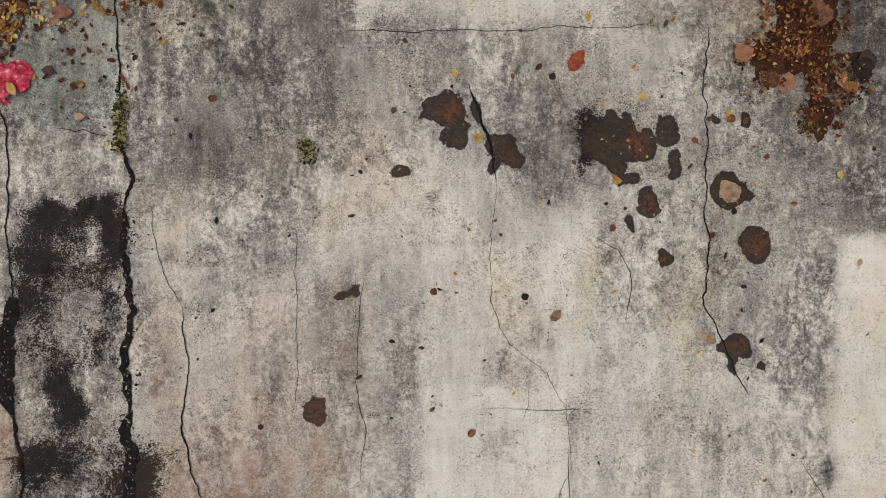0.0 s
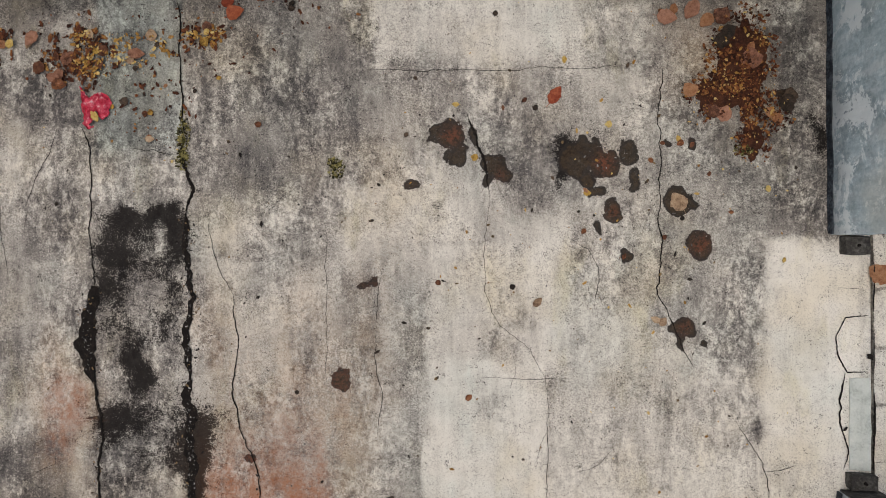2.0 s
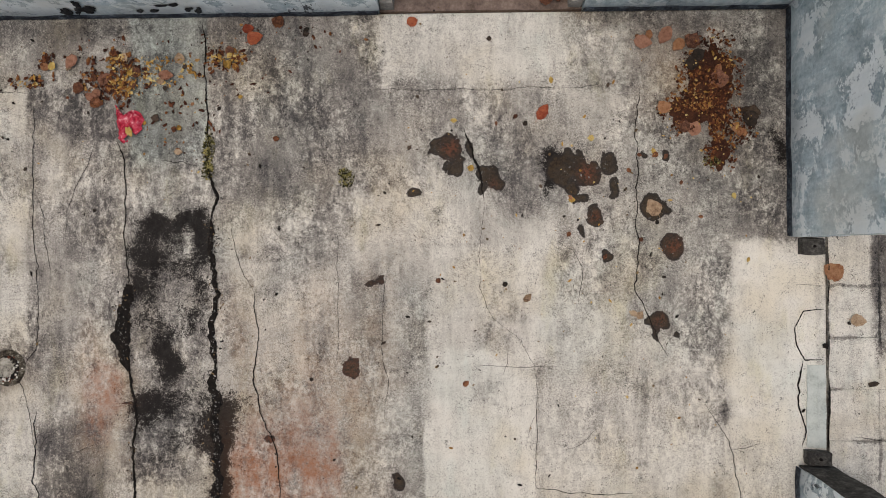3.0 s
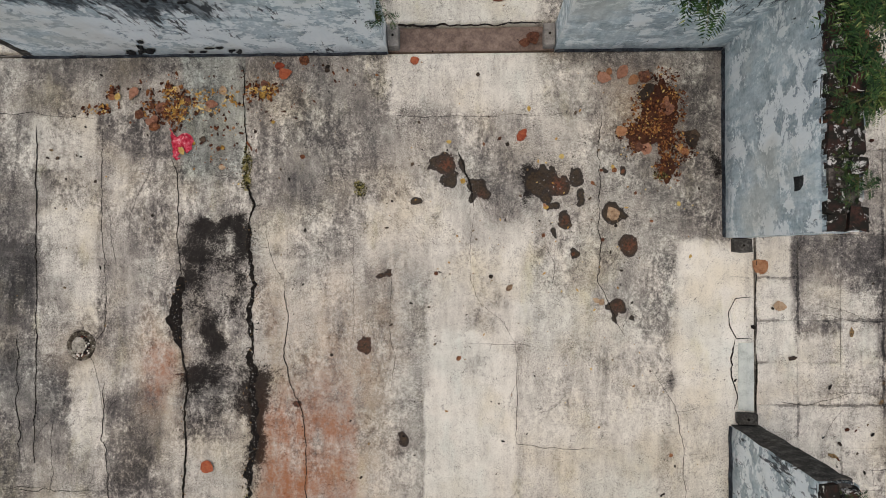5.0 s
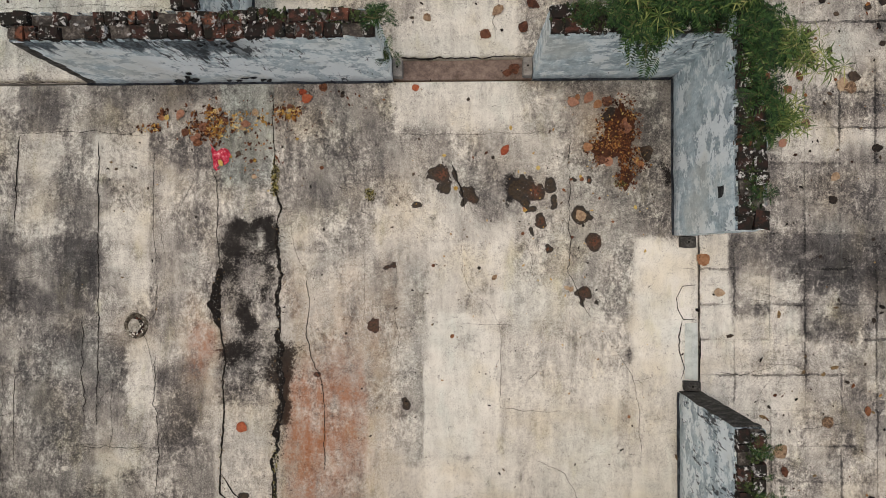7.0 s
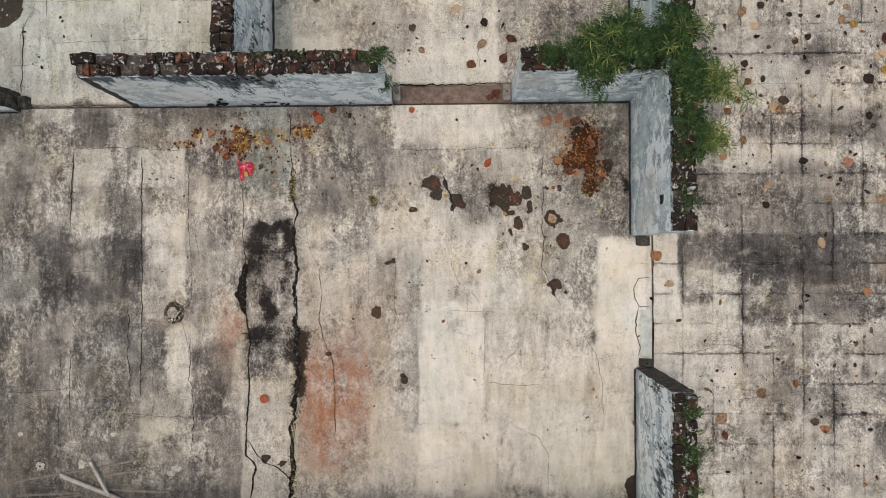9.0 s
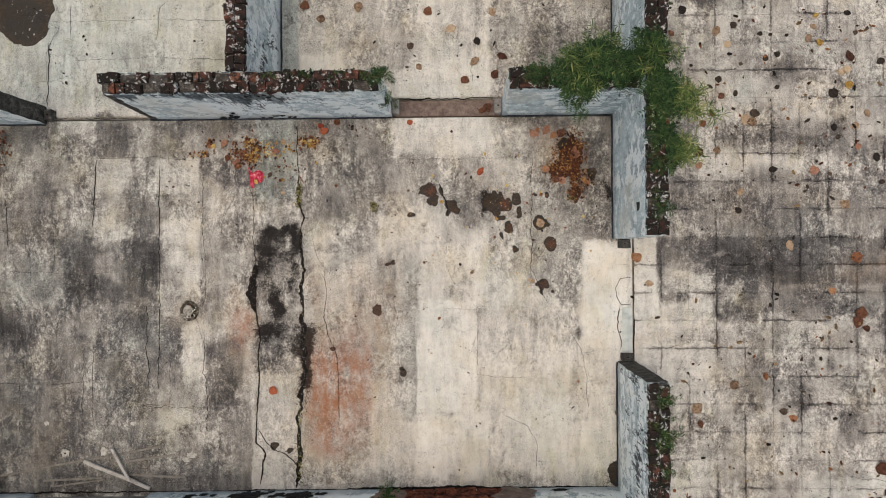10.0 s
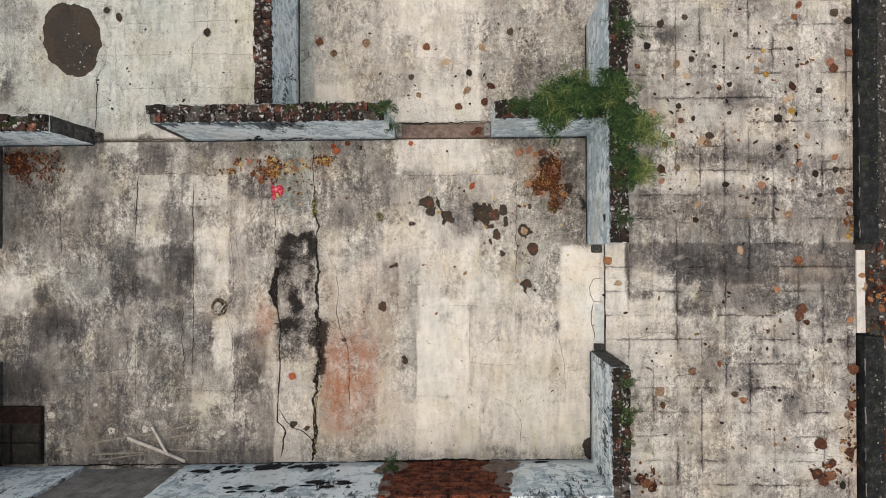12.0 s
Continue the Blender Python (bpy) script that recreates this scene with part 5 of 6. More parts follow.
def tile_mesh(x0, x1, y0, y1, z, n=10):
    """One cement tile in place, with a chamfered rim and the floor's wear on it."""
    verts, faces = [], []
    g = 0.003
    us = [0, g, 0.018] + [0.035 + (x1 - x0 - 0.07) * k / n for k in range(n + 1)] + [x1 - x0 - 0.018, x1 - x0 - g, x1 - x0]
    vs = [0, g, 0.018] + [0.035 + (y1 - y0 - 0.07) * k / n for k in range(n + 1)] + [y1 - y0 - 0.018, y1 - y0 - g, y1 - y0]
    for j, v in enumerate(vs):
        for i, u in enumerate(us):
            rim = i in (0, len(us) - 1) or j in (0, len(vs) - 1)
            verts.append((x0 + u, y0 + v, z - 0.0010 if rim else z + 0.001 * noise.noise(Vector((x0 + u, y0 + v, 0)) * 8)))
    w = len(us)
    for j in range(len(vs) - 1):
        for i in range(w - 1):
            faces.append((j * w + i, j * w + i + 1, (j + 1) * w + i + 1, (j + 1) * w + i))
    me = mesh_of("tile", verts, faces, TILE_CEMENT)
    co = np.array(verts)
    set_wear(me, co)
    return me


def east_tiles():
    rng = random.Random(5)
    xs = [1.998, 2.285] + [2.285 + 0.294 * k for k in range(1, 9)] + [5.025]
    ys = [0.045 + 0.297 * k for k in range(-12, 12)]
    for i in range(len(xs) - 1):
        for j in range(len(ys) - 1):
            a, b = rng.uniform(0.0, 0.0015), rng.uniform(0.0, 0.0015)
            part("tile", tile_mesh(xs[i] + a, xs[i + 1] - b, ys[j] + rng.uniform(0, 0.0015), ys[j + 1] - rng.uniform(0, 0.0015), rng.uniform(-0.002, 0.002)), floor_east)
    for y0, y1 in ((-5.4, ys[0]), (ys[-1], 5.2)):
        part("floor_slab", tile_mesh(1.998, 5.025, y0, y1, 0.0, 20), floor_east)


east_tiles()

# ---- stubs of the door frames ----


def frame_stub(x0, x1, y0, y1, h, mat, label):
    s = thing("door_frame_stub", rough_box("door_frame_stub", x0, x1, y0, y1, -0.02, h, mat, 0.04, 0.003), label, "door frame", "door frame stubs")
    bm = bmesh.new()
    bmesh.ops.create_cone(bm, cap_ends=True, segments=10, radius1=0.009, radius2=0.007, depth=0.012, matrix=Matrix.Translation(((x0 + x1) / 2, (y0 + y1) / 2, h + 0.004)))
    part("bolt", bm_mesh("bolt", bm, CRACK_DIRT), s, "rusty bolt")


frame_stub(-0.595, -0.505, 1.375, 1.535, 0.10, GREY_RENDER, "grey stub of a door frame beside the sill")
frame_stub(0.505, 0.590, 1.375, 1.535, 0.10, GREY_RENDER, "grey stub of a door frame beside the sill")
frame_stub(1.82, 1.955, -0.075, 0.028, 0.06, DARK_RENDER, "dark stub of a door frame at the passage")
frame_stub(1.845, 1.99, -1.274, -1.19, 0.06, DARK_RENDER, "dark stub of a door frame at the passage")
frame_stub(-4.40, -4.31, 1.35, 1.47, 0.09, DARK_RENDER, "black stub of a door frame at the wall's end")
thing("doorway_slab", rough_box("doorway_slab", 1.865, 1.985, -1.19, -0.70, -0.05, 0.012, mottled("pale_green_paint", [(0.25, (0.34, 0.37, 0.34)), (0.5, (0.52, 0.56, 0.52)), (0.8, (0.62, 0.65, 0.60))], 12, 90), 0.05, 0.003), "pale green painted strip of cement in the doorway", "sill", kind="structure")

# ---- dark block in the south-western corner ----


def corner_block():
    b = tagged(new("cistern_cover"), "dark low cement cistern cover with a rust-brown beam", "cistern cover")
    brown = mottled("rust_brown_wash", [(0.25, (0.006, 0.0045, 0.004)), (0.5, (0.016, 0.009, 0.007)), (0.8, (0.055, 0.027, 0.021))], 11)
    part("slab", rough_box("slab", -5.60, -5.08, -2.72, -1.99, -0.02, 0.055, mottled("dark_damp_cement", [(0.25, (0.008, 0.008, 0.007)), (0.5, (0.022, 0.022, 0.019)), (0.8, (0.06, 0.058, 0.05))], 7), 0.06, 0.004), b)
    part("beam", rough_box("beam", -5.60, -5.075, -2.20, -1.98, 0.05, 0.085, brown, 0.06, 0.004), b, "rust-brown beam")
    part("rail", rough_box("rail", -5.60, -5.09, -2.452, -2.428, 0.05, 0.075, CRACK_DIRT, 0.05, 0.003, 0.003), b, "thin black rail")
    part("rail", rough_box("rail", -5.475, -5.450, -2.70, -2.21, 0.05, 0.075, CRACK_DIRT, 0.05, 0.003, 0.003), b, "thin black rail")
    part("rail", rough_box("rail", -5.095, -5.070, -2.66, -2.21, 0.05, 0.080, CRACK_DIRT, 0.05, 0.003, 0.003), b, "thin black rail")


corner_block()

# ---- floor drain ----
def drain():
    d = tagged(new("floor_drain"), "round cement floor drain with a broken rim", "drain")
    d.matrix_basis = pose(-2.825, -0.74, 0.0) @ Matrix.Diagonal((1.08, 1.12, 1.0, 1.0))
    bm = bmesh.new()
    n = 40
    prof = [(0.060, -0.004), (0.066, 0.012), (0.078, 0.018), (0.092, 0.012), (0.102, -0.004)]
    rings = [[bm.verts.new((math.cos(a) * r * (1 + 0.07 * noise.noise(Vector((math.cos(a), math.sin(a), r)) * 2)), math.sin(a) * r, z * (0.75 + 0.5 * noise.noise(Vector((math.cos(a) * 2, math.sin(a) * 2, 4)))))) for a in (2 * math.pi * k / n for k in range(n))] for r, z in prof]
    for a, b in zip(rings, rings[1:]):
        for k in range(n):
            bm.faces.new((a[k], b[k], b[(k + 1) % n], a[(k + 1) % n]))
    part("rim", bm_mesh("rim", bm, mottled("drain_rim_cement", [(0.34, (0.014, 0.011, 0.008)), (0.52, (0.09, 0.075, 0.055)), (0.72, (0.42, 0.40, 0.34))], 22, 90)), d)
    bm = bmesh.new()
    bmesh.ops.create_circle(bm, cap_ends=True, segments=32, radius=0.068, matrix=Matrix.Translation((0, 0, 0.0045)))
    part("plug", bm_mesh("plug", bm, mottled("pale_plug_cement", [(0.3, (0.06, 0.055, 0.045)), (0.5, (0.34, 0.32, 0.27)), (0.9, (0.6, 0.57, 0.5))], 32, 120)), d, "pale mortar plug")
    verts, faces = [], []
    for k in range(41):
        a = -2.5 + 4.6 * k / 40
        w = 0.024 * math.sin(math.pi * k / 40) + 0.016 * noise.noise(Vector((k * 0.55, 2, 1))) + 0.006
        o = 0.070 + 0.008 * noise.noise(Vector((k * 0.5, 7, 1)))
        verts += [(math.cos(a) * o, math.sin(a) * o, 0.008), (math.cos(a) * (o - max(0.002, w)), math.sin(a) * (o - max(0.002, w)), 0.008)]
        if k:
            faces.append((2 * k - 2, 2 * k, 2 * k + 1, 2 * k - 1))
    part("gap", mesh_of("gap", verts, faces, CRACK_DIRT), d, "black open gap at the rim")
    rng = random.Random(8)
    for k in range(26):
        a, r = rng.uniform(-2.2, 1.6), 0.066 + rng.gauss(0, 0.010)
        bm = bmesh.new()
        bmesh.ops.create_icosphere(bm, subdivisions=1, radius=rng.uniform(0.003, 0.007), matrix=Matrix.Translation((math.cos(a) * r, math.sin(a) * r, 0.013)) @ Matrix.Diagonal((rng.uniform(0.7, 1.8), rng.uniform(0.7, 1.4), 0.7, 1)))
        part("crumb", bm_mesh("crumb", bm, WHITE_SILL if rng.random() < 0.6 else RED_BRICK), d)


drain()

# ---- splashes of lime ----
def splash(x, y, rx, ry, seed, label="dried white splash of lime on the cement floor"):
    rng = random.Random(seed)
    n, rows = 36, ((0.0, 0.005), (0.75, 0.0055), (1.0, 0.003))
    verts = [(x, y, 0.0055)]
    for s, z in rows[1:]:
        for k in range(n):
            t = 6.283 * k / n
            q = s * (1 + 0.45 * noise.noise(Vector((math.cos(t) * 2, math.sin(t) * 2, seed))) + 0.25 * noise.noise(Vector((math.cos(t) * 7, math.sin(t) * 7, seed))))
            verts.append((x + rx * q * math.cos(t), y + ry * q * math.sin(t), z))
    faces = [(0, 1 + k, 1 + (k + 1) % n) for k in range(n)]
    faces += [(1 + k, 1 + n + k, 1 + n + (k + 1) % n, 1 + (k + 1) % n) for k in range(n)]
    return thing("lime_splash", mesh_of("lime_splash", verts, faces, LIME), label, "splash", kind="structure")


LIME = mottled("dried_lime", [(0.30, (0.24, 0.22, 0.19)), (0.48, (0.46, 0.44, 0.39)), (0.75, (0.66, 0.64, 0.58))], 26, 110)
for k, (x, y, rx, ry) in enumerate(((-4.415, -1.973, 0.030, 0.022), (-3.449, -1.974, 0.034, 0.022), (-3.779, -2.281, 0.034, 0.050), (-2.80, -2.315, 0.055, 0.030), (-2.86, -2.365, 0.045, 0.026), (-4.985, -2.112, 0.050, 0.042))):
    splash(x, y, rx, ry, k)
bolt = splash(-4.208, -2.303, 0.046, 0.046, 9, "pale patch of lime round a black bolt hole")
part("hole", mesh_of("hole", [(-4.208 + 0.011 * math.cos(k * 0.5236), -2.303 + 0.011 * math.sin(k * 0.5236), 0.0075) for k in range(12)], [tuple(range(12))], CRACK_DIRT), bolt, "black bolt hole")

# ---- fallen wood ----


def stick(ax, ay, bx, by, w, t, mat, label, z=0.003, lift=0.0):
    l = math.hypot(bx - ax, by - ay)
    bm = box_bm(-l / 2, l / 2, -w / 2, w / 2, 0, t)
    for k in range(1, 12):
        bmesh.ops.bisect_plane(bm, geom=bm.verts[:] + bm.edges[:] + bm.faces[:], plane_co=(-l / 2 + l * k / 12, 0, 0), plane_no=(1, 0, 0))
    for v in bm.verts:
        v.co.y += w * 0.35 * noise.noise(Vector((v.co.x * 2.2, ax * 5, 0))) + w * 0.10 * noise.noise(v.co * 30)
        v.co.z += lift * (v.co.x / l + 0.5)
    bmesh.ops.bevel(bm, geom=bm.edges[:], offset=min(w, t) * 0.15, segments=1, affect="EDGES")
    thing("wooden_lath", bm_mesh("wooden_lath", bm, mat), label, "lath", "laths on the floor", at=pose((ax + bx) / 2, (ay + by) / 2, z, 0, 0, math.degrees(math.atan2(by - ay, bx - ax))))


WHITE_LATH, GREY_LATH = "short whitish broken lath lying on others", "long thin dusty lath lying on the cement floor"
stick(-4.93, -2.55, -3.14, -2.22, 0.020, 0.012, DULL_LATH, GREY_LATH)
stick(-3.65, -2.41, -2.99, -2.31, 0.021, 0.012, DULL_LATH, GREY_LATH)
stick(-4.45, -2.60, -3.79, -2.57, 0.021, 0.010, DULL_LATH, GREY_LATH)
stick(-3.54, -2.53, -2.87, -2.55, 0.022, 0.012, DULL_LATH, GREY_LATH)
stick(-4.34, -2.66, -3.75, -2.58, 0.017, 0.010, DULL_LATH, GREY_LATH, 0.015)
stick(-3.98, -2.37, -3.25, -2.67, 0.036, 0.028, LATH, WHITE_LATH, 0.020)
stick(-3.67, -2.24, -3.46, -2.58, 0.029, 0.026, LATH, WHITE_LATH, 0.030, 0.025)

# ---- dead leaves ----


def leaf_mesh(name, mat, k, length=0.1, wide=0.8):
    """A dead leaf with a midrib fold, a curled rim and a short stalk."""
    rng = random.Random(100 + k)
    n = 13
    curl, bend = rng.uniform(0.05, 0.22), rng.uniform(-0.12, 0.2)
    verts, faces = [], []
    for i in range(n + 1):
        s = i / n
        half = wide * 0.5 * math.sin(math.pi * s ** 0.80) ** 0.75 if 0 < s < 1 else 0.012
        half, other = (half * (1 + 0.22 * noise.noise(Vector((s * 4.5, k * 3.1 + q, q))) + 0.10 * rng.uniform(-1, 1)) for q in (0.0, 7.0))
        z = bend * (s - 0.5) ** 2 * 2
        verts += [((s - 0.5), half, z + curl * half * 1.4 + 0.05), ((s - 0.5), half * 0.5, z + curl * half * 0.35 + 0.05), ((s - 0.5), 0, z + 0.03), ((s - 0.5), -other * 0.5, z + curl * half * 0.35 + 0.05), ((s - 0.5) + rng.uniform(-.02, .02), -other, z + curl * half * 1.3 + 0.05)]
        if i:
            b = 5 * i
            faces += [(b - 5 + q, b + q, b + q + 1, b - 4 + q) for q in range(4)]
    b = len(verts)
    verts += [(-0.5, 0.012, 0.045), (-0.5, -0.012, 0.045), (-0.72, 0.05, 0.05), (-0.72, 0.035, 0.05)]
    faces.append((b, b + 1, b + 3, b + 2))
    verts = [(x * length, y * length, max(0.004, z * length)) for x, y, z in verts]
    return mesh_of(name, verts, faces, mat, True)


LEAF = {tone: [leaf_mesh("leaf", mat, 10 * i + k, 1.0, (0.92, 0.75, 0.62, 0.82)[k]) for k in range(4)] for i, (tone, mat) in enumerate(LEAF_MATS.items())}
LEAF_LABEL = {"orange": "orange-brown dead leaf lying flat", "brown": "reddish brown dead leaf", "tan": "pale tan dry leaf, slightly curled", "dark": "dark rotted leaf stuck to the floor",
              "yellow": "small yellow fallen leaf", "red": "round brick-red dead leaf on grey cement", "pink_brown": "pinkish brown dead leaf among litter"}
leaf_rng = random.Random(77)


def leaves(tone, places, size, group, z=0.003, spread=0.25, k=1.0):
    for x, y in places:
        if group == PILE:
            x, y = x + leaf_rng.uniform(-0.03, 0.03), y + leaf_rng.uniform(-0.05, 0.03)
        s = k * size * leaf_rng.uniform(1 - spread, 1 + spread)
        m = pose(x, y, z, leaf_rng.uniform(-7, 7), leaf_rng.uniform(-7, 7), leaf_rng.uniform(0, 360)) @ Matrix.Diagonal((s, s, s, 1))
        thing("leaf", LEAF[tone][leaf_rng.randrange(4)], LEAF_LABEL[tone], "leaf", group, at=m)


PILE = "leaves heaped by the wall"
PASS, ROOM, NORTH = "leaves in the passage", "leaves in the room", "leaves in the northern rooms"
leaves("dark", [(4.79, 2.85), (2.98, 2.83), (2.69, 2.75), (2.52, 2.48), (2.36, 1.74), (2.90, 1.73), (3.08, 1.58), (4.11, 1.57), (4.26, 2.42), (3.28, 1.36), (4.11, 1.20), (4.15, 1.10), (4.95, 2.75)], 0.12, PASS, k=0.82)
leaves("dark", [(4.93, 1.65), (3.10, 0.33), (4.79, 0.93), (3.56, -1.81), (4.85, -2.91), (3.47, 0.76), (4.6, 1.9), (3.6, 2.6), (3.4, 1.95)], 0.10, PASS, k=0.82)
leaves("dark", [(-0.39, 2.13), (0.84, 2.68), (0.33, 2.17), (-4.26, 3.03), (-4.10, 2.93), (-2.97, 2.72)], 0.105, NORTH, 0.008)
leaves("pink_brown", [(2.40, 2.23), (4.74, 2.25), (2.93, 1.55), (2.69, 0.81), (4.36, 1.0)], 0.13, PASS, k=0.7)
leaves("orange", [(4.31, 2.81), (2.73, 1.26), (4.79, 1.09), (4.34, -0.18), (4.08, -0.53), (3.38, -1.44), (3.66, -1.88), (2.02, -0.17), (2.83, 1.37)], 0.13, PASS, k=0.82)
leaves("orange", [(5.09, -0.36), (5.19, -0.65), (5.32, -0.76), (4.95, -0.9), (5.35, -0.2), (4.36, 2.95)], 0.12, PASS, k=0.82, z=0.014)
leaves("brown", [(4.96, 2.36), (4.28, 1.96), (4.78, 2.17), (2.68, 0.96), (4.85, 0.67), (4.96, 0.51), (4.34, -0.86), (4.38, -0.76), (4.59, -2.40), (4.62, -2.44), (4.93, -2.51)], 0.15, PASS, k=0.82)
leaves("brown", [(4.72, -2.65), (4.55, -2.77), (4.61, -2.86), (2.40, -2.85), (2.56, -2.96), (2.69, -1.95), (4.96, -1.95), (4.70, -2.80), (4.98, -1.5), (2.47, -2.9)], 0.145, PASS, k=0.82, z=0.006)
leaves("brown", [(-1.54, 2.58), (0.52, 1.81), (0.44, 1.45), (0.38, 1.42), (-0.2, 2.5), (0.2, 1.75), (0.6, 2.0)], 0.10, NORTH, 0.008)
leaves("tan", [(2.88, 2.24), (3.90, 2.28), (4.20, 1.79), (2.58, 1.64), (3.19, 1.30), (4.46, 1.35), (4.33, 1.22), (2.88, 0.97), (3.12, 0.52), (3.64, -0.05), (4.22, 0.39), (4.97, 0.33), (4.95, 0.15)], 0.135, PASS, k=0.82)
leaves("tan", [(2.16, -0.45), (4.93, -2.06), (4.75, -2.77), (4.85, -2.48), (4.25, 1.82), (3.25, 1.27), (5.12, -0.5), (5.3, -0.45), (3.85, 2.15), (3.0, 2.1)], 0.11, PASS, k=0.82, z=0.005)
leaves("tan", [(0.49, 2.49), (-0.96, 2.56), (0.04, 2.31), (-1.37, 2.44), (0.30, 1.95), (-0.3, 1.9)], 0.10, NORTH, 0.008)
leaves("yellow", [(3.96, 2.11), (4.27, 1.65), (4.94, 0.11), (3.93, 2.40), (4.99, 0.2)], 0.10, PASS, k=0.82, z=0.006)
leaves("dark", [(3.06, 2.31), (3.52, 1.99), (4.55, 0.88), (4.6, 0.62), (4.71, -1.15)], 0.085, PASS, z=0.005)
leaves("dark", [(4.34, 2.21), (3.34, 2.21), (3.45, 2.2), (3.62, 2.19), (3.14, 1.89), (3.52, 1.64), (3.08, 1.22)], 0.05, PASS, z=0.005)
leaves("brown", [(3.63, 1.3)], 0.05, PASS, z=0.005)
leaves("pink_brown", [(3.9, 0.75)], 0.085, PASS, z=0.005)
leaves("brown", [(4.43, -0.93)], 0.12, PASS, z=0.005)
leaves("tan", [(3.05, -1.53), (2.66, -1.78)], 0.12, PASS, z=0.005)
leaves("red", [(0.362, 0.765)], 0.105, ROOM, spread=0.01)
leaves("red", [(-0.40, 1.30), (5.45, -0.55), (5.40, -0.95)], 0.08, ROOM)
leaves("red", [(-1.897, -1.607)], 0.10, ROOM, spread=0.01)
leaves("orange", [(0.72, -0.08), (0.52, 0.265)], 0.045, ROOM, 0.006)
leaves("orange", [(-0.09, -0.82), (-1.71, 0.83), (-1.82, 0.68), (-1.21, 0.62), (1.01, 0.51), (0.86, 0.42), (0.51, 0.05), (1.27, 0.15), (-1.80, 0.55), (1.4, -1.5)], 0.034, ROOM)
leaves("tan", [(0.27, -0.32), (0.88, -0.41), (0.92, -0.42)], 0.062, ROOM, 0.006)
leaves("tan", [(1.0, 0.205)], 0.105, ROOM, 0.006, 0.02)
leaves("yellow", [(0.41, 0.95), (-1.42, 0.87), (0.64, 0.61), (-0.06, 0.44), (1.54, -0.10), (1.46, 0.27), (1.36, 0.83), (-0.16, 0.72), (1.0, 0.53), (-1.79, 0.69), (0.53, 0.25), (-2.0, 0.72)], 0.034, ROOM)
leaves("brown", [(0.09, 0.70), (0.93, 0.02), (0.92, 0.51), (1.07, 0.50), (0.20, 0.74), (1.16, 0.35), (1.3, 0.45), (-0.25, -0.22), (0.91, 1.2)], 0.036, ROOM)
leaves("dark", [(0.26, 0.70), (-0.37, 0.86), (-0.42, 0.56), (0.35, 0.33), (0.74, 0.92), (-1.55, 0.80), (-2.3, 0.2), (0.14, -0.24), (0.7, 0.12), (1.02, 0.12), (-2.72, 0.45), (-3.0, 0.62), (0.05, 1.2), (-1.0, -0.80)], 0.030, ROOM)
leaves("pink_brown", [(0.92, 1.165), (1.09, 1.173), (1.194, 1.193), (1.347, 0.974), (1.17, 0.65), (1.21, 0.66)], 0.095, PILE, 0.012)
leaves("orange", [(1.51, 0.66), (1.48, 0.70), (1.076, 0.836), (0.98, 1.18), (1.15, 1.14), (1.39, 1.05)], 0.080, PILE, 0.014)
leaves("dark", [(1.545, 0.748), (1.25, 1.10), (1.22, 1.06), (1.55, 0.70)], 0.095, PILE, 0.012)
leaves("brown", [(-2.39, 0.97), (-2.05, 0.96), (-2.23, 0.96), (-2.04, 1.03)], 0.072, PILE, 0.010, 0.1)
leaves("red", [(-1.36, 1.25), (-1.32, 1.24)], 0.085, PILE, 0.008)
leaves("pink_brown", [(-2.42, 1.12), (-2.28, 0.90), (-2.24, 0.99), (-1.88, 1.04), (-1.49, 1.17), (-2.26, 0.93)], 0.075, PILE, 0.012)
leaves("orange", [(-2.57, 1.10), (-2.31, 1.02), (-1.18, 1.28), (-2.30, 0.88)], 0.070, PILE, 0.013)
leaves("tan", [(-2.14, 1.13), (-2.43, 1.09), (-1.91, 1.00), (-1.80, 0.57), (-1.77, 1.12)], 0.058, PILE, 0.010)
leaves("yellow", [(-2.07, 1.00), (-2.12, 0.93), (-1.50, 1.10), (-1.46, 1.13), (-2.56, 1.07)], 0.045, PILE, 0.016)
leaves("dark", [(-1.91, 0.74), (-1.05, 1.27), (-1.02, 1.25), (-2.68, 1.0), (-1.86, 0.97), (-1.74, 1.03)], 0.042, PILE, 0.006)
leaves("brown", [(-5.45, 1.15), (-5.3, 1.12), (-5.38, 1.02), (-5.2, 1.15), (-5.5, 1.0), (-5.25, 1.05)], 0.06, PILE, 0.012)


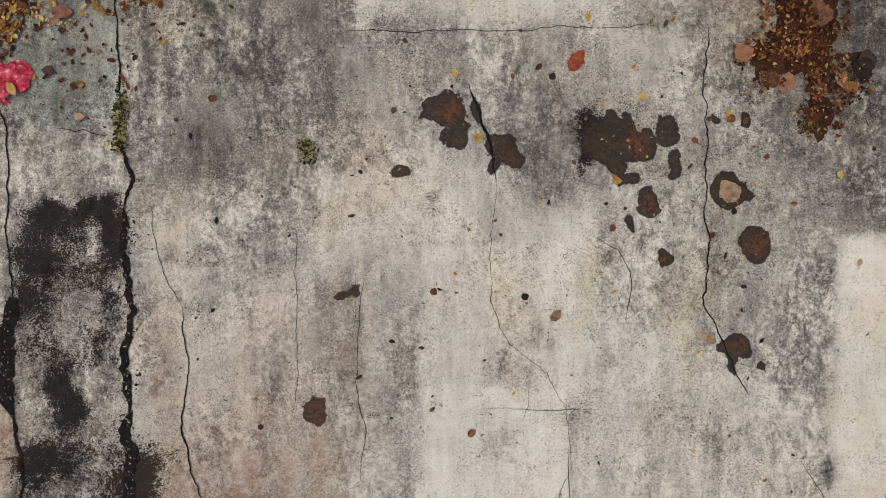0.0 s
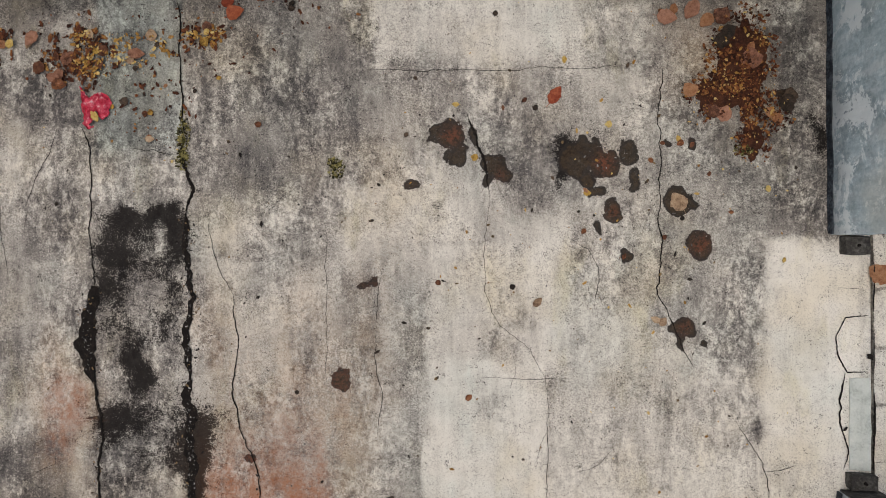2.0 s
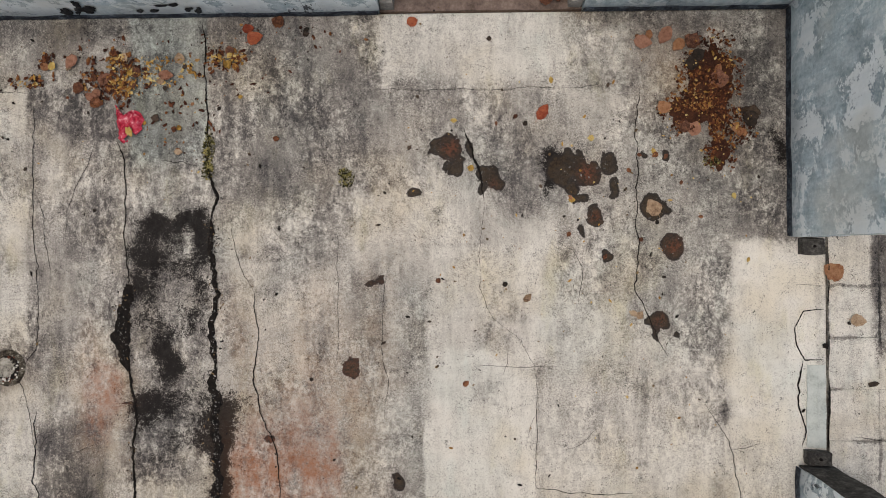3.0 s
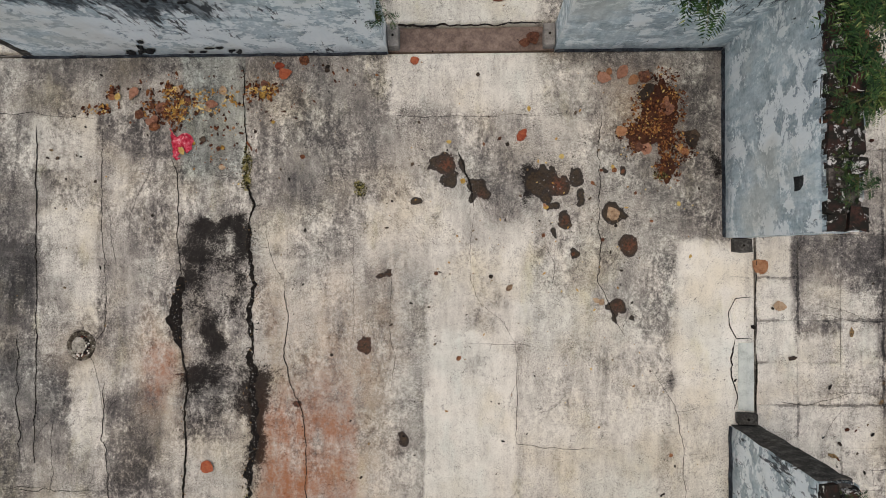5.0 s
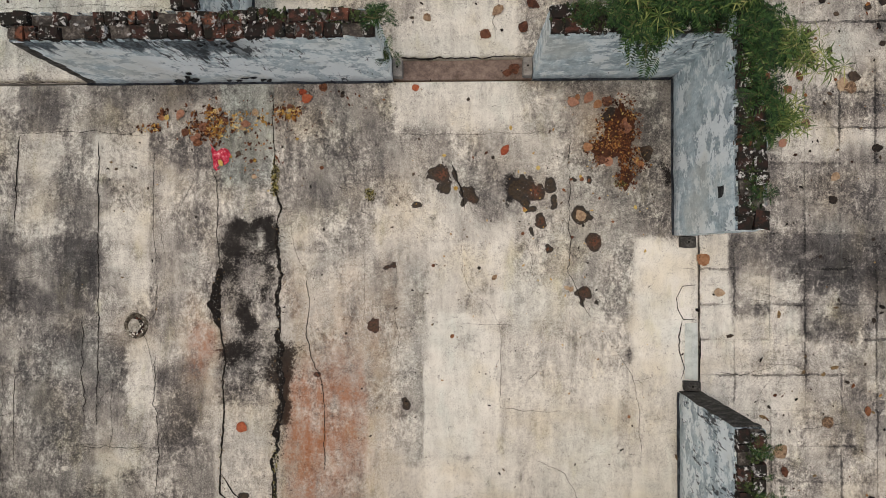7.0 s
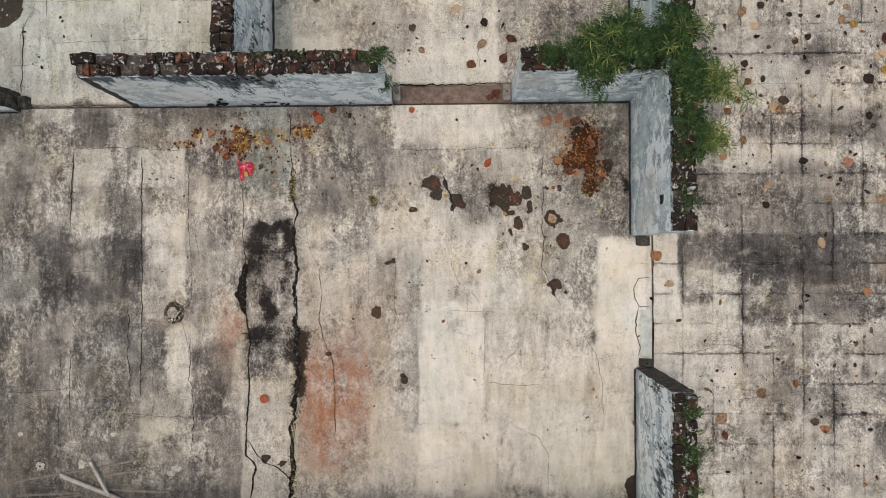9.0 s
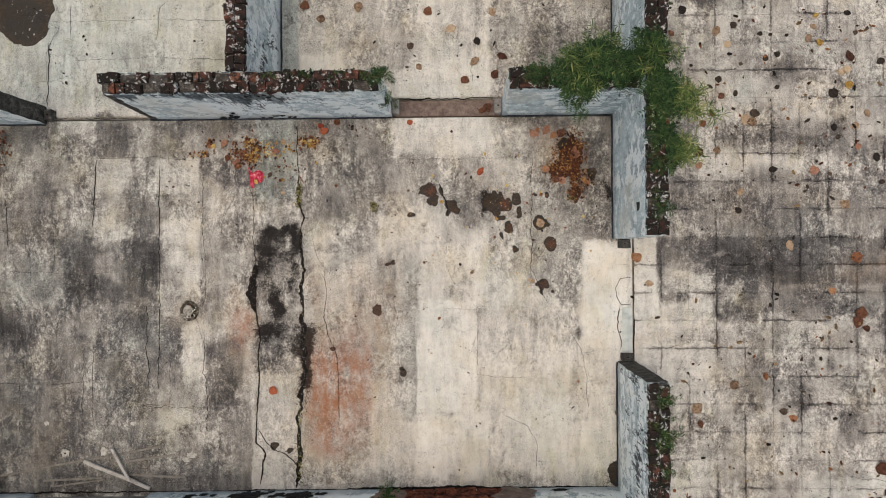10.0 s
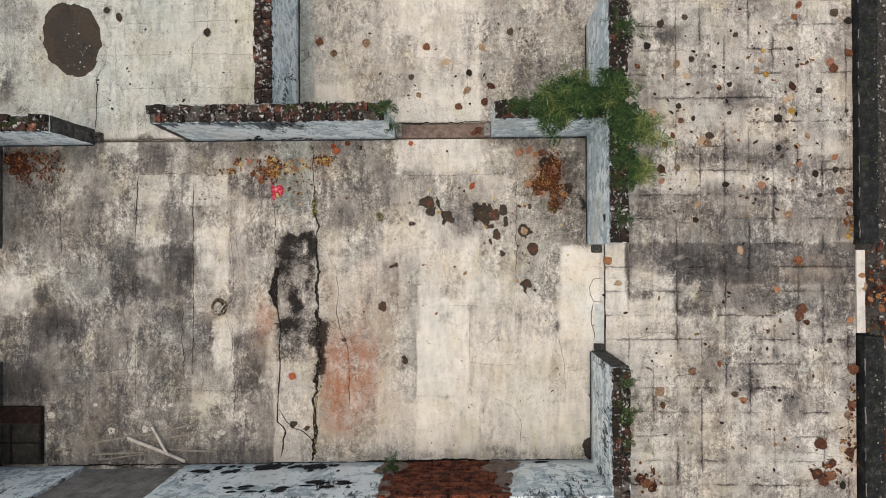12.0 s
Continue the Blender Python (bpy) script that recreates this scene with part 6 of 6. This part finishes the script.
def litter(name, spots, count, size, mat, label, category, seed, z=0.003, pile=0.02, gate=-0.18):
    """Crumbled leaves and grit strewn round some places: x, y and half widths of each."""
    rng = random.Random(seed)
    verts, faces = [], []
    total = sum(s[2] * s[3] for s in spots)
    for x, y, rx, ry in spots:
        for _ in range(int(count * rx * ry / total)):
            a, r = rng.uniform(0, 6.283), math.sqrt(rng.random()) * (1 + 0.25 * math.sin(5 * rng.random()))
            cx, cy = x + rx * r * math.cos(a), y + ry * r * math.sin(a)
            if noise.noise(Vector((cx, cy, seed)) * 9) < gate:
                continue
            s = size * rng.choice((0.35, 0.5, 0.7, 1.0, 1.5))
            t, h = rng.uniform(0, 6.283), z + rng.uniform(0, pile) * max(0.1, 1 - r)
            n, k = 5, len(verts)
            long = rng.uniform(1.0, 2.4)
            for q in range(n):
                b = 6.283 * q / n
                u, v = math.cos(b) * s * long * rng.uniform(0.7, 1.2) / 2, math.sin(b) * s * rng.uniform(0.7, 1.2) / 2
                verts.append((cx + u * math.cos(t) - v * math.sin(t), cy + u * math.sin(t) + v * math.cos(t), h + rng.uniform(0, 0.35) * s))
            verts.append((cx, cy, h + 0.3 * s))
            faces += [(k + q, k + (q + 1) % n, k + n) for q in range(n)]
    return thing(name, mesh_of(name, verts, faces, mat), label, category, kind="stuff")


def mat_of_leaves(name, x, y, rx, ry, seed, label):
    """A thin rotted mat, lumpy and ragged."""
    verts, faces = [], []
    n, rings = 56, 9
    for j in range(rings + 1):
        s = j / rings
        for k in range(n):
            a = 6.283 * k / n
            rag = 1 + 0.5 * noise.noise(Vector((math.cos(a) * 1.6, math.sin(a) * 1.6, seed))) + 0.22 * noise.noise(Vector((math.cos(a) * 6, math.sin(a) * 6, seed)))
            px, py = x + rx * s * rag * math.cos(a), y + ry * s * rag * math.sin(a)
            verts.append((px, py, -0.002 + (1 - s ** 3) * (0.012 + 0.012 * noise.noise(Vector((px, py, 0)) * 22))))
            if j:
                b, c = j * n + k, j * n + (k + 1) % n
                faces.append((b - n, b, c, c - n))
    return thing(name, mesh_of(name, verts, faces, WET_LITTER, True), label, "leaf litter", kind="stuff")


mat_of_leaves("leaf_mat", 1.33, 0.93, 0.14, 0.22, 3, "rotted red-brown leaf mat in the room's corner")
mat_of_leaves("leaf_mat", 1.20, 0.77, 0.12, 0.11, 4, "rotted red-brown leaf mat in the room's corner")
mat_of_leaves("leaf_mat", 1.38, 0.52, 0.06, 0.10, 5, "rotted red-brown leaf mat in the room's corner")
mat_of_leaves("leaf_mat", -5.42, 1.10, 0.18, 0.14, 6, "rotted brown leaf mat by the western wall")
litter("leaf_litter", [(1.33, 0.92, 0.17, 0.27), (1.20, 0.75, 0.15, 0.13), (1.38, 0.52, 0.08, 0.12), (1.45, 0.66, 0.12, 0.10)], 2600, 0.011, LITTER, "heap of crumbled red-brown leaves by the wall", "leaf litter", 1, 0.010, 0.016)
litter("leaf_litter", [(-2.18, 0.98, 0.17, 0.15), (-2.14, 1.14, 0.05, 0.06), (-1.50, 1.09, 0.11, 0.06), (-2.57, 1.09, 0.07, 0.05), (-2.71, 0.97, 0.09, 0.04), (-1.64, 1.02, 0.05, 0.03)], 1150, 0.015, LITTER, "strewn dead leaves along the wall", "leaf litter", 2, 0.004, 0.02)
litter("leaf_litter", [(-2.0, 1.02, 0.75, 0.20), (-1.2, 1.2, 0.5, 0.10), (-1.8, 0.7, 0.25, 0.22)], 360, 0.013, LITTER, "dead leaf bits scattered along the wall", "leaf litter", 23, 0.004, 0.004)
litter("leaf_litter", [(-5.42, 1.10, 0.22, 0.16), (-5.2, 1.05, 0.35, 0.22)], 900, 0.018, LITTER, "heap of dead leaves in the corner", "leaf litter", 3, 0.008, 0.02)
litter("leaf_litter", [(4.93, -2.45, 0.10, 0.35), (4.97, -1.9, 0.05, 0.25), (4.96, 0.4, 0.05, 0.3), (4.65, -2.75, 0.18, 0.15), (2.5, -2.85, 0.15, 0.2), (2.2, -2.2, 0.1, 0.3)], 420, 0.026, LITTER, "crumbled leaves along the kerb", "leaf litter", 4, 0.004, 0.01)
litter("leaf_crumbs", [(1.33, 0.90, 0.15, 0.25), (1.20, 0.75, 0.14, 0.12), (1.38, 0.52, 0.08, 0.12), (1.45, 0.66, 0.12, 0.10)], 230, 0.009, GOLD, "golden leaf crumbs on the rotted mat", "leaf litter", 21, 0.020, 0.012)
litter("leaf_crumbs", [(-2.12, 0.98, 0.09, 0.15), (-1.49, 1.09, 0.10, 0.05), (-2.70, 0.96, 0.08, 0.03), (-1.9, 1.02, 0.2, 0.08)], 420, 0.012, GOLD, "golden leaf crumbs along the wall", "leaf litter", 22, 0.012, 0.02)
litter("crumbs", [(0.2, 0.5, 1.6, 0.8), (0.2, -0.9, 1.6, 1.5), (-2.4, 0.3, 1.2, 1.0), (1.2, 0.4, 0.5, 0.6)], 420, 0.011, CHIP, "dark crumbs of bark and soil strewn on the floor", "debris", 5, 0.004, 0.0)
litter("crumbs", [(3.5, 1.6, 1.5, 1.5), (3.5, -1.6, 1.5, 1.5)], 420, 0.024, CHIP, "dark crumbs and leaf bits strewn on the tiles", "debris", 6, 0.004, 0.0)
litter("crumbs", [(-0.2, 2.3, 1.4, 0.8), (-3.4, 2.4, 1.5, 0.9)], 160, 0.020, CHIP, "dark crumbs strewn on the cement", "debris", 7, 0.008, 0.0)
litter("leaf_crumbs", [(-0.17, 0.52, 0.10, 0.11), (0.05, 0.37, 0.06, 0.08), (0.60, 0.43, 0.13, 0.09), (0.65, 0.16, 0.05, 0.06), (1.11, -0.02, 0.06, 0.07), (1.0, 0.21, 0.08, 0.06)], 130, 0.006, PEBBLE, "pale crumbs on the damp leaf stains", "debris", 13, 0.004, 0.0)
litter("crumbs", [(-1.60, 0.0, 0.05, 0.25), (-1.57, -0.5, 0.055, 0.3), (-1.56, -1.1, 0.085, 0.35), (-1.59, -1.7, 0.07, 0.35), (-1.62, -2.35, 0.06, 0.3), (-2.12, -0.5, 0.075, 0.28), (-2.07, -1.1, 0.035, 0.4), (-2.07, -1.9, 0.03, 0.4)], 900, 0.007, CHIP, "dark crumbs along the edges of the cracks", "debris", 41, 0.003, 0.0, gate=-0.05)
litter("leaf_bits", [(3.6, 1.6, 1.3, 1.3), (4.2, 1.0, 0.7, 0.9), (4.9, 0.5, 0.1, 0.6), (3.6, -1.9, 1.2, 1.0)], 330, 0.020, LITTER, "small brown leaf bits strewn on the tiles", "leaf litter", 42, 0.004, 0.004, gate=-0.05)
litter("crack_grit", [(-1.57, -0.9, 0.03, 0.2), (-1.56, -1.3, 0.035, 0.3), (-1.60, -1.9, 0.03, 0.4), (-1.62, -2.4, 0.03, 0.25), (-1.58, -0.1, 0.02, 0.3)], 170, 0.006, PEBBLE, "grit lying in the wide crack", "grit", 8, 0.005, 0.003)
litter("moss", [(-1.612, 0.55, 0.032, 0.13), (-0.795, 0.393, 0.04, 0.058), (-1.62, 0.43, 0.036, 0.045), (1.33, 0.47, 0.05, 0.03)], 900, 0.008, MOSS, "dry yellow-green moss cushions on the floor", "moss", 9, 0.003, 0.014, gate=-1.0)
litter("moss", [(-1.61, -1.95, 0.022, 0.2), (-1.61, -2.4, 0.03, 0.25)], 260, 0.010, MOSS, "green moss growing in the wide crack", "moss", 55, 0.004, 0.008, gate=-0.1)
litter("moss", [(5.15, 2.0, 0.09, 1.4), (5.19, -2.3, 0.09, 1.2), (5.12, -1.3, 0.05, 0.2)], 420, 0.018, WALL_MOSS, "dark moss and grit on the kerb", "moss", 14, 0.118, 0.012)
litter("grit", [(5.22, 1.6, 0.05, 1.5), (5.22, -2.2, 0.05, 1.1)], 240, 0.012, PEBBLE, "pale grit on the kerb", "grit", 15, 0.12, 0.01)
litter("gravel", [(5.75, 1.5, 0.55, 2.2), (5.75, -1.6, 0.5, 1.6)], 5200, 0.022, PEBBLE, "dark gravel beside the kerb", "gravel", 10, -0.15, 0.02)
litter("leaf_litter", [(5.45, -0.6, 0.25, 0.6), (5.6, -2.5, 0.3, 0.4)], 260, 0.045, LITTER, "dead leaves on the gravel", "leaf litter", 11, -0.14, 0.02)

# ---- pink scrap ----


def pink_scrap():
    rng = random.Random(4)
    verts, faces = [], []
    n = 18
    for j in range(n + 1):
        for i in range(n + 1):
            u, v = i / n - 0.5, j / n - 0.5
            edge = 1 + 0.28 * noise.noise(Vector((u * 4, v * 4, 2)))
            z = 0.018 + 0.050 * abs(noise.noise(Vector((u * 7, v * 3, 0)))) + 0.016 * noise.noise(Vector((u * 14, v * 14, 5)))
            if max(abs(u), abs(v)) > 0.42:
                z *= 0.35
            verts.append((u * 0.175 * edge * (0.80 + 0.65 * v) + 0.03 * (0.5 - v), v * 0.175 * edge + 0.02 * math.sin(u * 9), max(0.004, z)))
    for j in range(n):
        for i in range(n):
            u, v = (i + 0.5) / n - 0.5, (j + 0.5) / n - 0.5
            if v < -0.1 and u > 0.05 + 0.15 * math.sin(v * 20):
                continue
            a = j * (n + 1) + i
            faces.append((a, a + 1, a + n + 2, a + n + 1))
    s = thing("plastic_scrap", mesh_of("plastic_scrap", verts, faces, PINK, True), "crumpled bright pink plastic scrap beside dead leaves", "plastic scrap", at=pose(-2.108, 0.70, 0.002, 0, 0, -15))
    return s


pink_scrap()
leaves("yellow", [(-2.085, 0.675), (-2.075, 0.66)], 0.05, ROOM, 0.03)

# ---- plants on the walls ----


def shrub(x, y, z, reach, sprays, seed, label, lean=(0, 0), droop=0.3, leaf=0.07, slim=0.10, green=LEAVES):
    """A wild shrub: thin stems that carry feathery compound leaves, or stars of narrow blades where it is pale."""
    feathery = green is LEAVES
    rng = random.Random(seed)
    p = tagged(new("shrub"), label, "shrub")
    p.matrix_basis = pose(x, y, z)
    sv, sf, lv, lf = [], [], [], []

    def tube(a, b, r0, r1):
        k = len(sv)
        d = (b - a).normalized()
        e1 = d.orthogonal().normalized()
        e2 = d.cross(e1)
        for c, r in ((a, r0), (b, r1)):
            for q in range(5):
                t = 6.283 * q / 5
                sv.append(tuple(c + (e1 * math.cos(t) + e2 * math.sin(t)) * r))
        for q in range(5):
            sf.append((k + q, k + (q + 1) % 5, k + 5 + (q + 1) % 5, k + 5 + q))

    def leaflet(base, d, l, w, up):
        k = len(lv)
        side = d.cross(up).normalized() * w
        mid = base + d * l * 0.45 + up * l * 0.06
        tip = base + d * l - up * l * 0.10
        for c in (base, mid + side, tip, mid - side, mid - up * w * 0.35):
            lv.append(tuple(c))
        lf.extend([(k, k + 1, k + 4), (k + 1, k + 2, k + 4), (k + 2, k + 3, k + 4), (k + 3, k, k + 4)])

    leaf *= 0.74
    sprays = int(sprays * 1.15)
    stems = max(5, sprays // 9)
    for s in range(stems):
        a = rng.uniform(0, 6.283)
        r = reach * math.sqrt(rng.random())
        top = Vector((r * math.cos(a) + lean[0] * rng.uniform(0.3, 1), r * math.sin(a) + lean[1] * rng.uniform(0.3, 1), reach * rng.uniform(0.5, 1.15) - droop * r))
        mid = top * 0.5 + Vector((0, 0, reach * 0.22))
        root = Vector((rng.uniform(-.04, .04), rng.uniform(-.04, .04), -0.02))
        tube(root, mid, 0.006, 0.004)
        tube(mid, top, 0.004, 0.002)
        for q in range(max(2, sprays // stems)):
            f = rng.uniform(0.25, 1.0)
            c = (root.lerp(mid, f * 2) if f < 0.5 else mid.lerp(top, f * 2 - 1)) + Vector((rng.gauss(0, .035), rng.gauss(0, .035), rng.gauss(0, .03)))
            turn = rng.uniform(0, 6.283)
            if feathery:
                # one compound leaf: pairs of small leaflets along an arching rib
                way = Vector((math.cos(turn), math.sin(turn), rng.uniform(-0.1, 0.45))).normalized()
                side = way.cross(Vector((0, 0, 1))).normalized()
                up = side.cross(way)
                length, pairs = leaf * rng.uniform(1.5, 2.7), rng.randrange(6, 11)
                sag = rng.uniform(0.25, 0.7)
                for w in range(pairs + 1):
                    f = (w + 0.6) / (pairs + 0.6)
                    base = c + way * length * f - Vector((0, 0, sag * length * f * f))
                    l = leaf * 0.72 * math.sin(0.45 + 2.3 * f) * rng.uniform(0.8, 1.2)
                    for sgn in ((-1, 1) if w < pairs else (0,)):
                        d = (way * (0.55 if sgn else 1.0) + side * sgn - Vector((0, 0, rng.uniform(0.0, 0.4)))).normalized()
                        leaflet(base, d, l, l * 0.115 * rng.uniform(0.8, 1.3), up)
                tube(c, c + way * length * 0.55 - Vector((0, 0, sag * length * 0.3)), 0.0016, 0.0010)
                continue
            n = rng.randrange(6, 11)
            tilt = Euler((rng.uniform(-.6, .6), rng.uniform(-.6, .6), 0)).to_matrix()
            for w in range(n):
                t = turn + 6.283 * w / n + rng.uniform(-.2, .2)
                d = tilt @ Vector((math.cos(t), math.sin(t), rng.uniform(-.45, .25))).normalized()
                l = leaf * rng.uniform(0.55, 1.25)
                leaflet(c, d, l, l * slim * rng.uniform(0.7, 1.2), tilt @ Vector((0, 0, 1)))
    tagged(part("branchwork", mesh_of("branchwork", sv, sf, STEM), p), kind="stuff")
    tagged(part("foliage", mesh_of("foliage", lv, lf, green), p), kind="stuff")
    return p


SHRUB = "bushy green wild shrub rooted in the top of the wall"
PALE_WEED = "yellowish green feathery weed growing out of the wall"
SPRAWL = "green weed sprawling over the edge of the wall"
shrub(0.80, 1.47, H, 0.08, 40, 1, SPRAWL, (0.03, 0.03), leaf=0.045)
shrub(1.98, 0.76, HE * 0.92, 0.09, 26, 31, SPRAWL, (0.06, -0.04), 0.9, 0.07)
shrub(1.99, 1.18, HE * 0.95, 0.20, 55, 32, PALE_WEED, (0.30, 0.0), 0.7, 0.15, 0.045, PALE_LEAVES)
shrub(1.99, 0.78, HE * 0.9, 0.16, 40, 33, PALE_WEED, (0.26, -0.05), 0.7, 0.14, 0.045, PALE_LEAVES)
shrub(1.05, 1.50, H, 0.18, 110, 2, SHRUB, (0.0, 0.05))
shrub(1.22, 1.42, H, 0.19, 110, 3, SHRUB, (0.05, -0.14), 0.7, 0.10)
shrub(1.40, 1.53, H, 0.20, 130, 4, SHRUB, (0.0, 0.07), leaf=0.10)
shrub(1.62, 1.54, H, 0.18, 110, 5, SHRUB, (0.0, -0.03), leaf=0.09)
shrub(1.78, 1.58, HE, 0.15, 95, 6, SHRUB, (0.0, 0.03), leaf=0.09)
shrub(1.46, 1.56, H * 0.8, 0.17, 70, 7, PALE_WEED, (0.0, 0.42), leaf=0.11, slim=0.06, green=PALE_LEAVES)
shrub(1.18, 1.56, H * 0.75, 0.14, 45, 22, PALE_WEED, (-0.05, 0.28), 0.8, 0.10, 0.05, PALE_LEAVES)
shrub(1.18, 1.46, H, 0.22, 26, 23, PALE_WEED, (-0.02, 0.0), 0.2, 0.16, 0.045, PALE_LEAVES)
shrub(1.80, 1.58, HE, 0.18, 20, 24, PALE_WEED, (0.02, 0.0), 0.2, 0.15, 0.045, PALE_LEAVES)
shrub(1.89, 1.36, HE, 0.13, 70, 8, SHRUB, (0.02, -0.05), leaf=0.09)
shrub(1.91, 1.17, HE, 0.105, 66, 9, SPRAWL, (0.06, -0.03), 0.8, 0.09)
shrub(1.965, 1.36, HE * 0.70, 0.15, 48, 10, PALE_WEED, (0.40, 0.0), 0.9, 0.14, 0.06, PALE_LEAVES)
shrub(1.91, 0.93, HE, 0.09, 52, 11, SPRAWL, (0.03, -0.05), 0.6, 0.085)
shrub(1.965, 0.94, HE * 0.70, 0.12, 36, 12, PALE_WEED, (0.36, -0.1), 0.9, 0.13, 0.055, PALE_LEAVES)
shrub(1.90, 0.68, HE, 0.07, 24, 13, SPRAWL, (0.02, -0.05), 0.5, 0.06)
shrub(1.90, 0.28, HE, 0.06, 18, 14, SPRAWL, (0.0, 0.0), 0.5, 0.05)
shrub(-0.62, 1.46, H, 0.07, 34, 15, SPRAWL, (0.07, -0.02), 1.2, 0.06)
shrub(-0.592, 1.40, H * 0.55, 0.06, 20, 16, SPRAWL, (0.02, 0.0), 1.2, 0.05)
shrub(1.98, -1.42, H, 0.06, 22, 17, SPRAWL, (0.05, 0.0), 1.0, 0.05)
shrub(1.97, -1.75, H, 0.08, 34, 18, SPRAWL, (0.02, 0.0), 0.6, 0.05)
shrub(1.96, -2.05, H, 0.07, 24, 19, SPRAWL, (0.02, 0.0), 0.6, 0.045)
shrub(1.90, 2.25, HE, 0.12, 40, 20, SPRAWL, (0.03, 0.0), 0.6, 0.06)
shrub(-0.62, -2.668, 0.35, 0.08, 40, 21, "small dark weed growing from the wall's foot", (-0.03, 0.05), 0.6, 0.05)
litter("moss", [(-0.9, 1.50, 0.3, 0.05), (-1.3, 1.51, 0.3, 0.04), (0.85, 1.48, 0.22, 0.08), (1.90, -1.8, 0.08, 0.4)], 1500, 0.016,
       WALL_MOSS, "dark green moss on the wall tops", "moss", 12, H - 0.015, 0.03)
litter("moss", [(1.88, 0.55, 0.07, 0.35), (1.93, 2.2, 0.06, 0.5)], 800, 0.016, WALL_MOSS, "dark green moss on the eastern wall top", "moss", 16, HE - 0.015, 0.03)
litter("moss", [(-4.8, 1.42, 0.25, 0.06)], 300, 0.016, WALL_MOSS, "dark green moss on the lower wall top", "moss", 17, 0.935, 0.03)
litter("grit", [(1.87, 0.4, 0.075, 0.4), (1.88, 2.3, 0.07, 0.5)], 180, 0.012, PEBBLE, "pale crumbs of mortar on the eastern wall top", "grit", 32, HE + 0.002, 0.012)
litter("grit", [(-1.9, 1.455, 1.3, 0.075), (1.905, -1.9, 0.075, 0.6), (-1.9, 2.3, 0.075, 0.8)], 700, 0.015,
       PEBBLE, "pale crumbs of mortar on the wall tops", "grit", 31, H + 0.002, 0.012)
litter("leaf_bits", [(0.4, 0.5, 1.2, 0.75), (0.6, -0.6, 1.0, 0.9), (-2.0, 0.6, 0.6, 0.5), (1.2, 0.4, 0.5, 0.6)], 120, 0.010, GOLD, "tiny yellow leaf bits strewn on the floor", "leaf litter", 33, 0.004, 0.0, gate=-1.0)
litter("grit", [(0.4, 0.3, 1.3, 0.9), (-1.8, 0.0, 0.6, 1.2), (-0.9, -0.8, 0.8, 0.8)], 420, 0.0045, PEBBLE, "pale grit strewn on the floor", "grit", 34, 0.004, 0.0, gate=-1.0)
litter("grit", [(-4.70, 2.55, 0.28, 0.36)], 60, 0.013, PEBBLE, "pale bits lying on the large damp stain", "grit", 51, 0.006, 0.0, gate=-1.0)
crack([(-4.78, 3.12), (-4.76, 2.98)], 0.008, seed=52, z=0.006)
litter("grit", [(-1.57, -1.25, 0.022, 0.5), (-1.585, -0.3, 0.014, 0.4), (-2.13, -0.5, 0.024, 0.2), (-1.61, -2.1, 0.02, 0.45)], 330, 0.006, PEBBLE, "pale grit lodged in the wide floor cracks", "grit", 57, 0.006, 0.0, gate=-1.0)
